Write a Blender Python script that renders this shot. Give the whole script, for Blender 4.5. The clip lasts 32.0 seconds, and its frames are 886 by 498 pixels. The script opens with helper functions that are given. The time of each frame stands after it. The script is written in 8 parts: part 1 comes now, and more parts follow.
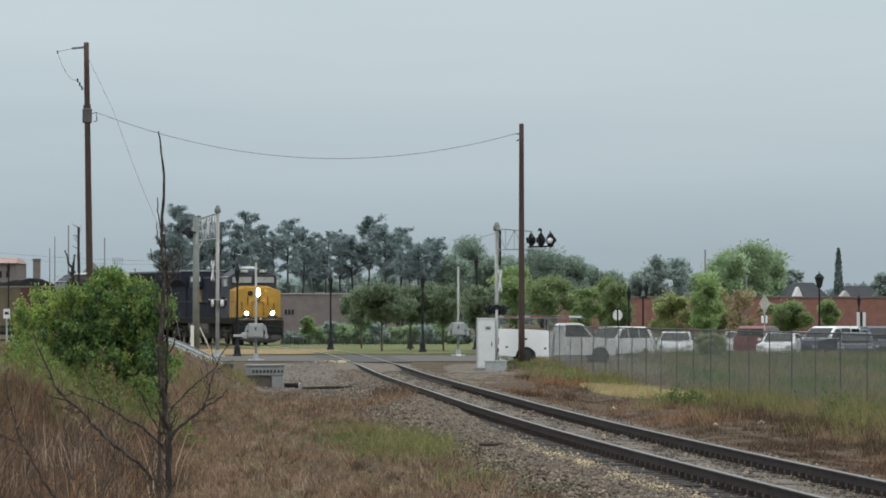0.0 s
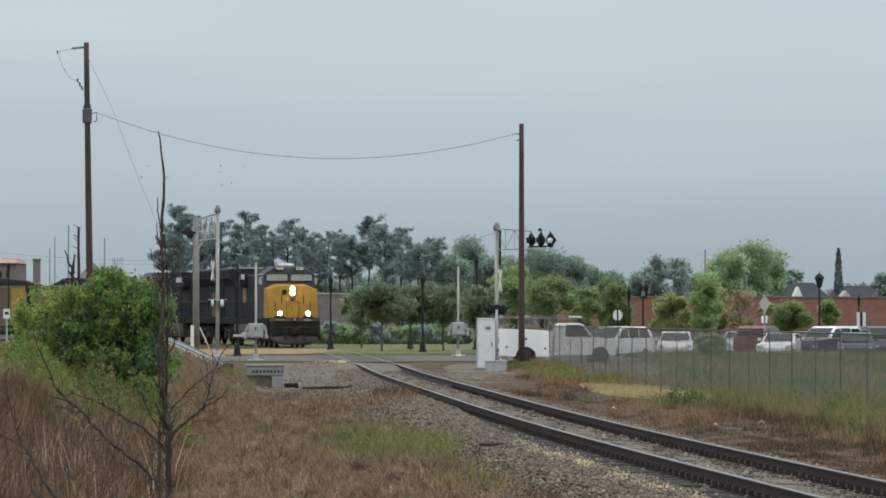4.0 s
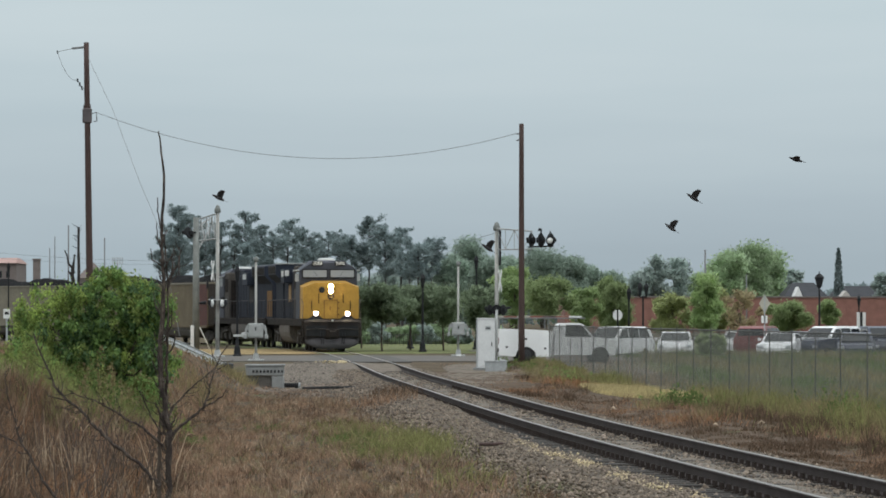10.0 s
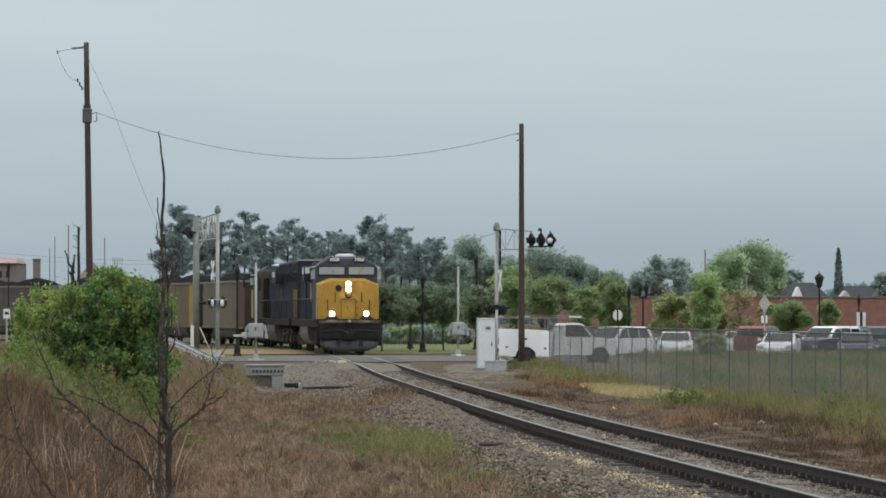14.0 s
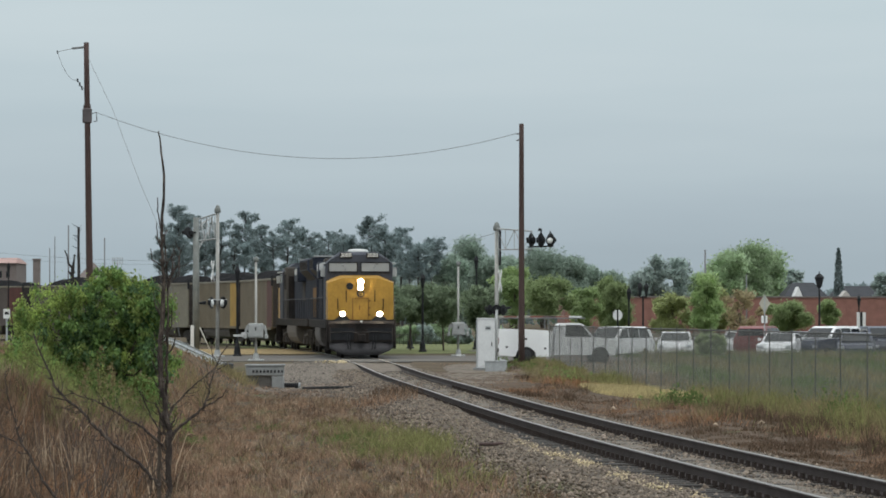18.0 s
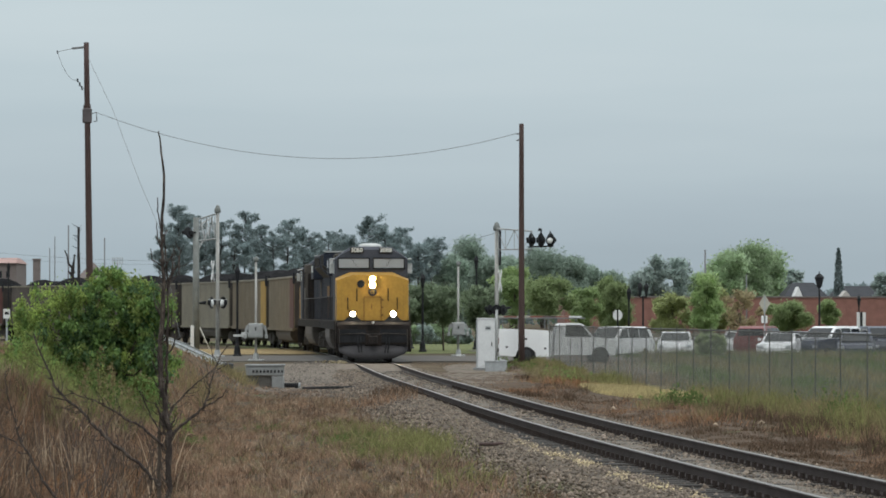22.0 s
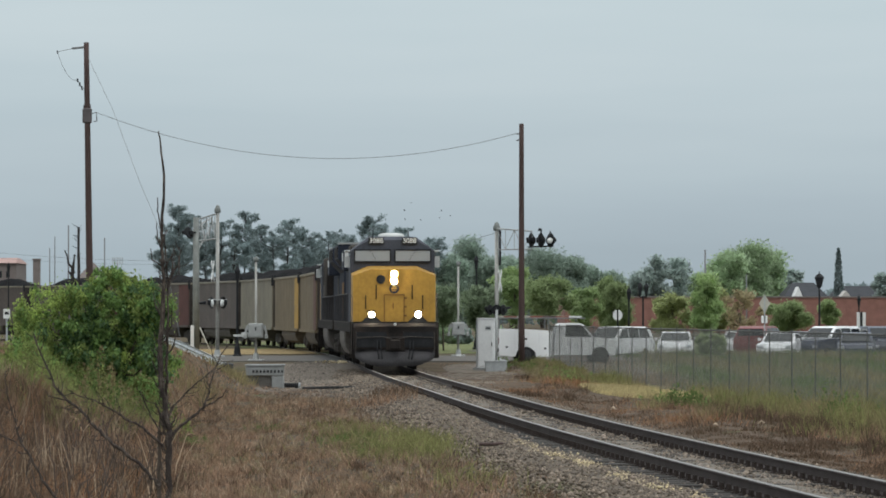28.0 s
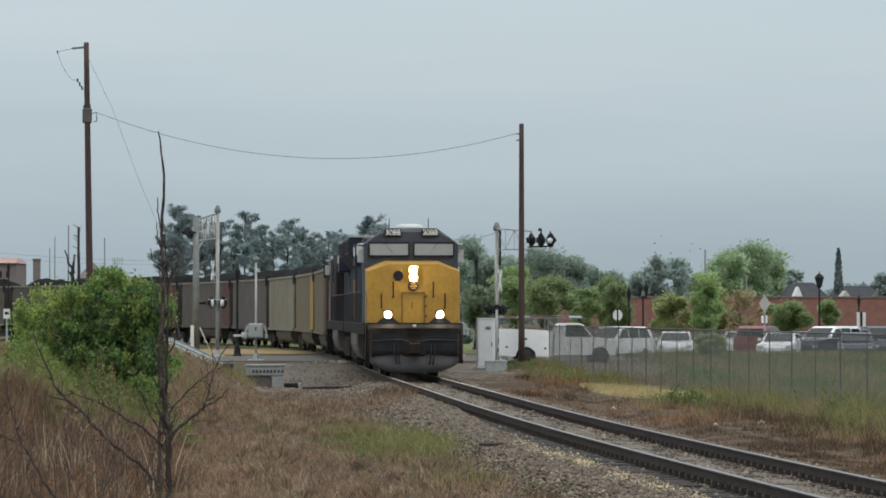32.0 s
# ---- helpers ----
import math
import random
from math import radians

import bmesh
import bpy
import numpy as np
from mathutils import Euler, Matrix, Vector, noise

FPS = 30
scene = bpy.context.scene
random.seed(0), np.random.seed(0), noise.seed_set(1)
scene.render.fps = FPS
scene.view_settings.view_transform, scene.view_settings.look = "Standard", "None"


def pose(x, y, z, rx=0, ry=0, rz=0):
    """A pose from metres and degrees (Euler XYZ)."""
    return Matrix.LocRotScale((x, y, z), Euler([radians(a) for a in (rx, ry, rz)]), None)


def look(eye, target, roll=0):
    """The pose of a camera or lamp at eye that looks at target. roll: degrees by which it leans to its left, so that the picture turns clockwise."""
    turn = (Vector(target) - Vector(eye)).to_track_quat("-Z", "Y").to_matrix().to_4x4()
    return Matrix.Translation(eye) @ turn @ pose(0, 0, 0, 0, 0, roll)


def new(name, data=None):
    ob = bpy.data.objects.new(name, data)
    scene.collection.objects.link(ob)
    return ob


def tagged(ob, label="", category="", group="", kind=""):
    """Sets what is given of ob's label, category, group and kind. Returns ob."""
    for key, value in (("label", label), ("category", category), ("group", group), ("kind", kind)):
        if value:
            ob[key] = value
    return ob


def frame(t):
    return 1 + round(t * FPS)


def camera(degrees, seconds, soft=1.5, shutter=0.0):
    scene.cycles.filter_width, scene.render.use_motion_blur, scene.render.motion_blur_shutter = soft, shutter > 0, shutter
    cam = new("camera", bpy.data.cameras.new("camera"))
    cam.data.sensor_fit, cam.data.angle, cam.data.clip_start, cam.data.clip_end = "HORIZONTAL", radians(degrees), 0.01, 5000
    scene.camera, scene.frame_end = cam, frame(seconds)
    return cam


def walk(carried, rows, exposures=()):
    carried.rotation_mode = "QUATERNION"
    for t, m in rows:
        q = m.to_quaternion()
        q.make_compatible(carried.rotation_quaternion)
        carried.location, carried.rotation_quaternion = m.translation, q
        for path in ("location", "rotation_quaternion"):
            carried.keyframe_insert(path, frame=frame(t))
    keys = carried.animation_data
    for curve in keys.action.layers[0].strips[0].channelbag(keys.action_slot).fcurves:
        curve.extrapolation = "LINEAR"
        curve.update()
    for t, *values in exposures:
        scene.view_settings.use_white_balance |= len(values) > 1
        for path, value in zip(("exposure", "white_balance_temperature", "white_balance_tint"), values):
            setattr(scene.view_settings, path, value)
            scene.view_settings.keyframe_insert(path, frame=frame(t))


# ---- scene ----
# ---- camera: a tripod shot through a long lens ----
EYE = Vector((0.0, 0.0, 2.0))
cam = camera(13.755, 32.0, soft=1.75)
CAM_POSE = look(EYE, (0.0, 100.0, 3.7154))
walk(cam, [(0.0, CAM_POSE), (32.0, CAM_POSE)], exposures=[(0.0, 0.0), (32.0, 0.0)])

# ---- overcast daylight ----
world = bpy.data.worlds.new("overcast")
scene.world = world
world.use_nodes = True
wn, wl = world.node_tree.nodes, world.node_tree.links
wn.clear()
w_out = wn.new("ShaderNodeOutputWorld")
w_bg = wn.new("ShaderNodeBackground")
w_co = wn.new("ShaderNodeTexCoord")
w_sep = wn.new("ShaderNodeSeparateXYZ")
w_ramp = wn.new("ShaderNodeValToRGB")
w_ns = wn.new("ShaderNodeTexNoise")
w_map = wn.new("ShaderNodeMapping")
w_mul = wn.new("ShaderNodeMixRGB")
w_sky = wn.new("ShaderNodeTexSky")
w_add = wn.new("ShaderNodeMixRGB")
w_sky.sky_type, w_sky.sun_disc = "NISHITA", False
w_sky.sun_elevation, w_sky.sun_rotation = radians(52), radians(160)
w_sky.dust_density, w_sky.air_density = 4.0, 1.5
els = w_ramp.color_ramp.elements
els[0].position, els[0].color = 0.0, (0.345, 0.420, 0.470, 1)
els[1].position, els[1].color = 1.0, (1.50, 1.58, 1.60, 1)
for pos, col in ((0.03, (0.420, 0.502, 0.552, 1)), (0.06, (0.500, 0.590, 0.635, 1)), (0.095, (0.545, 0.640, 0.680, 1)), (0.35, (0.95, 1.03, 1.06, 1))):
    e = els.new(pos)
    e.color = col
w_map.inputs["Scale"].default_value = (1.0, 1.0, 9.0)
w_ns.inputs["Scale"].default_value, w_ns.inputs["Detail"].default_value = 4.0, 4.0
w_mul.blend_type, w_mul.inputs[0].default_value = "OVERLAY", 0.16
w_add.blend_type, w_add.inputs[0].default_value = "ADD", 0.006
wl.new(w_co.outputs["Generated"], w_sep.inputs[0])
wl.new(w_sep.outputs["Z"], w_ramp.inputs[0])
wl.new(w_co.outputs["Generated"], w_map.inputs[0])
wl.new(w_map.outputs[0], w_ns.inputs["Vector"])
wl.new(w_ramp.outputs[0], w_mul.inputs[1])
wl.new(w_ns.outputs["Fac"], w_mul.inputs[2])
wl.new(w_mul.outputs[0], w_add.inputs[1])
wl.new(w_sky.outputs[0], w_add.inputs[2])
wl.new(w_add.outputs[0], w_bg.inputs["Color"])
w_bg.inputs["Strength"].default_value = 1.0
wl.new(w_bg.outputs[0], w_out.inputs["Surface"])

sun = new("sun", bpy.data.lights.new("sun", "SUN"))
sun.data.energy, sun.data.angle, sun.data.color = 0.6, radians(40), (1.0, 0.97, 0.93)
sun.matrix_world = look((0, 0, 60), (-14, 38, 0))


# ---- materials ----
def material(name, color, rough=0.75, metal=0.0, var=0.3, scale=2.0, fine=30.0, bump=0.25, other=None, island=0.0, obj=0.0, stretch=(1, 1, 1), glow=0.0, spec=0.4, thin=0.0):
    m = bpy.data.materials.new(name)
    m.use_nodes = True
    nt = m.node_tree
    n, l = nt.nodes, nt.links
    b = n["Principled BSDF"]
    b.inputs["Roughness"].default_value = rough
    b.inputs["Metallic"].default_value = metal
    b.inputs["Specular IOR Level"].default_value = spec
    co = n.new("ShaderNodeTexCoord")
    mp = n.new("ShaderNodeMapping")
    mp.inputs["Scale"].default_value = stretch
    l.new(co.outputs["Object"], mp.inputs[0])
    a, f = n.new("ShaderNodeTexNoise"), n.new("ShaderNodeTexNoise")
    a.inputs["Scale"].default_value, a.inputs["Detail"].default_value = scale, 5.0
    f.inputs["Scale"].default_value, f.inputs["Detail"].default_value = fine, 3.0
    l.new(mp.outputs[0], a.inputs["Vector"])
    l.new(mp.outputs[0], f.inputs["Vector"])
    mixf = n.new("ShaderNodeMath")
    mixf.operation = "MULTIPLY_ADD"
    mixf.inputs[1].default_value = 0.5
    half = n.new("ShaderNodeMath")
    half.operation = "MULTIPLY"
    half.inputs[1].default_value = 0.5
    l.new(f.outputs["Fac"], half.inputs[0])
    l.new(a.outputs["Fac"], mixf.inputs[0])
    l.new(half.outputs[0], mixf.inputs[2])
    ramp = n.new("ShaderNodeValToRGB")
    dark = [c * (1 - var) for c in color]
    lite = list(other) if other else [min(1.0, c * (1 + var)) for c in color]
    ramp.color_ramp.elements[0].position, ramp.color_ramp.elements[0].color = 0.34, (*dark, 1)
    ramp.color_ramp.elements[1].position, ramp.color_ramp.elements[1].color = 0.66, (*lite, 1)
    e = ramp.color_ramp.elements.new(0.5)
    e.color = (*color, 1)
    l.new(mixf.outputs[0], ramp.inputs[0])
    col = ramp.outputs[0]
    for amount, make in ((island, "ShaderNodeNewGeometry"), (obj, "ShaderNodeObjectInfo")):
        if amount:
            g, hs, mr = n.new(make), n.new("ShaderNodeHueSaturation"), n.new("ShaderNodeMapRange")
            mr.inputs["To Min"].default_value, mr.inputs["To Max"].default_value = 1 - amount, 1 + amount
            l.new(g.outputs["Random Per Island" if make.endswith("Geometry") else "Random"], mr.inputs[0])
            l.new(mr.outputs[0], hs.inputs["Value"])
            l.new(col, hs.inputs["Color"])
            col = hs.outputs[0]
    l.new(col, b.inputs["Base Color"])
    if bump:
        bp = n.new("ShaderNodeBump")
        bp.inputs["Strength"].default_value, bp.inputs["Distance"].default_value = bump, 0.02
        l.new(mixf.outputs[0], bp.inputs["Height"])
        l.new(bp.outputs[0], b.inputs["Normal"])
    if thin:
        tr, ms = n.new("ShaderNodeBsdfTranslucent"), n.new("ShaderNodeMixShader")
        l.new(col, tr.inputs["Color"])
        ms.inputs[0].default_value = thin
        l.new(b.outputs[0], ms.inputs[1])
        l.new(tr.outputs[0], ms.inputs[2])
        l.new(ms.outputs[0], n["Material Output"].inputs["Surface"])
    if glow:
        b.inputs["Emission Color"].default_value = (1.0, 0.86, 0.62, 1)
        b.inputs["Emission Strength"].default_value = glow
    return m


def ground_material():
    """Dry grass and soil, greener in patches."""
    m = material("dry_ground", (0.085, 0.064, 0.044), 0.95, var=0.4, scale=0.6, fine=9.0, bump=0.6, other=(0.135, 0.108, 0.070), spec=0.1)
    nt = m.node_tree
    n, l = nt.nodes, nt.links
    b = n["Principled BSDF"]
    src = b.inputs["Base Color"].links[0].from_socket
    co, ns, rp, mx = n.new("ShaderNodeTexCoord"), n.new("ShaderNodeTexNoise"), n.new("ShaderNodeValToRGB"), n.new("ShaderNodeMixRGB")
    ns.inputs["Scale"].default_value, ns.inputs["Detail"].default_value = 0.16, 6.0
    rp.color_ramp.elements[0].position, rp.color_ramp.elements[1].position = 0.52, 0.66
    mx.inputs[2].default_value = (0.085, 0.088, 0.040, 1)
    l.new(co.outputs["Object"], ns.inputs["Vector"])
    l.new(ns.outputs["Fac"], rp.inputs[0])
    l.new(rp.outputs[0], mx.inputs[0])
    l.new(src, mx.inputs[1])
    l.new(mx.outputs[0], b.inputs["Base Color"])
    return m


M = {
    "ground": ground_material(),
    "asphalt": material("asphalt", (0.112, 0.104, 0.095), 0.9, var=0.25, scale=0.8, fine=25, bump=0.3, spec=0.2),
    "lawn": material("lawn", (0.135, 0.152, 0.070), 0.95, var=0.3, scale=0.5, fine=8, bump=0.6, other=(0.17, 0.175, 0.075), spec=0.1),
    "sand": material("sand", (0.25, 0.185, 0.095), 0.95, var=0.3, scale=0.7, fine=12, bump=0.5, other=(0.40, 0.31, 0.16), spec=0.1),
    "bed": material("ballast_bed", (0.155, 0.132, 0.110), 0.95, var=0.4, scale=3, fine=40, bump=0.8, spec=0.1),
    "stone": material("ballast_stone", (0.170, 0.138, 0.110), 0.9, var=0.3, scale=3, fine=40, bump=0.3, island=0.7, spec=0.2),
    "grey_stone": material("grey_gravel_stone", (0.150, 0.130, 0.112), 0.9, var=0.3, scale=3, fine=40, bump=0.3, island=0.6, spec=0.2),
    "pale_stone": material("pale_stone", (0.42, 0.33, 0.24), 0.85, var=0.3, scale=8, fine=40, bump=0.4),
    "corn": material("spilled_grain", (0.50, 0.41, 0.25), 0.7, var=0.3, scale=12, fine=70, bump=0.4, island=0.3),
    "rail": material("rail_steel", (0.052, 0.042, 0.040), 0.75, 0.1, var=0.35, scale=3, fine=50, bump=0.15, spec=0.12),
    "rail_head": material("rail_head_steel", (0.190, 0.178, 0.170), 0.48, 0.6, var=0.25, scale=3, fine=60, bump=0.05),
    "tie": material("creosote_tie", (0.040, 0.036, 0.033), 0.9, var=0.4, scale=2, fine=25, bump=0.5, obj=0.3, stretch=(1, 6, 6)),
    "plate": material("rusty_plate", (0.040, 0.032, 0.029), 0.85, 0.1, var=0.4, scale=9, fine=60, bump=0.3, spec=0.12),
    "navy": material("navy_paint", (0.023, 0.027, 0.039), 0.75, var=0.35, scale=1.1, fine=18, bump=0.08, other=(0.036, 0.038, 0.045), spec=0.12),
    "navy_cab": material("faded_navy_paint", (0.066, 0.071, 0.086), 0.75, var=0.3, scale=1.1, fine=18, bump=0.08, spec=0.15),
    "yellow": material("locomotive_yellow", (0.395, 0.220, 0.034), 0.5, var=0.16, scale=1.6, fine=9, bump=0.08),
    "deep_navy": material("deep_navy_paint", (0.018, 0.023, 0.036), 0.6, var=0.3, scale=1.1, fine=18, bump=0.08, spec=0.2),
    "grime": material("grimy_faded_paint", (0.072, 0.066, 0.060), 0.8, var=0.4, scale=1.3, fine=16, bump=0.12, other=(0.105, 0.092, 0.078), spec=0.12),
    "dull_yellow": material("dirty_yellow_paint", (0.27, 0.165, 0.065), 0.7, var=0.35, scale=1.4, fine=16, bump=0.1),
    "soot": material("sooty_steel", (0.024, 0.021, 0.020), 0.85, 0.0, var=0.5, scale=2.2, fine=25, bump=0.25, other=(0.040, 0.030, 0.024), spec=0.12),
    "plow": material("grey_plow_steel", (0.046, 0.044, 0.047), 0.7, 0.2, var=0.4, scale=1.8, fine=25, bump=0.2),
    "truck": material("dusty_truck_steel", (0.052, 0.045, 0.040), 0.85, 0.1, var=0.5, scale=2.0, fine=25, bump=0.3, other=(0.090, 0.077, 0.066)),
    "white_roof": material("white_roof_paint", (0.50, 0.51, 0.50), 0.5, var=0.12, scale=2, fine=20, bump=0.08),
    "gon": material("dark_taupe_car_paint", (0.082, 0.066, 0.058), 0.7, var=0.30, scale=0.7, fine=10, bump=0.12, obj=0.12, other=(0.112, 0.091, 0.078)),
    "gon_tan": material("tan_car_paint", (0.128, 0.099, 0.058), 0.7, var=0.28, scale=0.7, fine=10, bump=0.12, other=(0.165, 0.130, 0.082)),
    "gon_pale": material("pale_car_paint", (0.178, 0.160, 0.120), 0.7, var=0.25, scale=0.7, fine=10, bump=0.12),
    "gon_red": material("oxide_red_paint", (0.085, 0.030, 0.024), 0.7, var=0.35, scale=1.2, fine=14, bump=0.1),
    "gon_yellow": material("end_panel_yellow", (0.34, 0.205, 0.036), 0.65, var=0.28, scale=1.2, fine=14, bump=0.1),
    "coal": material("coal", (0.010, 0.010, 0.011), 0.95, var=0.5, scale=3, fine=18, bump=1.0, spec=0.08),
    # pale grey base puts the sky's reflection into the cab panes
    "glass": material("sky_grey_cab_glass", (0.34, 0.36, 0.37), 0.12, 0.0, var=0.04, scale=1, fine=8, bump=0.0, spec=0.9),
    "car_glass": material("dark_car_glass", (0.012, 0.015, 0.018), 0.08, 0.0, var=0.15, scale=1, fine=8, bump=0.0, spec=0.35),
    "headlight": material("lit_headlight", (1, 0.95, 0.85), 0.4, var=0.0, bump=0.0, glow=220.0),
    "board": material("lit_number_board", (0.02, 0.02, 0.02), 0.5, var=0.1, bump=0.0),
    "digits": material("white_digits", (0.85, 0.85, 0.80), 0.5, var=0.05, bump=0.0),
    "black": material("black_paint", (0.020, 0.021, 0.023), 0.55, var=0.3, scale=4, fine=30, bump=0.05, spec=0.12),
    "white": material("weathered_white_paint", (0.50, 0.51, 0.50), 0.55, var=0.16, scale=2.5, fine=25, bump=0.08),
    "mast": material("stained_mast_paint", (0.375, 0.370, 0.345), 0.7, var=0.42, scale=1.8, fine=14, bump=0.12, other=(0.47, 0.47, 0.45), stretch=(3, 3, 1)),
    "can": material("weathered_can_paint", (0.105, 0.092, 0.095), 0.6, 0.2, var=0.3, scale=3, fine=25, bump=0.1),
    "dead_wood": material("blackened_dead_wood", (0.026, 0.023, 0.022), 0.95, var=0.4, scale=3, fine=30, bump=0.4),
    "white_car": material("white_car_paint", (0.80, 0.81, 0.82), 0.35, var=0.05, scale=1.5, fine=15, bump=0.0),
    "silver": material("silver_paint", (0.36, 0.38, 0.40), 0.35, 0.4, var=0.1, scale=2, fine=20, bump=0.0),
    "red_car": material("dark_red_car_paint", (0.16, 0.030, 0.030), 0.35, var=0.15, scale=1.5, fine=15, bump=0.0),
    "blue_car": material("dark_blue_car_paint", (0.045, 0.055, 0.085), 0.35, var=0.15, scale=1.5, fine=15, bump=0.0),
    "tyre": material("tyre_rubber", (0.020, 0.020, 0.020), 0.85, var=0.3, scale=6, fine=40, bump=0.1),
    "galv": material("galvanised_steel", (0.38, 0.40, 0.41), 0.5, 0.5, var=0.2, scale=4, fine=30, bump=0.1),
    "fence_post": material("dull_fence_steel", (0.084, 0.084, 0.079), 0.8, 0.0, var=0.2, scale=4, fine=30, bump=0.05),
    "grey_pole": material("grey_mast_paint", (0.180, 0.192, 0.182), 0.7, 0.1, var=0.3, scale=2, fine=25, bump=0.1),
    "alu": material("signal_aluminium", (0.34, 0.35, 0.345), 0.55, 0.2, var=0.18, scale=3, fine=25, bump=0.1),
    "pole": material("creosote_pole", (0.062, 0.039, 0.035), 0.85, var=0.35, scale=1.2, fine=20, bump=0.4, stretch=(6, 6, 1)),
    "wire": material("cable", (0.155, 0.160, 0.165), 0.7, var=0.1, bump=0.0),
    "concrete": material("grey_concrete", (0.215, 0.222, 0.22), 0.85, var=0.2, scale=3, fine=30, bump=0.3),
    # distance haze is mixed into both brick colours, softening their red
    "brick": material("red_brick", (0.225, 0.110, 0.088), 0.85, var=0.22, scale=1.5, fine=12, bump=0.3),
    "brown_brick": material("brown_brick", (0.178, 0.152, 0.143), 0.9, var=0.2, scale=1.5, fine=12, bump=0.3),
    "trim": material("pale_trim", (0.42, 0.40, 0.37), 0.7, var=0.12, bump=0.05),
    "roof": material("dark_shingles", (0.040, 0.043, 0.050), 0.9, var=0.25, scale=1.2, fine=8, bump=0.3),
    "sign_tan": material("sign_back", (0.42, 0.40, 0.34), 0.6, 0.1, var=0.12, bump=0.0),
    "sign_white": material("sign_white", (0.66, 0.67, 0.66), 0.5, var=0.08, bump=0.0),
    "orange": material("red_orange_stripe", (0.20, 0.068, 0.045), 0.6, var=0.15, bump=0.0),
    # pine, leaf_far and leaf_haze carry distance haze in their pale bluish colour
    "pine": material("hazed_pine_needles", (0.256, 0.315, 0.318), 0.9, var=0.14, scale=0.3, fine=3, bump=0.0, island=0.06, obj=0.12, spec=0.05, thin=0.75),
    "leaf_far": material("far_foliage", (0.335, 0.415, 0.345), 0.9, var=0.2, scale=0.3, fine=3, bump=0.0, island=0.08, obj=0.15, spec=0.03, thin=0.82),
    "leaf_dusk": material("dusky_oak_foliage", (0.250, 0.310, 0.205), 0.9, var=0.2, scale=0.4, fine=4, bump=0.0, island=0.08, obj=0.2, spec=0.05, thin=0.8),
    "leaf_haze": material("haze_tinted_foliage", (0.400, 0.470, 0.440), 0.9, var=0.2, scale=0.3, fine=3, bump=0.0, island=0.08, obj=0.1, spec=0.03, thin=0.85),
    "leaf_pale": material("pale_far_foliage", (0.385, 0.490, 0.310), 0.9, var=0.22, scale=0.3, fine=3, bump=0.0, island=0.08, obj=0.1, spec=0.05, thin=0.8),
    "leaf_dark": material("oak_foliage", (0.315, 0.388, 0.198), 0.9, var=0.2, scale=0.4, fine=4, bump=0.0, island=0.08, obj=0.2, spec=0.08, thin=0.8),
    "leaf_light": material("spring_foliage", (0.345, 0.445, 0.215), 0.9, var=0.22, scale=0.4, fine=4, bump=0.0, island=0.1, obj=0.2, spec=0.08, thin=0.8),
    "leaf_olive": material("olive_spring_foliage", (0.430, 0.475, 0.230), 0.9, var=0.22, scale=0.4, fine=4, bump=0.0, island=0.12, obj=0.10, spec=0.08, thin=0.8),
    "leaf_tan": material("tan_budding_foliage", (0.430, 0.370, 0.230), 0.9, var=0.22, scale=0.4, fine=4, bump=0.0, island=0.15, spec=0.08, thin=0.7),
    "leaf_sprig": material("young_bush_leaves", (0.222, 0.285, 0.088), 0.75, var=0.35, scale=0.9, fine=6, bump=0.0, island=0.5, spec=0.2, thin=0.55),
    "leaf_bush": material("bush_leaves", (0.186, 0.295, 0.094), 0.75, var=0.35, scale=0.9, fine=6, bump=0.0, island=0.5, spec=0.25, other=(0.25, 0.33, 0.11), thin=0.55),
    # dark copy of the bush leaves, for the shaded core
    "leaf_shade": material("shade_dark_leaves", (0.105, 0.180, 0.076), 0.7, var=0.35, scale=0.9, fine=6, bump=0.0, island=0.5, spec=0.3, thin=0.45),
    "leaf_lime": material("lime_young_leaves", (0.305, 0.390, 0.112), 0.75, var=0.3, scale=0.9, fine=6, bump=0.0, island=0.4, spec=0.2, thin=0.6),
    "bark": material("grey_brown_bark", (0.085, 0.066, 0.052), 0.95, var=0.4, scale=3, fine=35, bump=0.6, stretch=(3, 3, 1)),
    "pine_bark": material("grey_pine_bark", (0.062, 0.060, 0.060), 0.95, var=0.4, scale=3, fine=35, bump=0.6, stretch=(3, 3, 1)),
    "sap_bark": material("sapling_bark", (0.040, 0.030, 0.026), 0.95, var=0.6, scale=9, fine=60, bump=0.7, stretch=(3, 3, 1), other=(0.16, 0.13, 0.105)),
    "straw": material("dry_grass", (0.258, 0.166, 0.112), 0.9, var=0.42, scale=1.7, fine=9, bump=0.0, island=0.6, spec=0.15, thin=0.3),
    "straw_pale": material("pale_straw", (0.46, 0.38, 0.20), 0.9, var=0.25, scale=0.5, fine=3, bump=0.0, island=0.35, spec=0.15, thin=0.55),
    "russet": material("russet_stems", (0.155, 0.106, 0.073), 0.9, var=0.45, scale=2.0, fine=9, bump=0.0, island=0.6, spec=0.15, thin=0.3),
    "olive": material("olive_grass", (0.235, 0.200, 0.105), 0.9, var=0.35, scale=1.2, fine=3, bump=0.0, island=0.4, spec=0.15, thin=0.55),
    "fresh": material("fresh_long_grass", (0.192, 0.208, 0.080), 0.9, var=0.35, scale=0.5, fine=3, bump=0.0, island=0.4, spec=0.15, thin=0.55),
    "grass": material("green_grass", (0.205, 0.205, 0.085), 0.9, var=0.5, scale=2.4, fine=3, bump=0.0, island=0.45, spec=0.15, thin=0.55),
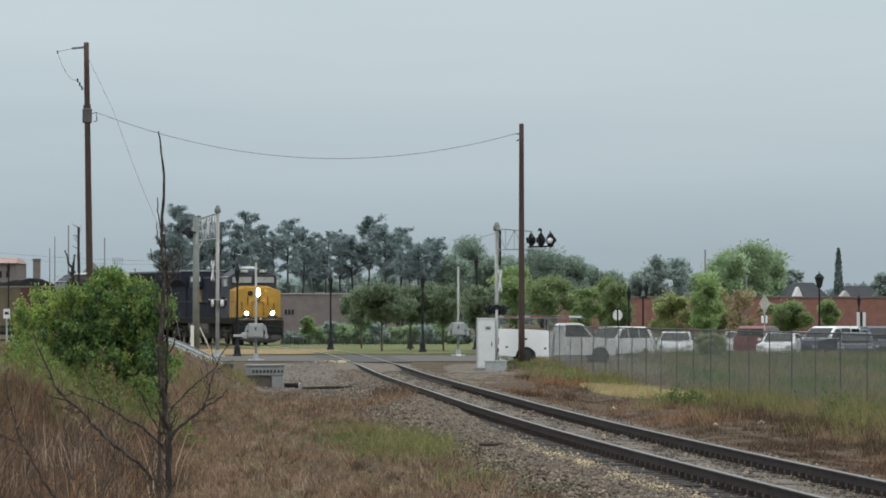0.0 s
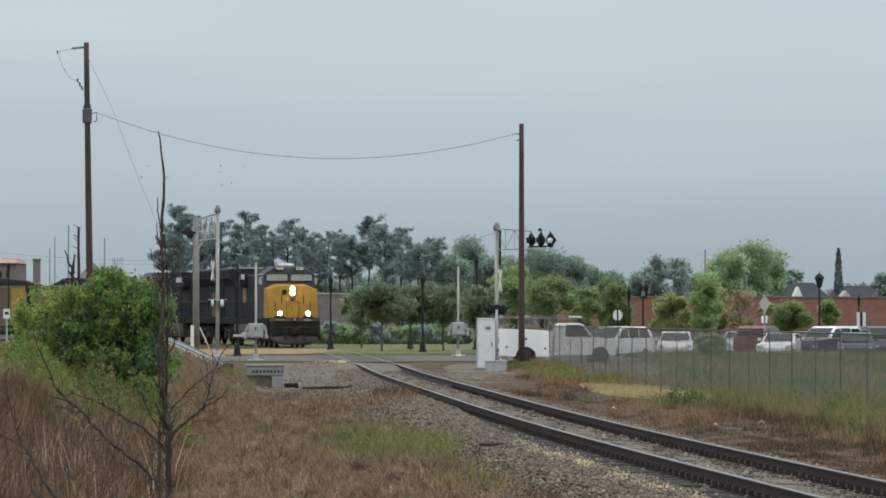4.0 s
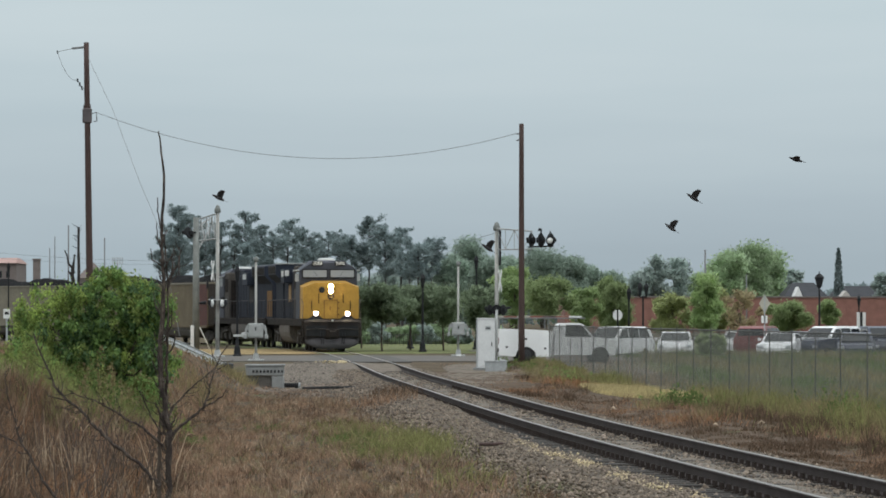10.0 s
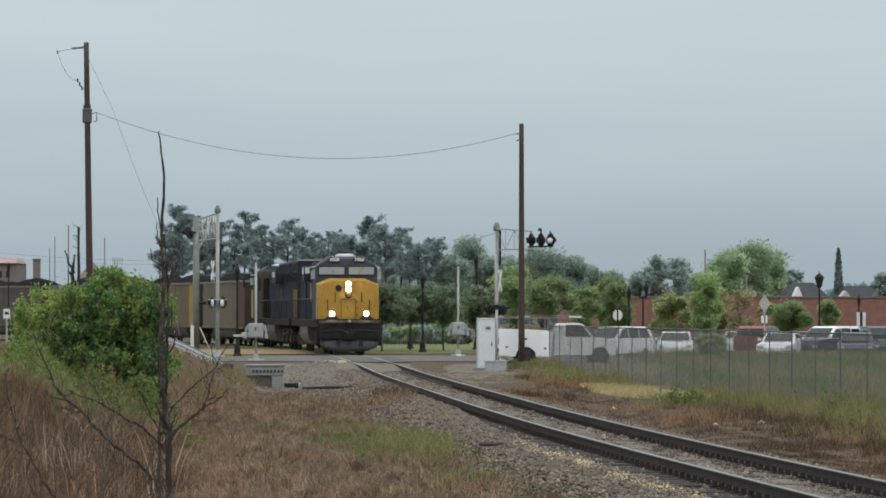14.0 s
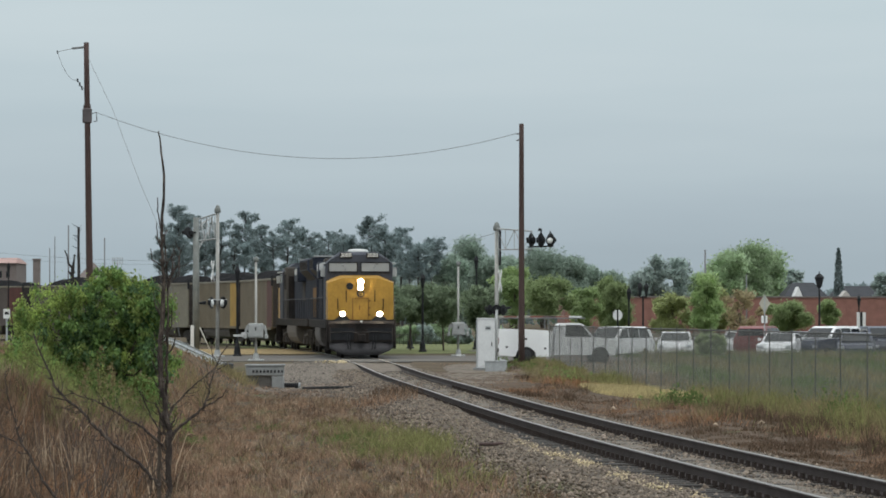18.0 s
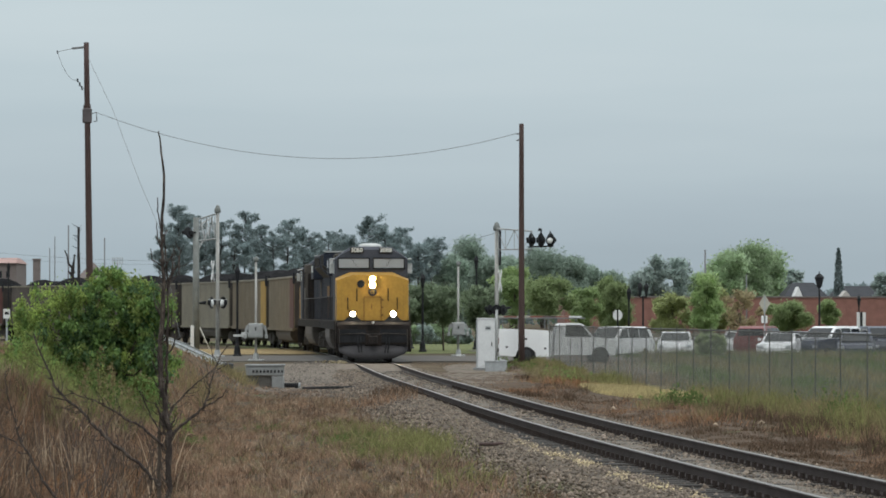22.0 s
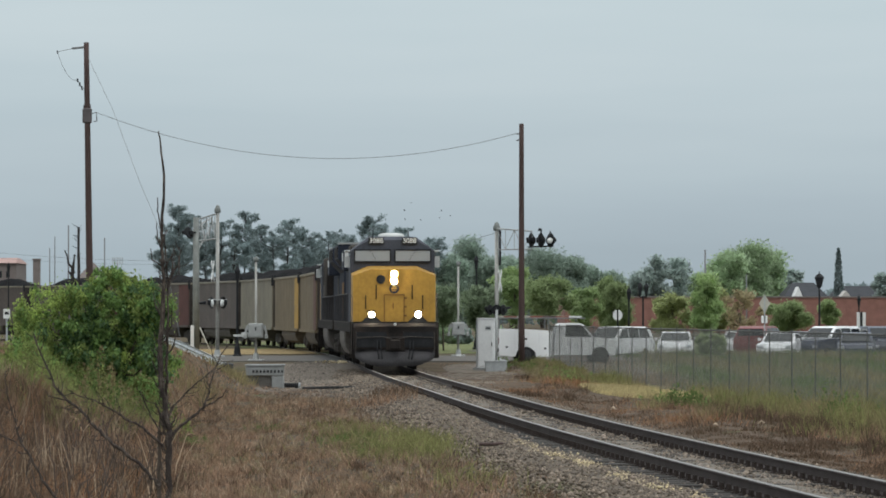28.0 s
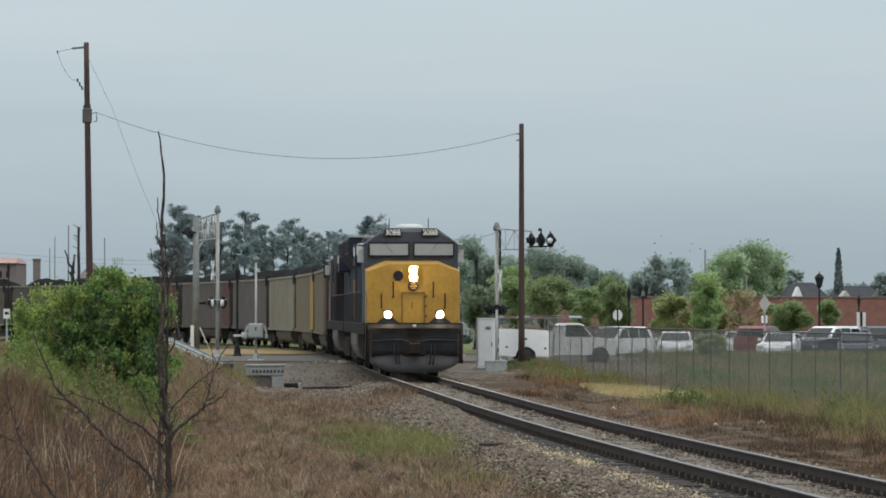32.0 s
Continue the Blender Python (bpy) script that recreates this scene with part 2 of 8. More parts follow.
    "weed": material("green_weeds", (0.115, 0.165, 0.055), 0.85, var=0.3, scale=0.6, fine=4, bump=0.0, island=0.5, spec=0.2, thin=0.55),
    "field": material("field_grass", (0.19, 0.185, 0.115), 0.9, var=0.35, scale=0.4, fine=3, bump=0.0, island=0.3, spec=0.15, thin=0.45),
    "tank": material("pale_dusty_steel", (0.100, 0.088, 0.078), 0.8, 0.1, var=0.35, scale=1.6, fine=18, bump=0.15),
    # car ends: their shadow is put into the dark colour, with some grime
    "gon_end": material("shaded_grimy_car_end", (0.036, 0.030, 0.026), 0.85, var=0.4, scale=1.4, fine=14, bump=0.15),
    "rim": material("dark_wheel_rim", (0.045, 0.046, 0.050), 0.6, 0.3, var=0.3, scale=5, fine=30, bump=0.05),
    "dead": material("dark_dead_stems", (0.102, 0.070, 0.048), 0.9, var=0.4, scale=2.0, fine=9, bump=0.0, island=0.5, spec=0.15, thin=0.2),
    "rust_stem": material("reddish_dry_stems", (0.265, 0.138, 0.072), 0.9, var=0.35, scale=2.0, fine=9, bump=0.0, island=0.5, spec=0.15, thin=0.3),
    "bleached": material("bleached_dry_stems", (0.36, 0.275, 0.195), 0.9, var=0.3, scale=2.0, fine=9, bump=0.0, island=0.4, spec=0.15, thin=0.3),
    "soil": material("dark_bare_soil", (0.095, 0.068, 0.048), 0.95, var=0.45, scale=1.6, fine=14, bump=0.6, other=(0.120, 0.088, 0.064), spec=0.1),
    "salmon": material("faded_pink_roof", (0.37, 0.245, 0.220), 0.8, var=0.15, scale=1.0, fine=8, bump=0.1),
    "mesh_wire": material("dull_mesh_wire", (0.150, 0.154, 0.148), 0.7, 0.2, var=0.15, scale=4, fine=30, bump=0.0),
    "picket": material("dull_green_fence_paint", (0.085, 0.092, 0.080), 0.7, var=0.2, scale=4, fine=30, bump=0.05),
    "rubber": material("crossing_rubber", (0.058, 0.055, 0.052), 0.85, var=0.3, scale=2.0, fine=20, bump=0.2),
    "shoulder": material("dusty_shoulder_gravel", (0.122, 0.100, 0.080), 0.95, var=0.45, scale=2.2, fine=40, bump=0.9, other=(0.160, 0.134, 0.108), spec=0.1),
    "seam": material("grimy_seam", (0.17, 0.085, 0.022), 0.8, var=0.3, scale=3, fine=30, bump=0.1),
    "cabinet": material("cabinet_white_paint", (0.64, 0.65, 0.655), 0.5, var=0.10, scale=1.6, fine=20, bump=0.05),
    "gauge": material("fine_track_gravel", (0.150, 0.132, 0.113), 0.95, var=0.45, scale=4.0, fine=45, bump=0.9, spec=0.1),
    "twig": material("dry_twigs", (0.070, 0.052, 0.042), 0.9, var=0.4, scale=2, fine=20, bump=0.2),
    "bird": material("dark_feathers", (0.030, 0.028, 0.030), 0.7, var=0.3, scale=8, fine=40, bump=0.1),
}


# ---- mesh helpers ----
def box(bm, x0, x1, y0, y1, z0, z1, bevel=0.0):
    r = bmesh.ops.create_cube(bm, size=1.0, matrix=Matrix.LocRotScale(((x0 + x1) / 2, (y0 + y1) / 2, (z0 + z1) / 2), None, (abs(x1 - x0), abs(y1 - y0), abs(z1 - z0))))
    if bevel:
        ed = {e for v in r["verts"] for e in v.link_edges}
        bmesh.ops.bevel(bm, geom=list(ed), offset=bevel, segments=1, affect="EDGES")


def tube(bm, p0, p1, r0, r1=None, n=8, cap=True):
    p0, p1 = Vector(p0), Vector(p1)
    r1 = r0 if r1 is None else r1
    ax = (p1 - p0).normalized()
    u = ax.orthogonal().normalized()
    w = ax.cross(u)
    ring = [[bm.verts.new(p + (u * math.cos(a) + w * math.sin(a)) * r) for a in (2 * math.pi * i / n for i in range(n))] for p, r in ((p0, r0), (p1, r1))]
    for i in range(n):
        j = (i + 1) % n
        bm.faces.new((ring[0][i], ring[0][j], ring[1][j], ring[1][i]))
    if cap:
        bm.faces.new(ring[0][::-1])
        bm.faces.new(ring[1])


def chain(bm, pts, radii, n=6):
    """One unbroken tube along the points, with a radius at each."""
    pts = [Vector(p) for p in pts]
    u = (pts[1] - pts[0]).orthogonal().normalized()
    rings = []
    for i, p in enumerate(pts):
        ax = (pts[min(i + 1, len(pts) - 1)] - pts[max(i - 1, 0)]).normalized()
        u = (u - ax * u.dot(ax)).normalized()
        w = ax.cross(u)
        rings.append([bm.verts.new(p + (u * math.cos(a) + w * math.sin(a)) * radii[i]) for a in (2 * math.pi * k / n for k in range(n))])
    for a, b in zip(rings, rings[1:]):
        for i in range(n):
            j = (i + 1) % n
            bm.faces.new((a[i], a[j], b[j], b[i]))
    bm.faces.new(rings[0][::-1])
    bm.faces.new(rings[-1])


def line(bm, pts, r, n=5):
    chain(bm, pts, [r] * len(pts), n)


def prism(bm, outline, y0, y1):
    """An outline in x and z, drawn out from y0 to y1."""
    a = [bm.verts.new((x, y0, z)) for x, z in outline]
    b = [bm.verts.new((x, y1, z)) for x, z in outline]
    bm.faces.new(a)
    bm.faces.new(b[::-1])
    for i in range(len(a)):
        j = (i + 1) % len(a)
        bm.faces.new((a[j], a[i], b[i], b[j]))


def loft(bm, sections, cap=True):
    """Faces between rings of points of the same count."""
    rings = [[bm.verts.new(p) for p in s] for s in sections]
    n = len(rings[0])
    for a, b in zip(rings, rings[1:]):
        for i in range(n):
            j = (i + 1) % n
            bm.faces.new((a[i], a[j], b[j], b[i]))
    if cap:
        bm.faces.new(rings[0][::-1])
        bm.faces.new(rings[-1])


def finish(bm, name, mat, smooth=False):
    bmesh.ops.recalc_face_normals(bm, faces=bm.faces)
    me = bpy.data.meshes.new(name)
    bm.to_mesh(me)
    bm.free()
    me.materials.append(M[mat])
    if smooth:
        for p in me.polygons:
            p.use_smooth = True
    return me


def part(name, bm, mat, parent=None, label="", smooth=False):
    ob = new(name, finish(bm, name, mat, smooth))
    ob.parent = parent
    if label:
        tagged(ob, label)
    return ob


def boxpart(name, mat, parent, x0, x1, y0, y1, z0, z1, bevel=0.0, label=""):
    bm = bmesh.new()
    box(bm, x0, x1, y0, y1, z0, z1, bevel)
    return part(name, bm, mat, parent, label)


def tubepart(name, mat, parent, p0, p1, r0, r1=None, n=10, label=""):
    bm = bmesh.new()
    tube(bm, p0, p1, r0, r1, n)
    return part(name, bm, mat, parent, label, True)


def thing(name, m, label, category, group="", kind=""):
    ob = new(name)
    ob.matrix_world = m
    return tagged(ob, label, category, group, kind)


def raw(name, verts, faces, mat, parent=None):
    me = bpy.data.meshes.new(name)
    verts = np.asarray(verts, dtype=np.float32).reshape(-1, 3)
    faces = np.asarray(faces, dtype=np.int32)
    k = faces.shape[1]
    me.vertices.add(len(verts))
    me.vertices.foreach_set("co", verts.ravel())
    me.loops.add(faces.size)
    me.loops.foreach_set("vertex_index", faces.ravel())
    me.polygons.add(len(faces))
    me.polygons.foreach_set("loop_start", np.arange(0, faces.size, k, dtype=np.int32))
    me.polygons.foreach_set("loop_total", np.full(len(faces), k, dtype=np.int32))
    me.update()
    me.materials.append(M[mat])
    ob = new(name, me)
    ob.parent = parent
    return ob


def lettering(text, name, mat, parent, m, size):
    """Raised letters as a mesh, from the built-in font."""
    cu = bpy.data.curves.new(name, "FONT")
    cu.body, cu.size, cu.align_x, cu.align_y, cu.extrude = text, size, "CENTER", "CENTER", 0.006
    tmp = new(name, cu)
    me = bpy.data.meshes.new_from_object(tmp.evaluated_get(bpy.context.evaluated_depsgraph_get()))
    bpy.data.objects.remove(tmp)
    me.materials.clear()
    me.materials.append(M[mat])
    ob = new(name, me)
    ob.parent = parent
    ob.matrix_local = m
    return ob


rng = np.random.default_rng(7)


def smooth(a, b, x):
    t = np.clip((x - a) / (b - a), 0.0, 1.0)
    return t * t * (3 - 2 * t)


# ---- the line of the track: curvature along its length ----
BEND = (0.0346, -0.1001, -0.0834, 0.0338, -0.0909, 0.037, 0.0031, 0.2276, 0.2523, 0.3647, 0.856, 0.8562, 0.8562, 0.5, 0.0)
STEP = 0.25
TS = np.arange(0.0, 420.0, STEP)
curv = np.interp(TS, np.arange(15) * 20.0, BEND) * 0.01
TH = 0.09797 + np.concatenate(([0.0], np.cumsum((curv[1:] + curv[:-1]) / 2 * STEP)))
TX = 5.234 + np.concatenate(([0.0], np.cumsum(-np.sin(TH[:-1]) * STEP)))
TY = 36.0 + np.concatenate(([0.0], np.cumsum(np.cos(TH[:-1]) * STEP)))


def on_track(s, off=0.0):
    """x, y and heading at the distance s along the track; off to the right seen from the eye."""
    if np.ndim(s) == 0 and s < 0:
        th = TH[0]
        return TX[0] - math.sin(th) * s + off * math.cos(th), TY[0] + math.cos(th) * s + off * math.sin(th), th
    th = np.interp(s, TS, TH)
    return np.interp(s, TS, TX) + off * np.cos(th), np.interp(s, TS, TY) + off * np.sin(th), th


def track_x(y):
    return np.where(y < 36.0, 5.234 + (36.0 - y) * 0.098, np.interp(y, TY, TX))


ADVANCE = np.polyfit((0.0, 8.0, 16.0, 24.0, 32.0), (184.68, 155.70, 128.51, 102.31, 76.27), 3)


def front_at(t):
    """Where the leading end of the train stands along the track at t seconds."""
    return float(np.polyval(ADVANCE, t))


# ---- ground ----
def ground_z(x, y):
    x, y = np.asarray(x, float), np.asarray(y, float)
    z = -0.34 + 0.29 * smooth(128, 147, y)
    off = x - track_x(y)
    z = z + 0.05 * np.exp(-((off / 2.2) ** 4)) * (1 - smooth(140, 148, y))
    z = z + 1.30 * smooth(5.2, 8.2, -x) * smooth(54, 78, y) * (1 - smooth(106, 124, y))
    z = z - 0.25 * smooth(4.0, 9.0, off) * (1 - smooth(115, 145, y))
    z = z - 0.45 * smooth(171, 178, y) * (1 - smooth(206, 222, y)) * smooth(4.5, 7.5, x) * (1 - smooth(34, 44, x))
    z = z + 0.05 * np.sin(x * 4.1 + np.sin(y * 1.7)) * np.sin(y * 2.3 + 2 * np.sin(x * 1.3)) * smooth(2.8, 4.5, np.abs(off)) * (1 - smooth(100, 120, y))
    wob = 0.05 * np.sin(x * 0.9 + 1.3 * np.sin(y * 0.31)) * np.sin(y * 0.43 + x * 0.2)
    return z + wob * smooth(2.3, 4.0, np.abs(off)) * (1 - smooth(135, 146, y))


def sheet(name, xs, ys, zf, mat, label, category):
    gx, gy = np.meshgrid(xs, ys)
    v = np.stack([gx, gy, zf(gx, gy)], -1).reshape(-1, 3)
    nx, ny = len(xs), len(ys)
    i = (np.arange(ny - 1)[:, None] * nx + np.arange(nx - 1)[None, :]).ravel()
    ob = raw(name, v, np.stack([i, i + 1, i + 1 + nx, i + nx], -1), mat)
    ob.data.polygons.foreach_set("use_smooth", np.ones(len(i), dtype=bool))
    return tagged(ob, label, category, kind="structure")


gxs = np.concatenate(([-3500, -1500, -600, -250, -120, -70, -45, -30, -22], np.arange(-18, 18.01, 0.45), [22, 30, 45, 70, 120, 250, 600, 1500, 3500]))
gys = np.concatenate(([-400, -120, -50, -15, 0, 12, 20], np.arange(24, 180, 0.7), [185, 195, 210, 240, 300, 420, 700, 1300, 2500, 4600]))
sheet("ground", gxs, gys, ground_z, "ground", "dry brown grassy ground with greener patches", "ground")


def patch(name, cx, cy, rx, ry, mat, label, category, lift=0.006, seed=0, squareness=1.0):
    """An uneven flat patch that lies on the ground."""
    n, rings = 64, 10
    g = np.random.default_rng(seed)
    ph = g.uniform(0, 6.28, 6)
    a = np.arange(n) * 2 * np.pi / n
    wob = 1 + sum(0.05 / (k * 0.5 + 0.5) * np.sin((k * 2 + 3) * a + ph[k]) for k in range(6))
    ca, sa = np.cos(a), np.sin(a)
    sq = 1 / np.maximum(np.abs(ca), np.abs(sa)) ** squareness
    v = [[cx, cy, float(ground_z(cx, cy)) + lift]]
    for r in range(1, rings + 1):
        k = r / rings
        x, y = cx + rx * ca * wob * sq * k, cy + ry * sa * wob * sq * k
        v += np.stack([x, y, ground_z(x, y) + lift], -1).tolist()
    f = []
    for r in range(rings):
        for i in range(n):
            j = (i + 1) % n
            if r == 0:
                f.append((0, 1 + i, 1 + j, 1 + j))
            else:
                b0, b1 = 1 + (r - 1) * n, 1 + r * n
                f.append((b0 + i, b1 + i, b1 + j, b0 + j))
    tri = [q[:3] for q in f[:n]]
    me = bpy.data.meshes.new(name)
    me.from_pydata([tuple(p) for p in v], [], tri + f[n:])
    me.materials.append(M[mat])
    return tagged(new(name, me), label, category, kind="structure")


def build_road():
    """The street that crosses the track on the level, with rubber panels beside the rails."""
    bm = bmesh.new()
    box(bm, -70, 70, 150.5, 170.0, -0.30, -0.012)
    road = part("road", bm, "asphalt")
    tagged(road, "worn grey asphalt street crossing the track", "road", kind="structure")


patch("lawn", 12.0, 215.0, 26.0, 36.0, "lawn", "mown green lawn beyond the street", "lawn", 0.02, 3, 0.7)
patch("dry_verge", -13.5, 188.0, 8.0, 14.0, "sand", "golden dry grass verge beyond the street", "verge", 0.03, 4, 0.6)
patch("rough_field", 16.0, 140.0, 11.5, 34.0, "lawn", "rough grassy field behind the fence", "field", 0.012, 12, 0.6)
patch("car_park", 17.0, 190.0, 14.0, 12.0, "asphalt", "grey asphalt car park", "car park", 0.035, 5, 0.9)
patch("gravel_apron", 4.2, 133.0, 4.6, 15.0, "bed", "grey gravel apron beside the crossing", "gravel", 0.012, 6, 0.5)
patch("gravel_shoulder", -3.9, 128.0, 3.4, 20.0, "bed", "grey gravel shoulder beside the track", "gravel", 0.014, 8, 0.5)
build_road()
so = np.arange(1.9, 6.31, 0.4)
ss = np.arange(-10.0, 100.0, 1.5)
sv = []
for q in ss:
    edge = 1.0 - 0.28 * math.sin(q * 0.33) - 0.18 * math.sin(q * 0.81 + 1.0)
    for o in so:
        px, py, th = on_track(float(q), 1.9 + (o - 1.9) * edge)
        sv.append((px, py, float(ground_z(px, py)) + 0.012))
si = (np.arange(len(ss) - 1)[:, None] * len(so) + np.arange(len(so) - 1)[None, :]).ravel()
tagged(raw("bare_soil", sv, np.stack([si, si + 1, si + 1 + len(so), si + len(so)], -1), "soil"), "strip of dark bare soil beside the track", "soil", kind="structure")


# ---- track ----
def build_track():
    track = thing("railway_track", Matrix.Identity(4), "single curving railway track with worn rails on dark wooden ties", "track", kind="structure")
    ss = np.concatenate((np.arange(-24.0, 0.0, 1.0), np.arange(0.0, 300.0, 1.0)))
    prof = [(-0.075, -0.172), (0.075, -0.172), (0.075, -0.158), (0.012, -0.138), (0.012, -0.045), (0.036, -0.034), (0.036, -0.010)]
    prof += [(-0.036, -0.010), (-0.036, -0.034), (-0.012, -0.045), (-0.012, -0.138), (-0.075, -0.158)]
    head = [(-0.034, -0.0095), (0.034, -0.0095), (0.022, -0.001), (0.016, 0.0), (-0.016, 0.0), (-0.022, -0.001)]
    for side in (-0.7535, 0.7535):
        rail = None
        for name, shape, mat in (("rail", prof, "rail"), ("rail_head", head, "rail_head")):
            bm = bmesh.new()
            sec = []
            for s in ss:
                sec.append([(*on_track(float(s), side + o)[:2], z) for o, z in shape])
            loft(bm, sec)
            rail = part(name, bm, mat, track if rail is None else rail, "polished running surface" if name == "rail_head" else "")
    bm = bmesh.new()
    box(bm, -1.3, 1.3, -0.115, 0.115, -0.36, -0.185, 0.015)
    tie_me = finish(bm, "tie", "tie")
    g = np.random.default_rng(11)
    plates = {-1: bmesh.new(), 1: bmesh.new()}
    for s in np.arange(-8.0, 112.0, 0.50):
        x, y, th = on_track(float(s))
        tie = new("tie", tie_me)
        tie.parent = track
        tie.matrix_local = pose(x + g.normal(0, 0.02), y, g.normal(0, 0.006), 0, 0, math.degrees(th) + g.normal(0, 0.8))
        if s < 70:
            c, sn = math.cos(th), math.sin(th)
            for side in (-1, 1):
                for o in (-0.11, 0.11):
                    px, py = x + (side * 0.7535 + o) * c, y + (side * 0.7535 + o) * sn
                    for d in (-0.055, 0.055):
                        h = -0.100
                        box(plates[side], px - sn * d - 0.022, px - sn * d + 0.022, py + c * d - 0.022, py + c * d + 0.022, -0.190, h)
                px, py = x + side * 0.7535 * c, y + side * 0.7535 * sn
                box(plates[side], px - 0.17, px + 0.17, py - 0.095, py + 0.095, -0.186, -0.170)
    for side in (-1, 1):
        tagged(part("tie_plates_and_spikes", plates[side], "plate", track, "rusty tie plates and spikes along one rail"), kind="stuff")
    # rubber panels in the crossing
    for o0, o1 in ((-0.66, 0.66), (-1.7, -0.84), (0.84, 1.7)):
        bm = bmesh.new()
        sec = []
        for s in np.arange(112.6, 136.0, 1.5):
            a, b = on_track(float(s), o0), on_track(float(s), o1)
            sec.append([(a[0], a[1], -0.2), (b[0], b[1], -0.2), (b[0], b[1], -0.006), (a[0], a[1], -0.006)])
        loft(bm, sec)
        part("crossing_panel", bm, "rubber", track, "dark rubber crossing panel between the rails")


def rocks(name, pts, size, mat, label, category, seed):
    """Many small angular stones in one mesh."""
    g = np.random.default_rng(seed)
    n = len(pts)
    base = np.array([(1, 0, 0), (0, 1, 0), (-1, 0, 0), (0, -1, 0), (0, 0, 1), (0, 0, -1)], float)
    v = base[None] * (1 + g.uniform(-0.45, 0.45, (n, 6, 1))) + g.uniform(-0.25, 0.25, (n, 6, 3))
    r = (size * np.exp(g.normal(0, 0.35, n)))[:, None, None]
    sq = np.stack([np.ones(n), g.uniform(0.7, 1.2, n), g.uniform(0.5, 0.9, n)], -1)[:, None]
    a = g.uniform(0, 6.28, n)
    v = v * r * sq
    c, s = np.cos(a)[:, None], np.sin(a)[:, None]
    v = np.stack([v[..., 0] * c - v[..., 1] * s, v[..., 0] * s + v[..., 1] * c, v[..., 2]], -1) + np.asarray(pts)[:, None]
    f0 = np.array([(0, 1, 4), (1, 2, 4), (2, 3, 4), (3, 0, 4), (1, 0, 5), (2, 1, 5), (3, 2, 5), (0, 3, 5)])
    f = (f0[None] + (np.arange(n) * 6)[:, None, None]).reshape(-1, 3)
    return tagged(raw(name, v, f, mat), label, category, kind="stuff")


def build_ballast():
    g = np.random.default_rng(21)
    y = 34 + 84 * g.uniform(0, 1, 78000) ** 1.35
    off = np.clip(g.normal(-0.15, 1.75, 78000), -4.6, 2.7)
    off = np.where(off > 1.9, off - 1.0, off)
    x = track_x(y) + off
    z = ground_z(x, y) + 0.015
    inner = np.abs(off) < 1.3
    keep = (np.abs(off) < 0.62) | (np.abs(off) > 1.33) | (g.uniform(0, 1, len(off)) < 0.25)
    z = np.where(inner, -0.215 + g.normal(0, 0.012, len(x)), z)
    mix = smooth(1.45, 2.8, np.abs(off))
    z = np.where((np.abs(off) >= 1.3) & (np.abs(off) < 2.8), np.maximum(z, -0.238 * (1 - mix) + z * mix) + g.normal(0, 0.008, len(x)), z)
    x, y, z = x[keep], y[keep], z[keep]
    rocks("ballast", np.stack([x, y, z], -1), 0.025, "stone", "brown-grey crushed stone ballast beside the track", "ballast", 22)
    bm = bmesh.new()
    sec = []
    for s in np.arange(-20.0, 116.0, 1.0):
        sec.append([(*on_track(float(s), o)[:2], z) for o, z in ((-2.4, -0.42), (-1.55, -0.212), (1.55, -0.212), (2.4, -0.42))])
    loft(bm, sec)
    tagged(part("ballast_bed", bm, "bed"), "packed ballast bed under the ties", "ballast", kind="structure")
    # gravel that fills the gauge to the tops of the ties
    offs = np.linspace(-0.70, 0.70, 15)
    ss = np.arange(-16.0, 112.0, 0.5)
    v = []
    for s in ss:
        for o in offs:
            px, py, th = on_track(float(s), float(o))
            v.append((px, py, -0.180 - 0.03 * (o / 0.64) ** 2 + 0.009 * math.sin(s * 2.7 + o * 5) + 0.007 * math.sin(s * 0.9 - o * 8)))
    k = len(offs)
    i = (np.arange(len(ss) - 1)[:, None] * k + np.arange(k - 1)[None, :]).ravel()
    tagged(raw("gauge_gravel", v, np.stack([i, i + 1, i + 1 + k, i + k], -1), "gauge"), "fine grey-brown gravel filling the track between the rails", "gravel", kind="structure")
    # dusty ballast that buries the tie ends, heaped nearer the street, and thins out towards the near end
    for side, lab in ((-1, "grey-brown ballast banked over the tie ends"), (1, "ballast banked against the farther rail")):
        def crest(s, o):
            near = (1 - smooth(24.0, 52.0, s)) * (side < 0)
            return -0.145 - 0.022 * near - 0.020 * (o - 0.84) - 0.30 * smooth(1.5, 2.6, o) + 0.012 * np.sin(s * 1.9 + o * 4) + 0.010 * np.sin(s * 0.7 - o * 7), 0.50 * near
        offs = np.linspace(0.84, 2.6, 12)
        ss = np.arange(-16.0 if side < 0 else 8.0, 114.0, 0.5)
        v = []
        for s in ss:
            for o in offs:
                z, shift = crest(s, o)
                px, py, th = on_track(float(s), side * float(o + shift * (2.6 - o) / 1.76))
                v.append((px, py, float(z)))
        k = len(offs)
        i = (np.arange(len(ss) - 1)[:, None] * k + np.arange(k - 1)[None, :]).ravel()
        f = np.stack([i, i + 1, i + 1 + k, i + k], -1)
        tagged(raw("shoulder_ballast", v, f if side > 0 else f[:, ::-1], "shoulder"), lab, "ballast", kind="structure")
        q = np.random.default_rng(29 + side)
        n = 17000 if side < 0 else 6000
        s = (0 if side < 0 else 12) + 113 * q.uniform(0, 1, n) ** 1.35
        o = q.uniform(0.86, 2.5, n)
        z, shift = crest(s, o)
        x, y, th = on_track(s, side * (o + shift * (2.6 - o) / 1.76))
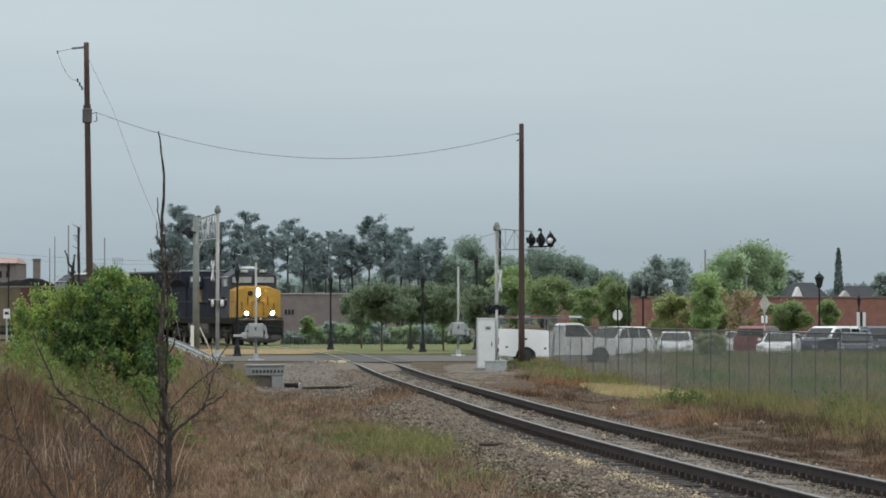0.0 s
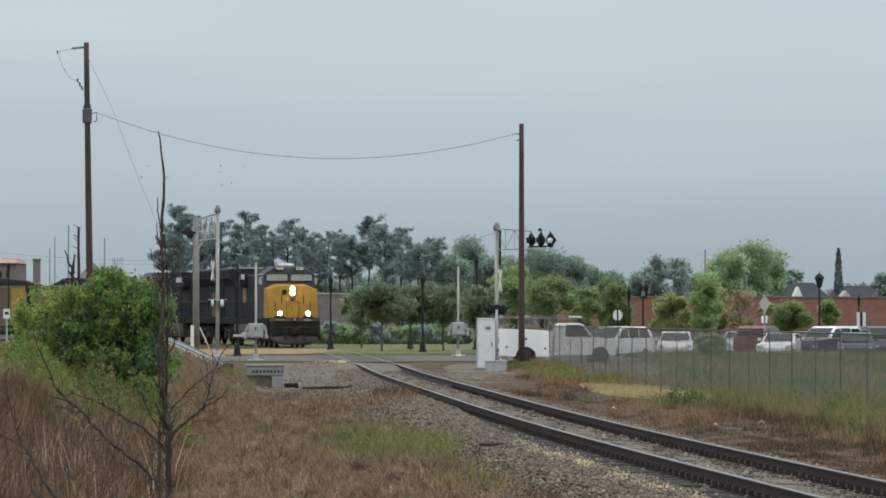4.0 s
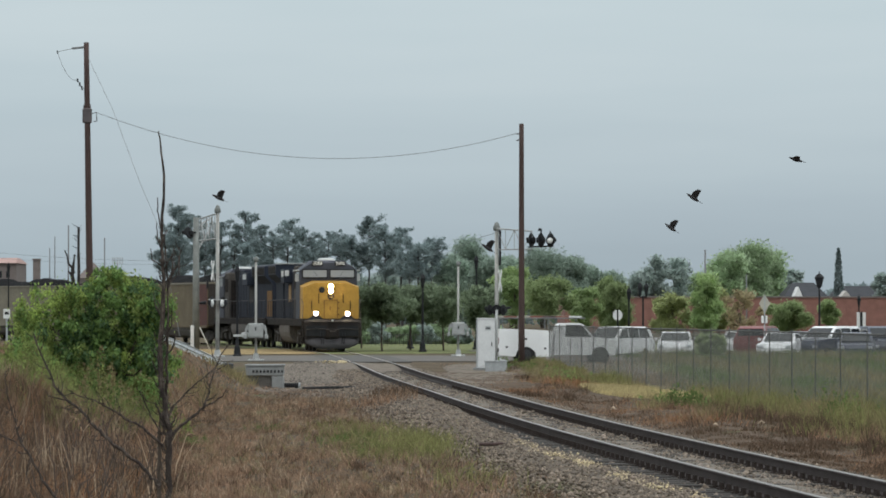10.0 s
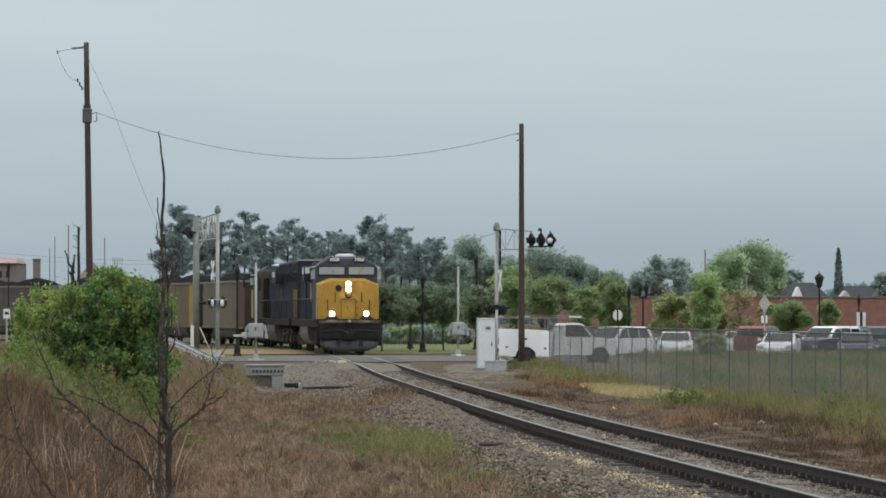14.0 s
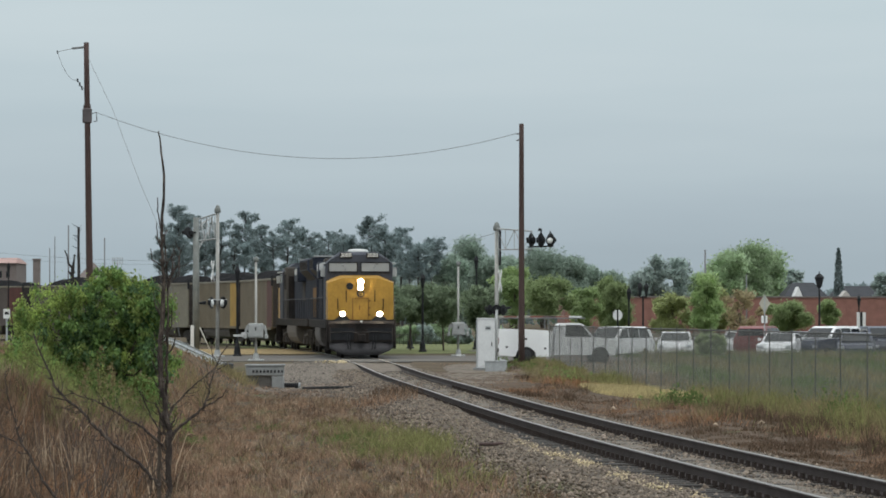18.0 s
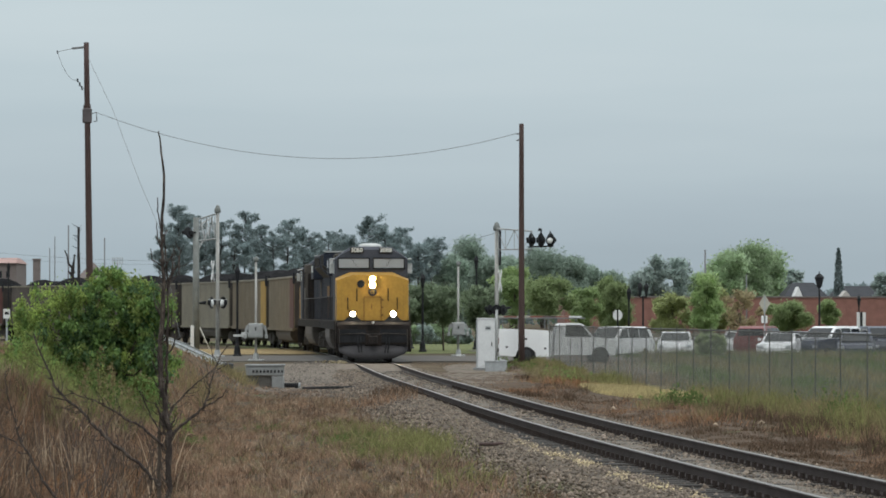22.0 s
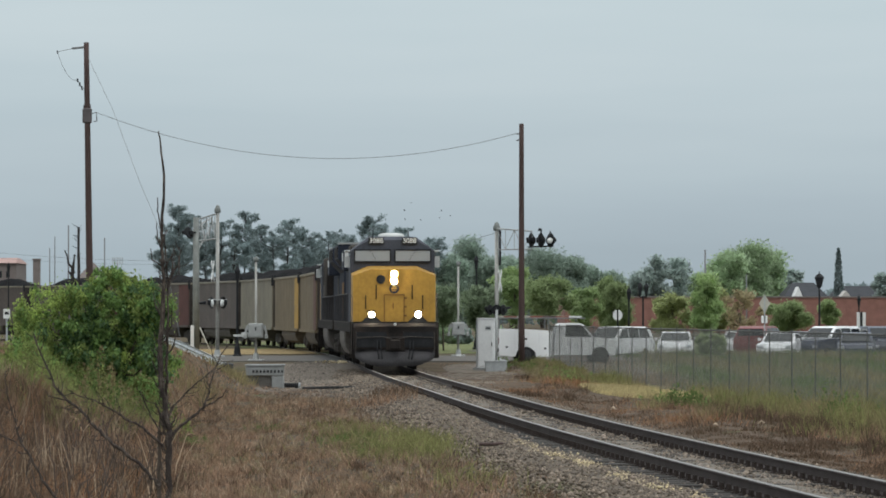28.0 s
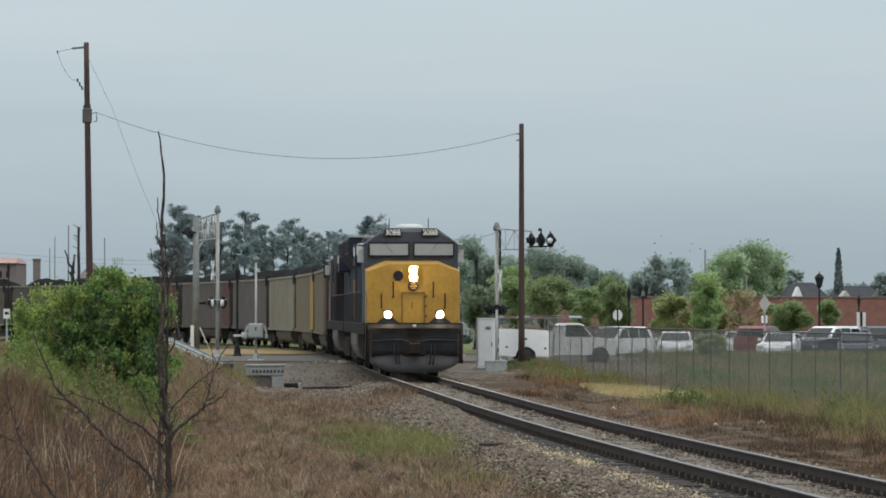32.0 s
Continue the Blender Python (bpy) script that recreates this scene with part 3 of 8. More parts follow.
        rocks("shoulder_stones", np.stack([x, y, z + 0.004], -1), 0.019, "stone", "small stones on the banked ballast", "gravel", 30 + side)
    q = np.random.default_rng(27)
    s = 110 * q.uniform(0, 1, 9000) ** 1.4
    x, y, th = on_track(s, q.uniform(-0.62, 0.62, 9000))
    rocks("gauge_stones", np.stack([x, y, np.full(9000, -0.180)], -1), 0.017, "stone", "small stones between the rails", "gravel", 28)
    x, y = g.uniform(-6.0, -2.2, 9000), g.uniform(100, 149, 9000)
    keep = x < track_x(y) - 1.6
    x, y = x[keep], y[keep]
    rocks("loose_gravel", np.stack([x, y, ground_z(x, y) + 0.012], -1), 0.024, "grey_stone", "loose grey gravel beside the crossing", "gravel", 25)
    # grain lost from passing cars, beside the nearer rail and at the crossing
    y = np.concatenate((g.normal(60.5, 0.9, 130), g.normal(56.5, 1.0, 240), g.normal(53.2, 0.9, 300), g.normal(48.5, 0.9, 170), g.normal(46.0, 1.0, 120), g.normal(43.0, 0.8, 90)))
    off = g.normal(-1.58, 0.13, len(y))
    x = track_x(y) + off
    rocks("spilled_grain", np.stack([x, y, -0.182 - 0.30 * smooth(1.60, 2.6, -off) + g.uniform(0.006, 0.026, len(x))], -1), 0.013, "corn", "yellow grain spilled beside the rail", "grain", 23)
    y = g.uniform(144.0, 151.0, 70)
    x = track_x(y) - 0.95 - np.abs(g.normal(0, 0.5, 70))
    rocks("spilled_grain", np.stack([x, y, np.maximum(ground_z(x, y), -0.012) + 0.015], -1), 0.035, "corn", "yellow grain spilled beside the crossing", "grain", 24)


# ---- rolling stock; x forward, origin on the rails at mid-length ----
MOVERS = []



def wheelset(parent, x, r, sense=1, gauge=0.7535):
    bm = bmesh.new()
    for s in (-1, 1):
        tube(bm, (0, s * (gauge - 0.07), 0), (0, s * (gauge + 0.065), 0), r, r * 0.985, 20)
        tube(bm, (0, s * (gauge + 0.065), 0), (0, s * (gauge + 0.10), 0), r * 0.45, r * 0.3, 12)
    tube(bm, (0, -gauge, 0), (0, gauge, 0), 0.09, 0.09, 8)
    w = part("wheelset", bm, "soot", parent, "dark steel wheels on one axle")
    w.location = (x, 0, r)
    MOVERS.append((w, x, r, sense))
    return w


def loco_truck(parent, x, sense):
    bm = bmesh.new()
    for s in (-1, 1):
        prism(bm, [(-2.45, 0.55), (-2.2, 0.42), (-1.2, 0.55), (-0.5, 0.40), (0.5, 0.40), (1.2, 0.55), (2.2, 0.42), (2.45, 0.55), (2.5, 0.95), (1.7, 1.12), (-1.7, 1.12), (-2.5, 0.95)], s * 1.02 - 0.09, s * 1.02 + 0.09)
        for a in (-1.85, 0.0, 1.85):
            box(bm, a - 0.17, a + 0.17, s * 1.10, s * 1.26, 0.36, 0.72, 0.03)
            for b in (-0.36, 0.36):
                tube(bm, (a + b, s * 1.15, 0.72), (a + b, s * 1.15, 1.08), 0.09, 0.09, 8)
        tube(bm, (-1.1, s * 1.24, 0.92), (1.1, s * 1.24, 0.80), 0.06, 0.06, 6)
    box(bm, -1.9, 1.9, -0.9, 0.9, 0.75, 1.05)
    t = part("truck", bm, "truck", parent, "dusty three-axle truck")
    t.location = (x, 0, 0)
    for a in (-1.85, 0.0, 1.85):
        wheelset(t, a, 0.53, sense)


def build_locomotive(digits, group):
    L = thing("diesel_locomotive", Matrix.Identity(4), "dark blue freight locomotive with a yellow nose and lit headlights", "locomotive", group)
    # frame and walkway
    bm = bmesh.new()
    box(bm, -10.35, 10.2, -1.5, 1.5, 1.42, 1.62, 0.02)
    box(bm, -9.9, 9.6, -0.75, 0.75, 1.05, 1.42)
    for s in (-1, 1):
        box(bm, -10.3, 10.1, s * 1.46, s * 1.52, 1.30, 1.66)
    part("underframe", bm, "soot", L)
    bm = bmesh.new()
    for s in (-1, 1):
        box(bm, -10.2, 8.3, s * 1.521, s * 1.531, 1.63, 1.66)
    part("sill_stripe", bm, "truck", L, "dusty stripe along the walkway edge")
    # pilot with plow
    bm = bmesh.new()
    prism(bm, [(10.15, 0.72), (10.62, 0.72), (10.62, 1.46), (10.45, 1.62), (10.15, 1.62)], -1.42, 1.42)
    part("pilot", bm, "soot", L)
    # ribbed anticlimber that bows forward under the deck, uncoupling lever, small lamp
    bm = bmesh.new()
    for z in (1.34, 1.46):
        sec = []
        for k in range(9):
            a = -1 + k / 4.0
            fx = 10.60 + 0.06 * (1 - a * a)
            sec.append([(10.45, a * 1.38, z), (fx, a * 1.38, z), (fx, a * 1.38, z + 0.045), (10.45, a * 1.38, z + 0.045)])
        loft(bm, sec)
    part("anticlimber", bm, "soot", L, "ribbed black anticlimber")
    bm = bmesh.new()
    line(bm, [(10.66, -1.30, 1.12), (10.70, -0.45, 1.16), (10.72, -0.1, 1.08)], 0.018)
    line(bm, [(10.66, 1.30, 1.12), (10.70, 0.45, 1.16), (10.72, 0.1, 1.08)], 0.018)
    part("uncoupling_lever", bm, "truck", L, "thin bent steel lever")
    tubepart("step_lamp", "white_roof", L, (10.64, 0.0, 1.58), (10.67, 0.0, 1.58), 0.05, 0.045, 10, "small pale lamp")
    for s in (-1, 1):
        bm = bmesh.new()
        line(bm, [(10.60, s * 1.34, 0.62), (10.66, s * 1.34, 0.64), (10.66, s * 1.34, 1.30), (10.60, s * 1.34, 1.32)], 0.016)
        part("grab_iron", bm, "truck", L)
    bm = bmesh.new()
    sec = []
    for k in range(13):
        a = -1 + k / 6.0
        y = a * 1.38
        bow = 0.34 * (1 - abs(a) ** 2.2)
        low = 0.15 + 0.20 * max(0.0, abs(a) - 0.60) / 0.40
        sec.append([(10.46 + bow * 0.35, y, 0.72), (10.56 + bow * 0.6, y * 0.99, 0.50), (10.66 + bow, y * 0.90, low), (10.60 + bow, y * 0.90, low), (10.44 + bow * 0.4, y * 0.98, 0.45), (10.38 + bow * 0.2, y, 0.72)])
    loft(bm, sec)
    part("plow", bm, "plow", L, "grey bowed snow plow", True)
    bm = bmesh.new()
    box(bm, -11.1, -10.3, -0.14, 0.14, 0.76, 1.02, 0.03)
    part("coupler", bm, "soot", L)
    bm = bmesh.new()
    box(bm, 10.6, 11.05, -0.13, 0.13, 0.78, 1.02, 0.03)
    box(bm, 10.95, 11.15, -0.20, 0.16, 0.72, 1.06, 0.04)
    box(bm, 10.58, 10.66, -0.34, 0.34, 0.66, 1.16, 0.03)
    part("coupler", bm, "soot", L)
    for y in (-0.62, -0.5, 0.5, 0.62):
        bm = bmesh.new()
        line(bm, [(10.68, y, 1.0), (10.80, y, 0.75), (10.82, y * 0.92, 0.45), (10.74, y * 0.85, 0.30)], 0.024)
        part("air_hose", bm, "black", L)
    for s in (-1, 1):
        bm = bmesh.new()
        for z in (0.42, 0.72, 1.02, 1.32):
            box(bm, 9.7, 10.15, s * 1.30, s * 1.52, z, z + 0.04)
        box(bm, 9.66, 9.70, s * 1.30, s * 1.52, 0.42, 1.42)
        box(bm, 10.15, 10.19, s * 1.30, s * 1.52, 0.42, 1.42)
        part("step_well", bm, "soot", L)
    # nose: wide, with chamfered top corners
    def ring(x, hw, z0, ztop, zsh, hn):
        return [(x, -hw, z0), (x, hw, z0), (x, hw, zsh), (x, hn, ztop), (x, -hn, ztop), (x, -hw, zsh)]
    bm = bmesh.new()
    loft(bm, [ring(8.35, 1.44, 1.67, 3.62, 3.36, 0.85), ring(9.72, 1.44, 1.67, 3.50, 3.28, 0.80), ring(9.86, 1.415, 1.67, 3.475, 3.255, 0.785)])
    nose = part("nose", bm, "yellow", L, "yellow painted nose")
    boxpart("nose_sill", "soot", L, 8.40, 9.90, -1.40, 1.40, 1.621, 1.667, 0.01, "black sill under the nose")
    bm = bmesh.new()
    for y in (-0.34, 0.34):
        box(bm, 9.86, 9.89, y - 0.014, y + 0.014, 1.68, 2.60)
    box(bm, 9.86, 9.89, -0.36, 0.36, 2.58, 2.61)
    box(bm, 9.86, 9.90, -0.05, -0.02, 2.10, 2.30)
    part("nose_door_frame", bm, "seam", nose, "grimy outline of the nose door")
    for z in (1.85, 2.15, 2.45):
        boxpart("hinge", "seam", nose, 9.862, 9.895, 0.35, 0.43, z, z + 0.06)
    for s in (-1, 1):
        boxpart("seam", "gon_yellow", nose, 9.855, 9.868, s * 1.22, s * 1.232, 1.66, 3.10)
    for y in (-0.98, 0.98, -0.62, 0.62):
        tall = abs(y) > 0.8
        bm = bmesh.new()
        z0, z1 = (2.12, 2.56) if tall else (2.45, 2.92)
        line(bm, [(9.86, y, z0), (9.95, y, z0 + 0.03), (9.95, y, z1), (9.86, y, z1)], 0.022)
        part("grab_iron", bm, "soot", nose)
    bm = bmesh.new()
    tube(bm, (9.84, -0.46, 3.12), (9.92, -0.46, 3.12), 0.16, 0.15, 16)
    part("bell_grille", bm, "black", nose, "round dark bell grille")
    bm = bmesh.new()
    tube(bm, (9.86, 0.0, 2.80), (9.885, 0.0, 2.80), 0.17, 0.16, 18)
    emblem = part("emblem", bm, "navy", nose, "round dark emblem")
    for z, w in ((2.87, 0.075), (2.80, 0.11), (2.73, 0.075)):
        boxpart("emblem_bar", "yellow", emblem, 9.884, 9.892, -w, w, z - 0.016, z + 0.016)
    bm = bmesh.new()
    box(bm, 9.82, 9.93, -0.17, 0.17, 2.93, 3.44, 0.03)
    hl = part("headlight_housing", bm, "yellow", nose)
    for z in (3.06, 3.31):
        tubepart("headlight", "headlight" if digits else "glass", hl, (9.92, 0, z), (9.955, 0, z), 0.105, 0.10, 16, "bright lit headlight" if digits else "unlit headlight")
    # front platform rails
    for s in (-1, 1):
        bm = bmesh.new()
        line(bm, [(10.22, s * 1.50, 0.55), (10.25, s * 1.47, 1.62), (10.28, s * 1.44, 2.45), (9.9, s * 1.48, 2.62), (8.6, s * 1.50, 2.62)], 0.015)
        part("front_handrail", bm, "tank", L, "thin dusty corner handrail")
    for s in (-1, 1):
        bm = bmesh.new()
        box(bm, 10.16, 10.36, s * 0.80 - 0.14, s * 0.80 + 0.14, 1.76, 2.06, 0.03)
        d = part("ditch_light", bm, "soot", L)
        tubepart("lens", "headlight" if digits else "glass", d, (10.36, s * 0.80, 1.92), (10.385, s * 0.80, 1.92), 0.10, 0.095, 14, "bright lit ditch light" if digits else "unlit ditch light")
        bm = bmesh.new()
        c = s * 0.80
        prism(bm, [(c - 0.56, 1.50), (c + 0.54, 1.50), (c + 0.12, 1.86), (c - 0.12, 1.86)], 0.0, 0.04)
        for v in bm.verts:
            v.co = Vector((10.30 + v.co.y, v.co.x, v.co.z))
        part("light_bracket", bm, "black", L, "black bracket under the ditch light")
        bm = bmesh.new()
        prism(bm, [(c - 0.58, 0.80), (c + 0.56, 0.80), (c + 0.50, 1.32), (c - 0.52, 1.32)], 0.0, 0.025)
        for v in bm.verts:
            v.co = Vector((10.622 + v.co.y, v.co.x, v.co.z))
        part("pilot_plate", bm, "black", L)
    # cab
    def cabring(x, top):
        return [(x, -1.46, 1.62), (x, 1.46, 1.62), (x, 1.46, 4.14), (x, 1.20, 4.34), (x, 0.80, top), (x, -0.80, top), (x, -1.20, 4.34), (x, -1.46, 4.14)]
    bm = bmesh.new()
    loft(bm, [cabring(6.35, 4.62), cabring(8.42, 4.62), [(x + (0.16 if z > 3 else 0.0), y, z - (0.12 if z > 4.5 else 0.04 if z > 4 else 0)) for x, y, z in cabring(8.5, 4.62)]])
    cab = part("cab", bm, "navy_cab", L, "faded navy cab")
    bm = bmesh.new()
    for s in (-1, 1):
        y0, y1 = s * 0.10, s * 1.30
        loft(bm, [[(8.655, y0, 3.77), (8.655, y1, 3.77), (8.672, y1, 4.12), (8.672, y0, 4.16)], [(8.675, y0, 3.77), (8.675, y1, 3.77), (8.692, y1, 4.12), (8.692, y0, 4.16)]])
    part("windshield", bm, "glass", cab, "two windshield panes with the sky's reflection in their grey colour")
    bm = bmesh.new()
    for s in (-1, 1):
        for y0, y1, z0, z1 in ((0.06, 1.34, 3.72, 3.765), (0.06, 1.34, 4.13, 4.175), (0.06, 0.10, 3.765, 4.13), (1.30, 1.34, 3.765, 4.13)):
            box(bm, 8.655, 8.705, s * y0, s * y1, z0, z1)
    part("window_frame", bm, "black", cab)
    for s in (-1, 1):
        bm = bmesh.new()
        line(bm, [(8.70, s * 0.86, 4.20), (8.72, s * 0.72, 4.02), (8.715, s * 0.58, 3.82)], 0.006)
        part("wiper", bm, "black", cab)
        tubepart("cab_antenna", "black", cab, (7.0, s * 0.62, 4.58), (7.0, s * 0.62, 4.98), 0.018, 0.010, 6)
    for s in (-1, 1):
        bm = bmesh.new()
        box(bm, 6.8, 7.5, s * 1.455, s * 1.475, 3.55, 4.05)
        box(bm, 7.65, 8.25, s * 1.455, s * 1.475, 3.55, 4.05)
        part("side_window", bm, "glass", cab)
        boxpart("sunshade", "white", cab, 6.4, 8.5, s * 1.47, s * 1.62, 4.10, 4.15, 0.01, "white edge of the cab roof")
        boxpart("mirror", "white", cab, 8.15, 8.22, s * 1.48, s * 1.66, 3.55, 3.95, 0.01, "white side mirror")
        boxpart("number_board", "board", cab, 8.66, 8.74, s * 0.58 - 0.27, s * 0.58 + 0.27, 4.36, 4.58, 0.015, "black number board with white digits")
        if digits:
            m = Matrix.Translation((8.745, s * 0.58, 4.47)) @ Matrix(((0, 0, 1, 0), (1, 0, 0, 0), (0, 1, 0, 0), (0, 0, 0, 1)))
            lettering(digits, "number", "digits", cab, m, 0.24)
    bm = bmesh.new()
    sec = []
    for k, (f, z) in enumerate(((1.0, 4.60), (0.98, 4.67), (0.86, 4.735), (0.6, 4.76))):
        sec.append([(7.5 + 0.75 * f * math.cos(a), 0.47 * f * math.sin(a), z) for a in (2 * math.pi * i / 16 for i in range(16))])
    loft(bm, sec)
    part("roof_unit", bm, "white_roof", L, "rounded white air conditioner on the cab roof", True)
    # equipment behind the cab, engine hood, radiator
    bm = bmesh.new()
    box(bm, 4.6, 6.35, -1.40, 1.40, 1.62, 4.38, 0.06)
    eq = part("equipment_cabinet", bm, "grime", L, "grimy faded equipment cabinet")
    for s in (-1, 1):
        for i in range(3):
            boxpart("grille", "soot", eq, 4.75 + i * 0.5, 5.15 + i * 0.5, s * 1.40, s * 1.415, 3.2, 4.0)
    bm = bmesh.new()
    box(bm, -5.6, 4.6, -0.98, 0.98, 1.62, 4.20, 0.08)
    hood = part("engine_hood", bm, "navy", L)
    for s in (-1, 1):
        for i in range(9):
            boxpart("hood_door", "navy", hood, -5.3 + i * 1.08, -4.35 + i * 1.08, s * 0.98, s * 1.0, 1.85, 3.55, 0.008)
        # emblem drawn as a plain panel
        boxpart("hood_emblem", "dull_yellow" if digits else "gon_end", hood, -2.7, -1.2, s * 1.0, s * 1.012, 2.55, 3.45, 0.0, "plain yellow emblem panel" if digits else "dark emblem panel")
    for s in (-1, 1):
        vb = boxpart("vent_box", "deep_navy", hood, -2.9, -0.9, s * 0.98, s * 1.42, 3.55, 4.30, 0.03)
        # white panels stand for brightly lit faces along the hood top
        boxpart("lit_panel", "white", vb, -0.9, -0.88, s * 1.16, s * 1.38, 3.92, 4.22, 0.0, "pale panel standing for a lit face of the hood")
        boxpart("lit_panel", "white", vb, -2.5, -1.2, s * 1.42, s * 1.43, 3.9, 4.2, 0.0, "pale panel standing for a lit face of the hood")
        boxpart("door_post", "soot", hood, 4.3, 4.42, s * 0.98, s * 1.30, 1.62, 3.9)
    bm = bmesh.new()
    tube(bm, (1.2, 0, 4.18), (1.2, 0, 4.58), 0.42, 0.38, 14)
    part("exhaust_stack", bm, "soot", hood)
    bm = bmesh.new()
    box(bm, 2.2, 4.4, -0.8, 0.8, 4.18, 4.50, 0.05)
    part("brake_grid_hatch", bm, "navy", hood)
    bm = bmesh.new()
    prism(bm, [(-10.0, 1.62), (-5.6, 1.62), (-5.6, 3.6), (-10.0, 3.6)], -1.05, 1.05)
    rad = part("radiator_cab", bm, "navy", L)
    bm = bmesh.new()
    loft(bm, [[(-10.0, -1.05, 3.6), (-5.2, -1.05, 3.6), (-5.2, 1.05, 3.6), (-10.0, 1.05, 3.6)], [(-10.0, -1.5, 4.05), (-5.2, -1.5, 4.05), (-5.2, 1.5, 4.05), (-10.0, 1.5, 4.05)], [(-10.0, -1.5, 4.58), (-5.2, -1.5, 4.58), (-5.2, 1.5, 4.58), (-10.0, 1.5, 4.58)], [(-9.9, -1.2, 4.68), (-5.3, -1.2, 4.68), (-5.3, 1.2, 4.68), (-9.9, 1.2, 4.68)]])
    part("radiator_wing", bm, "deep_navy", rad, "flared radiator housing")
    for s in (-1, 1):
        for i in range(4):
            boxpart("radiator_grille", "soot", rad, -9.8 + i * 1.13, -8.8 + i * 1.13, s * 1.5, s * 1.515, 4.1, 4.5)
    if not digits:
        for s in (-1, 1):
            boxpart("side_panel", "seam", rad, -9.9, -8.2, s * 1.05, s * 1.062, 1.75, 3.2, 0.0, "dirty yellow side panel")
    # paler strip paints the light that catches the radiator roof's edge
    boxpart("lit_roof_edge", "alu", rad, -5.24, -5.16, -1.5, 1.5, 4.60, 4.67, 0.01, "pale strip for the lit leading edge of the radiator roof")
    bm = bmesh.new()
    tank = [(-1.50, 1.30), (1.50, 1.30), (1.50, 0.95), (1.44, 0.72), (1.30, 0.50), (1.08, 0.38), (-1.08, 0.38), (-1.30, 0.50), (-1.44, 0.72), (-1.50, 0.95)]
    loft(bm, [[(x, y * k, 0.85 + (z - 0.85) * k) for y, z in tank] for x, k in ((-2.92, 0.97), (-2.85, 1.0), (2.85, 1.0), (2.92, 0.97))])
    part("fuel_tank", bm, "tank", L, "pale dusty fuel tank with rounded sides")
    for s in (-1, 1):
        bm = bmesh.new()
        line(bm, [(-10.1, s * 1.47, 2.65), (6.2, s * 1.47, 2.65)], 0.02)
        for i in range(13):
            x = -10.1 + i * 1.35
            tube(bm, (x, s * 1.47, 1.6), (x, s * 1.47, 2.66), 0.018, 0.018, 5)
        part("side_handrail", bm, "plow", L, "thin walkway handrail")
    for x in (-6.7, 6.9):
        loco_truck(L, x, 1 if digits else -1)
    return L


def freight_truck(parent, x):
    bm = bmesh.new()
    for s in (-1, 1):
        prism(bm, [(-1.25, 0.38), (-0.7, 0.36), (-0.3, 0.22), (0.3, 0.22), (0.7, 0.36), (1.25, 0.38), (1.3, 0.62), (0.6, 0.84), (-0.6, 0.84), (-1.3, 0.62)], s * 0.98 - 0.08, s * 0.98 + 0.08)
        for k in (-0.16, 0.0, 0.16):
            tube(bm, (k, s * 1.0, 0.28), (k, s * 1.0, 0.60), 0.075, 0.075, 6)
    box(bm, -0.22, 0.22, -1.1, 1.1, 0.5, 0.82)
    t = part("truck", bm, "truck", parent, "two-axle freight truck")
    t.location = (x, 0, 0)
    for a in (-0.89, 0.89):
        wheelset(t, a, 0.455)


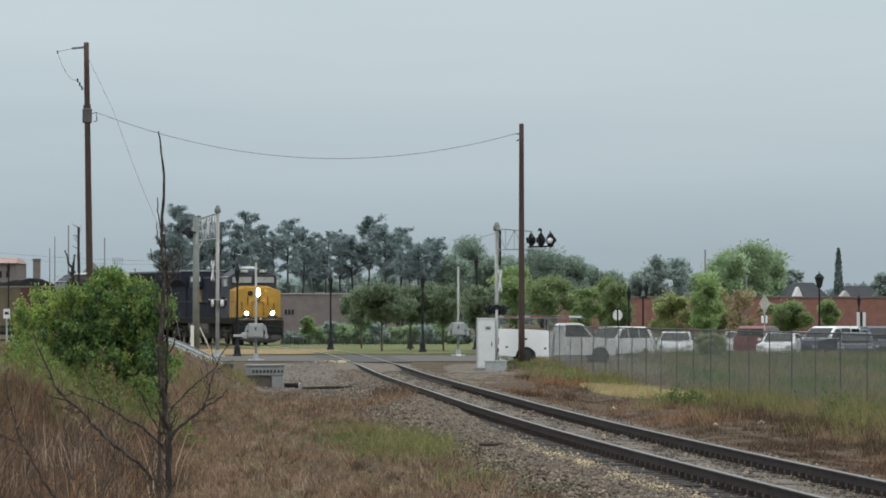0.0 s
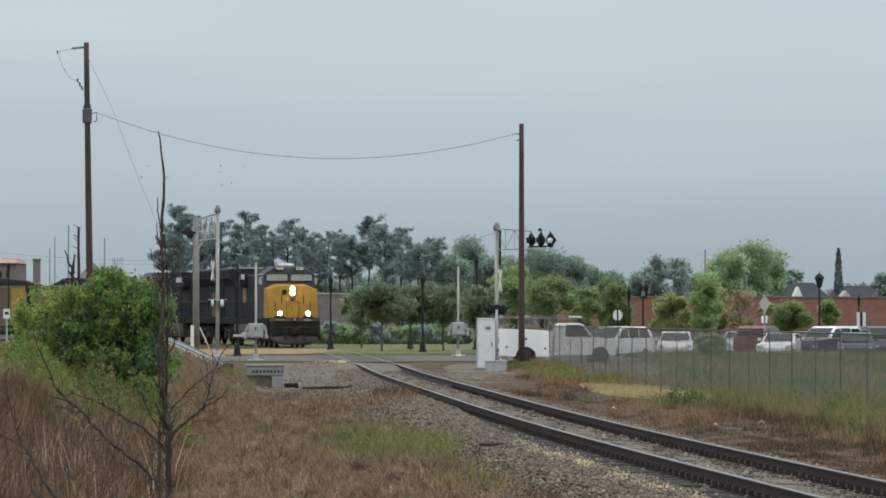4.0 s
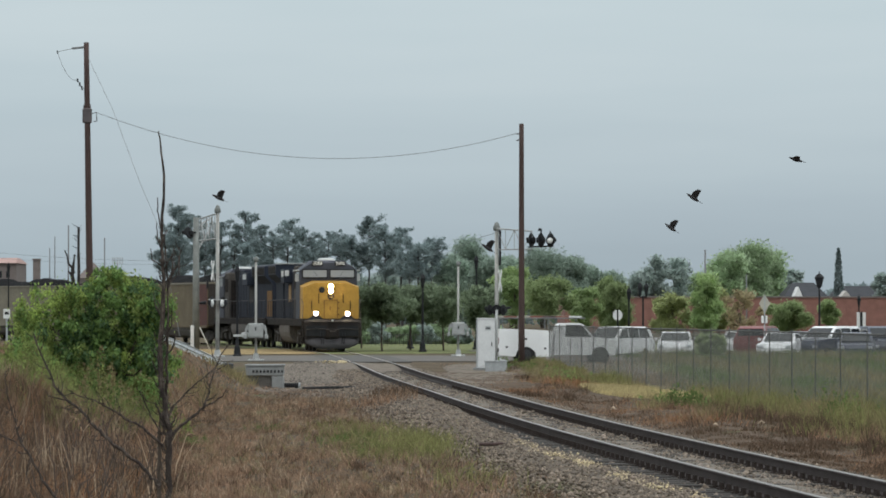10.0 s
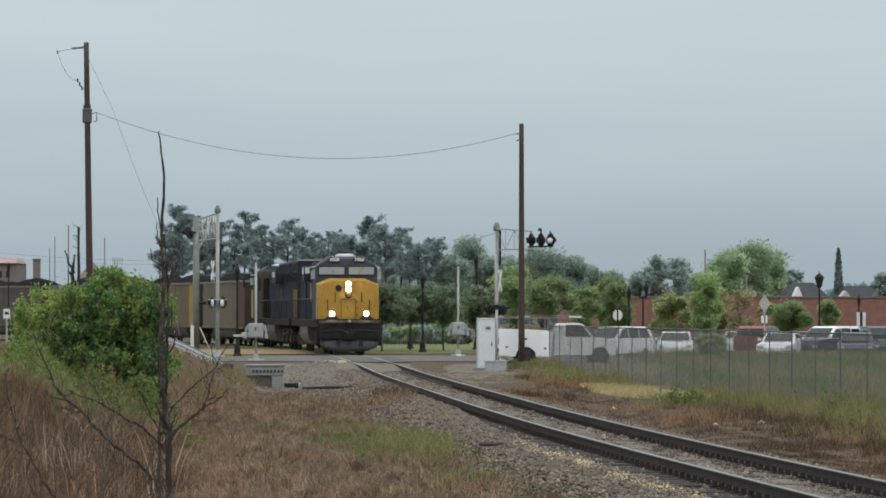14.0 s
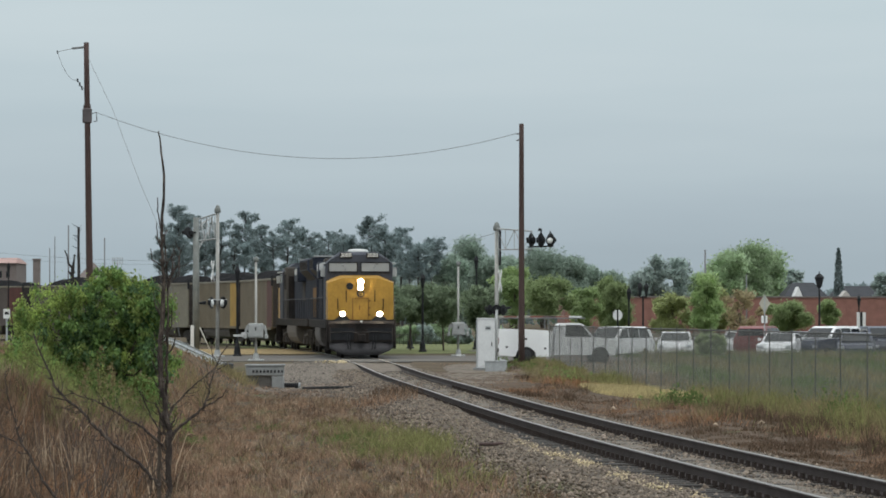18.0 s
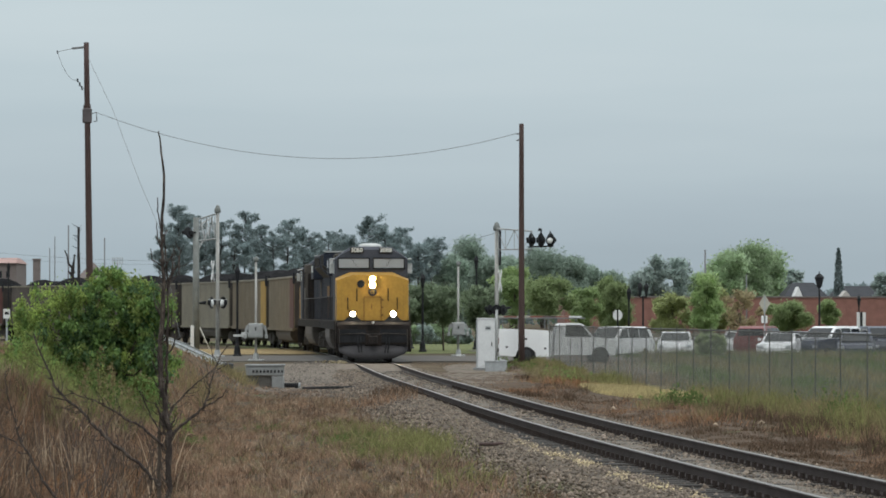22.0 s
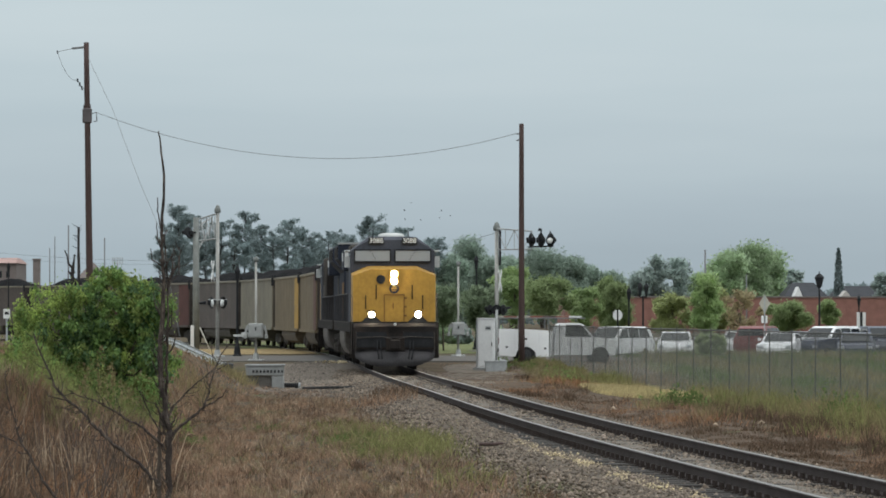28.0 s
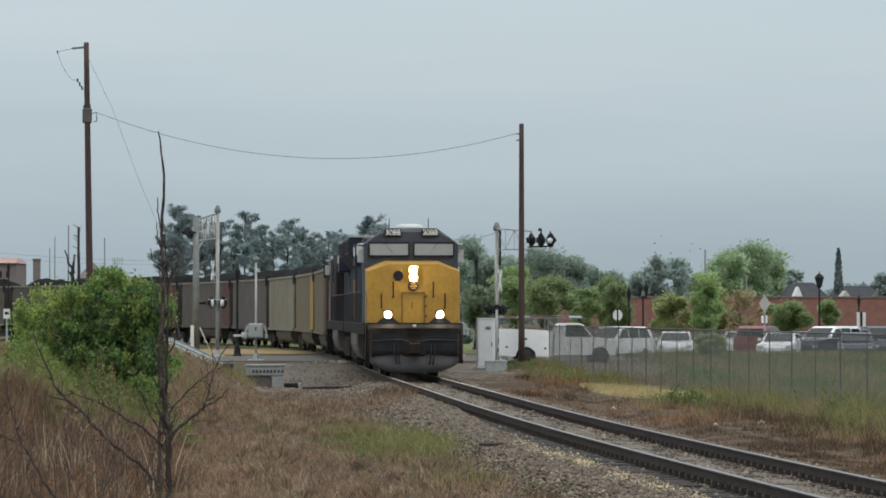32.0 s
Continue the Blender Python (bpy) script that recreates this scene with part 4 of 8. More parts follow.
def build_coal_car(front, body, seed):
    """A high-sided coal car with a sunken tub, heaped with coal."""
    label = {"gon_yellow": "tan coal car with a yellow end panel, heaped with coal", "gon_red": "taupe coal car with an oxide red end panel, heaped with coal"}.get(front, "weathered coal car heaped with coal")
    C = thing("coal_car", Matrix.Identity(4), label, "freight car", "cars of the coal train")
    hl = 7.3
    bm = bmesh.new()
    for s in (-1, 1):
        prism(bm, [(-hl, 1.12), (hl, 1.12), (hl, 3.78), (-hl, 3.78)], s * 1.56, s * 1.50)
    box(bm, -hl, hl, -1.5, 1.5, 1.10, 1.16)
    shell = part("body", bm, body, C)
    for s in (-1, 1):
        # end walls take a darker colour than the sides, for the shadow there
        boxpart("end_wall", "gon_end", C, s * hl - 0.03, s * hl + 0.03, -1.5, 1.5, 1.17, 3.73, 0.0, "end wall with shadow and grime in its dark colour")
    bm = bmesh.new()
    for s in (-1, 1):
        box(bm, -hl - 0.03, hl + 0.03, s * 1.48, s * 1.61, 3.74, 3.86, 0.015)
        box(bm, s * hl - 0.06, s * hl + 0.06, -1.5, 1.5, 3.74, 3.86, 0.015)
    part("top_chord", bm, "gon_pale", C)
    for s in (-1, 1):
        bm = bmesh.new()
        loft(bm, [[(hl - 2.1, s * 1.563, 1.14), (hl + 0.01, s * 1.563, 1.14), (hl + 0.01, s * 1.563, 3.73), (hl - 2.1, s * 1.563, 3.73)], [(hl - 2.1, s * 1.572, 1.14), (hl + 0.01, s * 1.572, 1.14), (hl + 0.01, s * 1.572, 3.73), (hl - 2.1, s * 1.572, 3.73)]])
        part("end_panel", bm, front, C)
        for i in range(8):
            x = -6.1 + i * 1.6
            boxpart("rib", body, shell, x - 0.05, x + 0.05, s * 1.56, s * 1.566, 1.14, 3.74)
        boxpart("side_sill", body, C, -hl, hl, s * 1.50, s * 1.63, 1.02, 1.16)
    bm = bmesh.new()
    loft(bm, [[(-4.3, -1.42, 1.12), (4.3, -1.42, 1.12), (4.3, 1.42, 1.12), (-4.3, 1.42, 1.12)], [(-4.2, -1.45, 0.80), (4.2, -1.45, 0.80), (4.2, 1.45, 0.80), (-4.2, 1.45, 0.80)], [(-4.05, -1.30, 0.52), (4.05, -1.30, 0.52), (4.05, 1.30, 0.52), (-4.05, 1.30, 0.52)], [(-3.8, -0.9, 0.36), (3.8, -0.9, 0.36), (3.8, 0.9, 0.36), (-3.8, 0.9, 0.36)]])
    part("tub", bm, "tank", C, "grey sunken tub under the car")
    g = np.random.default_rng(seed)
    nx, ny = 40, 14
    xs, ys = np.linspace(-hl + 0.05, hl - 0.05, nx), np.linspace(-1.49, 1.49, ny)
    gx, gy = np.meshgrid(xs, ys)
    ph = g.uniform(0, 6.28, 4)
    heap = 0.62 + 0.14 * np.sin(gx * 0.85 + ph[0]) + 0.07 * np.sin(gx * 2.1 + ph[1])
    zz = 3.62 + heap * (1 - (gy / 1.49) ** 2) ** 0.8 * smooth(0, 2.4, hl - np.abs(gx)) + g.normal(0, 0.03, gx.shape)
    i = (np.arange(ny - 1)[:, None] * nx + np.arange(nx - 1)[None, :]).ravel()
    ob = raw("coal_load", np.stack([gx, gy, zz], -1), np.stack([i, i + 1, i + 1 + nx, i + nx], -1), "coal", C)
    tagged(ob, "heaped black coal")
    for s in (-1, 1):
        bm = bmesh.new()
        box(bm, s * (hl - 0.1), s * 8.09, -0.13, 0.13, 0.78, 1.02, 0.02)
        box(bm, s * 6.2, s * (hl - 0.02), -0.7, 0.7, 0.84, 1.10)
        part("coupler", bm, "soot", C)
        bm = bmesh.new()
        for k in range(4):
            box(bm, s * hl, s * (hl + 0.08), 1.05, 1.5, 1.4 + k * 0.55, 1.44 + k * 0.55)
        box(bm, s * hl, s * (hl + 0.05), 1.05, 1.09, 1.35, 3.2)
        part("ladder", bm, "soot", C)
    for s in (-1, 1):
        boxpart("end_post", "black", C, s * (hl - 0.02), s * (hl + 0.09), -1.62, -1.50, 3.45, 4.02, 0.01, "short black corner post")
    for x in (-5.9, 5.9):
        freight_truck(C, x)
    return C


TRAIN = []


def build_train():
    TRAIN.append((build_locomotive("3088", "locomotives of the coal train"), 11.1, 6.8, 0))
    rear = build_locomotive("", "locomotives of the coal train")
    tagged(rear, "dark blue freight locomotive coupled backwards behind the leader")
    TRAIN.append((rear, 33.3, 6.8, 180))
    ends = ("gon_red", "gon_yellow", "gon_pale", "gon", "gon_red", "gon_red", "gon", "gon", "gon_red")
    bodies = ("gon_tan", "gon_tan", "gon_pale", "gon", "gon", "gon", "gon", "gon_pale", "gon")
    for k in range(9):
        TRAIN.append((build_coal_car(ends[k], bodies[k], 40 + k), 44.4 + 8.1 + 16.2 * k, 5.9, 0))


# ---- poles, wires and signals ----
def gz(x, y):
    return float(ground_z(x, y))


def utility_pole(x, y, top, r0, r1, lean, label):
    b = gz(x, y) - 0.05
    P = thing("utility_pole", pose(x, y, b), label, "utility pole")
    bm = bmesh.new()
    h = top - b
    fs = [k / 8 for k in range(9)]
    chain(bm, [(lean * f, 0.01 * math.sin(f * 9), h * f) for f in fs], [r0 + (r1 - r0) * f for f in fs], 12)
    part("shaft", bm, "pole", P, smooth=True)
    return P, b


def hang(p0, p1, sag, n=28):
    p0, p1 = Vector(p0), Vector(p1)
    return [p0.lerp(p1, i / n) + Vector((0, 0, -4 * sag * (i / n) * (1 - i / n))) for i in range(n + 1)]


def cable(pts, r, label, mat="wire"):
    bm = bmesh.new()
    line(bm, pts, r, 5)
    return tagged(part("cable", bm, mat), label, "cable")


def build_utility_poles():
    d = 148.0
    x = -14.185
    P, b = utility_pole(x, d, 12.872, 0.155, 0.105, -0.205, "tall dark reddish brown wooden utility pole")
    lx = -0.182
    bm = bmesh.new()
    box(bm, lx - 0.16, lx + 0.20, -0.16, 0.16, 9.616 - b, 10.208 - b, 0.03)
    tube(bm, (lx + 0.12, 0, 10.208 - b), (lx + 0.12, 0, 10.39 - b), 0.05, 0.04, 6)
    tube(bm, (lx - 0.10, 0, 10.208 - b), (lx - 0.10, 0, 10.345 - b), 0.05, 0.04, 6)
    part("transformer", bm, "can", P, "weathered grey transformer can")
    bm = bmesh.new()
    line(bm, [(lx, 0, 12.69 - b), (-0.774, -0.1, 12.622 - b)], 0.045, 6)
    part("crossarm", bm, "wire", P)
    bm = bmesh.new()
    ix, iz = -1.366, 12.485 - b
    tube(bm, (ix, 0, iz - 0.06), (ix, 0, iz + 0.06), 0.030, 0.025, 8)
    jx, jz = -0.455, 11.256 - b
    for k in range(3):
        tube(bm, (jx - 0.10 + k * 0.09, 0, jz + 0.16 - k * 0.16), (jx - 0.10 + k * 0.09, 0, jz + 0.02 - k * 0.16), 0.036, 0.028, 8)
    line(bm, [(jx - 0.1, 0, jz + 0.1), (jx + 0.12, 0, jz - 0.3), (lx, 0, jz)], 0.018)
    part("insulator", bm, "black", P)
    bm = bmesh.new()
    line(bm, [(-0.774, -0.1, 12.622 - b), (ix, 0, iz)], 0.009)
    line(bm, hang((ix, 0, iz), (jx - 0.1, 0, jz + 0.1), 0.35, 10), 0.009)
    part("jumper_wire", bm, "wire", P)
    bm = bmesh.new()
    hx, hz = 0.205, 10.049 - b
    line(bm, [(lx, 0, hz - 0.1), (hx, 0, hz), (hx + 0.02, 0, hz - 0.35), (hx - 0.1, 0, hz - 0.38)], 0.025)
    part("bracket", bm, "wire", P)
    cable([(x + lx, d, 12.371), (-13.118, 146.0, 10.008), (-11.836, 143.0, 7.115), (-10.933, 141.0, 5.308), (-9.639, 138.0, gz(-9.639, 138.0))], 0.008, "thin guy wire slanting down from the pole")
    P2, b2 = utility_pole(3.122, 146.0, 9.491, 0.133, 0.094, 0.0, "dark brown wooden utility pole beside the crossing")
    bm = bmesh.new()
    tube(bm, (-0.2, 0, 9.087 - b2), (0.0, 0, 9.087 - b2), 0.03, 0.03, 6)
    part("bracket", bm, "wire", P2)
    tubepart("bracket", "wire", P2, (-0.2, 0, 8.817 - b2), (0.0, 0, 8.885 - b2), 0.03, 0.03, 6)
    cable(hang((-13.98, 148.0, 10.049), (2.933, 146.0, 9.107), 1.40, 40), 0.011, "slack cable slung between two wooden poles")
    # faint distant lines and poles
    cable(hang((-42.849, 330.0, 7.61), (-26.095, 330.0, 6.595), 0.2, 12), 0.012, "distant power line above the rooftops")
    cable(hang((-42.849, 331.0, 7.102), (-26.095, 331.0, 6.29), 0.2, 12), 0.010, "distant power line above the rooftops")
    for row in ((-34.878, 330.0, 8.828, 0.063), (-30.6, 300.0, 9.131, 0.081), (-38.548, 360.0, 8.342, 0.069), (-29.489, 320.0, 8.523, 0.074), (-25.84, 260.0, 7.9, 0.08), (21.415, 300.0, 7.146, 0.092), (24.785, 300.0, 5.115, 0.069)):
        far_pole(*row)


def far_pole(x, y, top, r):
    P = thing("utility_pole", pose(x, y, gz(x, y)), "thin grey distant utility pole", "utility pole", "distant poles")
    tubepart("shaft", "wire", P, (0, 0, -0.1), (0, 0, top), r, r * 0.7, 8)


def flasher(parent, x, y, z, face=-1, side=0.0):
    """One round crossing light with its black backing disc and hood; it faces along y, turned by side degrees."""
    bm = bmesh.new()
    tube(bm, (0, 0, 0), (0, 0.03, 0), 0.30, 0.30, 18)
    tube(bm, (0, -0.02, 0), (0, -0.16, 0), 0.13, 0.15, 12)
    box(bm, -0.11, 0.11, 0.03, 0.24, -0.12, 0.12, 0.03)
    f = part("flashing_light", bm, "black", parent, "black round crossing light")
    f.location, f.rotation_euler = (x, y, z), (0, 0, radians(side))
    return f


def crossbuck(parent, x, y, z, turn):
    for s in (-1, 1):
        bm = bmesh.new()
        box(bm, -0.56, 0.56, -0.012, 0.012, -0.095, 0.095)
        c = part("crossbuck_blade", bm, "sign_white", parent, "white crossbuck blade")
        c.matrix_local = Matrix.Translation((x, y + s * 0.014, z)) @ pose(0, 0, 0, 0, 0, turn) @ pose(0, 0, 0, 0, s * 48, 0)


def mast_base(bm, r):
    box(bm, -0.32, 0.32, -0.32, 0.32, -0.3, 0.10, 0.02)
    tube(bm, (0, 0, 0.1), (0, 0, 0.35), r * 1.9, r * 1.3, 10)


def gate_mast(x, y, top, label):
    """A gate signal: mast, mechanism case with counterweight arms, lowered arm along the view."""
    b = max(gz(x, y), -0.05)
    G = thing("crossing_gate", pose(x, y, b), label, "crossing gate", "gates of the crossing")
    bm = bmesh.new()
    mast_base(bm, 0.07)
    part("base", bm, "alu", G)
    tubepart("mast", "mast", G, (0, 0, 0), (0, 0, top - b - 0.15), 0.052, 0.048, 12)
    bm = bmesh.new()
    loft(bm, [[(r * math.cos(a), r * math.sin(a), z) for a in (i * math.pi / 6 for i in range(12))] for r, z in ((0.05, 0), (0.10, 0.03), (0.115, 0.10), (0.09, 0.18), (0.03, 0.22))])
    c = part("bell", bm, "grey_pole", G, "grey bell on the mast top", True)
    c.location = (0, 0, top - b - 0.2)
    bm = bmesh.new()
    box(bm, -0.30, 0.30, -0.30, 0.22, 0.98, 1.58, 0.03)
    case = part("mechanism_case", bm, "alu", G, "grey gate mechanism case")
    boxpart("case_door", "alu", case, -0.24, 0.24, -0.325, -0.302, 1.05, 1.50, 0.01)
    boxpart("latch", "black", case, -0.02, 0.03, -0.345, -0.325, 1.28, 1.42)
    for s in (-1, 1):
        bm = bmesh.new()
        prism(bm, [(s * 0.30, 1.50), (s * 0.38, 1.52), (s * 0.46, 1.30), (s * 0.47, 1.02), (s * 0.40, 0.98), (s * 0.38, 1.25), (s * 0.30, 1.36)], -0.06, 0.04)
        box(bm, s * 0.36, s * 0.50, -0.15, 0.13, 0.95, 1.12, 0.02)
        part("counterweight_arm", bm, "alu", G)
    return G, b


def cantilever(x, y, top, arm_to, arm_z, label, pole_r=0.092):
    b = max(gz(x, y), -0.05)
    C = thing("cantilever_signal", pose(x, y, b), label, "crossing signal", "signals of the crossing")
    bm = bmesh.new()
    mast_base(bm, pole_r)
    part("base", bm, "alu", C)
    h = top - b
    tubepart("mast", "mast", C, (0, 0, 0), (0, 0, h - 0.35), pole_r, pole_r * 0.85, 14)
    bm = bmesh.new()
    loft(bm, [[(r * math.cos(a), r * math.sin(a), z) for a in (i * math.pi / 6 for i in range(12))] for r, z in ((pole_r * 0.9, 0), (pole_r * 1.5, 0.04), (pole_r * 1.55, 0.18), (pole_r * 0.9, 0.32), (0.03, 0.38))])
    c = part("bell", bm, "grey_pole", C, "grey bell on the mast top", True)
    c.location = (0, 0, h - 0.38)
    ax, ay = arm_to
    z0, z1 = arm_z[0] - b, arm_z[1] - b
    bm = bmesh.new()
    for z in (z0, z1):
        for o in (-0.12, 0.12):
            tube(bm, (0, o, z), (ax, ay + o, z + (0.0 if z == z0 else -0.12)), 0.028, 0.028, 6)
    n = max(4, int(math.hypot(ax, ay) / 0.75))
    for i in range(n + 1):
        f, f2 = i / n, (i + 1) / n
        for o in (-0.12, 0.12):
            tube(bm, (ax * f, ay * f + o, z0), (ax * f, ay * f + o, z1 - 0.12 * f), 0.010, 0.010, 5)
            if i < n:
                tube(bm, (ax * f, ay * f + o, z0 if i % 2 else z1 - 0.12 * f), (ax * f2, ay * f2 + o, z1 - 0.12 * f2 if i % 2 else z0), 0.014, 0.014, 5)
    part("arm", bm, "alu", C, "aluminium lattice arm")
    return C, b


def build_crossing_signals():
    G, b = gate_mast(-7.74, 152.0, 4.28, "white gate mast with a grey mechanism case beside the crossing")
    bm = bmesh.new()
    box(bm, -0.95, -0.32, 0.3, 0.36, 1.03, 1.12)
    box(bm, -0.62, -0.34, 0.2, 0.42, 1.0, 1.2, 0.02)
    part("gate_arm_stub", bm, "white", G, "white root of the gate arm")
    G, b = gate_mast(0.698, 168.0, 4.313, "white gate mast beyond the crossing")
    boxpart("foot_plate", "sign_white", G, -0.10, 0.14, -0.40, -0.36, -0.1, 0.12, 0.0, "small white plate")
    # cantilever on the far side of the street, its arm over the road
    C, b = cantilever(-10.128, 165.0, 6.81, (-1.22, 5.5), (5.30, 6.43), "white cantilever crossing signal with a lattice arm")
    crossbuck(C, -0.203, -0.2, 3.84 - b, 84)
    for dx, s in ((-11, -66), (11, 62)):
        flasher(C, 0.025 * dx, -0.15, 2.419 - b, side=s).scale = (0.9, 0.8, 0.9)
    tubepart("light_bracket", "alu", C, (-0.42, -0.05, 2.546 - b), (0.42, -0.05, 2.546 - b), 0.035)
    for dx, s in ((-8, -66), (9, 62)):
        tubepart("light_lens", "sign_white", C, (0.025 * dx, -0.40, 2.40 - b), (0.025 * dx + 0.03 * math.sin(radians(s)), -0.40 - 0.03 * math.cos(radians(s)), 2.40 - b), 0.17, 0.16, 14, "pale reflecting lens")
    tubepart("visor", "black", C, (-0.50, -0.1, 2.419 - b), (-0.82, -0.1, 2.393 - b), 0.09, 0.05, 10)
    # stout grey mast with a single dark light head
    x, y = -13.446, 200.0
    b = gz(x, y)
    S = thing("signal_mast", pose(x, y, b), "stout grey steel mast with a dark light head", "signal mast")
    tubepart("mast", "grey_pole", S, (0, 0, -0.1), (0, 0, 7.154 - b), 0.20, 0.165, 14)
    bm = bmesh.new()
    tube(bm, (-0.40, -0.14, 6.30 - b), (-0.35, -0.17, 6.32 - b), 0.34, 0.34, 16)
    box(bm, -0.36, -0.16, -0.25, -0.02, 6.17 - b, 6.45 - b, 0.04)
    tube(bm, (-0.40, -0.1, 6.28 - b), (-0.74, 0.0, 6.36 - b), 0.17, 0.10, 10)
    part("flashing_light", bm, "black", S, "black crossing light seen from the side")
    tubepart("bracket", "black", S, (0, -0.15, 6.323 - b), (-0.4, -0.1, 6.323 - b), 0.05)
    bm = bmesh.new()
    line(bm, [(0.15, 0, 6.723 - b), (0.8, 0.6, 7.154 - b)], 0.05)
    line(bm, [(0.15, 0, 5.462 - b), (0.8, 0.6, 6.692 - b)], 0.04)
    part("arm", bm, "alu", S)
    boxpart("marker", "sign_white", S, -0.277, -0.092, -0.35, -0.28, 0.0, 1.277 - b, 0.02, "white marker post at the foot")
    tubepart("guy_rod", "sign_tan", S, (0.25, -0.6, 1.154 - b), (0.85, -1.4, 0.0), 0.035, 0.035, 6, "slanting pale rod")
    # cantilever on the near right, its arm over the road beside the track
    C, b = cantilever(2.207, 151.0, 5.705, (1.44, -0.6), (4.567, 5.427), "white cantilever crossing signal with black light heads")
    for xx, sd in ((1.417, 66), (1.812, 62), (2.184, -62)):
        flasher(C, xx, -0.75, 4.935 - b, side=sd).scale = (0.95, 0.8, 1.0)
    tubepart("light_lens", "sign_white", C, (2.16, -0.98, 4.915 - b), (2.16, -0.94, 4.915 - b), 0.12, 0.11, 14, "pale reflecting lens")
    bm = bmesh.new()
    for xx in (1.417, 1.812, 2.184):
        tube(bm, (xx, -0.65, 5.31 - b), (xx, -0.65, 4.66 - b), 0.03, 0.03, 6)
    tube(bm, (1.278, -0.6, 4.66 - b), (2.323, -0.62, 4.706 - b), 0.03, 0.03, 6)
    tube(bm, (1.766, -0.62, 5.31 - b), (1.766, -0.62, 5.427 - b), 0.09, 0.07, 8)
    tube(bm, (1.208, -0.7, 4.985 - b), (1.464, -0.8, 4.962 - b), 0.06, 0.11, 8)
    tube(bm, (2.16, -0.7, 4.915 - b), (2.416, -0.8, 4.939 - b), 0.11, 0.06, 8)
    part("light_frame", bm, "black", C)
    crossbuck(C, 0.139, -0.25, 3.289 - b, 80)
    bm = bmesh.new()
    box(bm, 0.093, 0.186, -0.1, 0.1, 3.917 - b, 5.357 - b)
    part("junction_box", bm, "black", C)
    for dx, sd in ((-12, 60), (0, 20), (12, 60)):
        flasher(C, dx * 0.023, -0.3, 2.081 - b, side=sd).scale = (0.75, 0.75, 0.75)
    tubepart("light_bracket", "black", C, (-0.5, -0.1, 2.174 - b), (0.6, -0.1, 2.174 - b), 0.05)
    cable([(-0.093, 165.0, 4.551), (1.301, 156.0, 5.06), (2.184, 151.0, 5.264)], 0.009, "thin cable running to the signal mast")


def build_cabinet():
    x, y = 1.635, 138.0
    b = gz(x, y)
    K = thing("equipment_cabinet", pose(x, y, b, 0, 0, -8), "tall white metal signal equipment cabinet", "cabinet")
    h = 1.735 - b
    boxpart("body", "cabinet", K, -0.297, 0.34, -0.35, 0.35, 0.08, h, 0.02)
    boxpart("plinth", "concrete", K, -0.45, 0.5, -0.42, 0.42, -0.1, 0.10, 0.02)
    boxpart("roof_lip", "cabinet", K, -0.318, 0.361, -0.38, 0.38, h, h + 0.04, 0.01)
    boxpart("side_edge", "galv", K, -0.35, -0.297, -0.30, 0.30, 0.08, h - 0.02)
    d = boxpart("door", "cabinet", K, -0.234, 0.276, -0.375, -0.35, 0.16, h - 0.06, 0.008)
    boxpart("label_plate", "galv", d, 0.0, 0.212, -0.382, -0.375, h - 0.42, h - 0.26, 0.0, "grey plate with an unreadable line")
    boxpart("text_bar", "black", d, 0.021, 0.191, -0.385, -0.382, h - 0.36, h - 0.32)
    boxpart("handle", "black", d, 0.234, 0.265, -0.41, -0.375, 0.9, 1.05)
    tubepart("conduit", "alu", K, (0.382, 0, 0), (0.382, 0, h + 0.35), 0.045, 0.045, 8)
    x2 = 1.946
    Q = thing("junction_box", pose(x2, 136.5, gz(x2, 136.5)), "low grey metal junction box at the cabinet foot", "junction box")
    boxpart("body", "galv", Q, -0.38, 0.42, -0.25, 0.25, -0.05, 0.36, 0.02)
    boxpart("lid", "galv", Q, -0.41, 0.45, -0.28, 0.28, 0.36, 0.40, 0.01)


# ---- vehicles ----
def wheel(parent, x, y, r, w):
    bm = bmesh.new()
    s = 1 if y > 0 else -1
    tube(bm, (x, y, r), (x, y + s * w, r), r, r * 0.96, 20)
    t = part("tyre", bm, "tyre", parent, smooth=False)
    bm = bmesh.new()
    tube(bm, (x, y + s * w, r), (x, y + s * (w + 0.015), r), r * 0.62, r * 0.55, 16)
    tube(bm, (x, y + s * (w + 0.015), r), (x, y + s * (w + 0.04), r), r * 0.2, r * 0.16, 10)
    part("rim", bm, "rim", t)


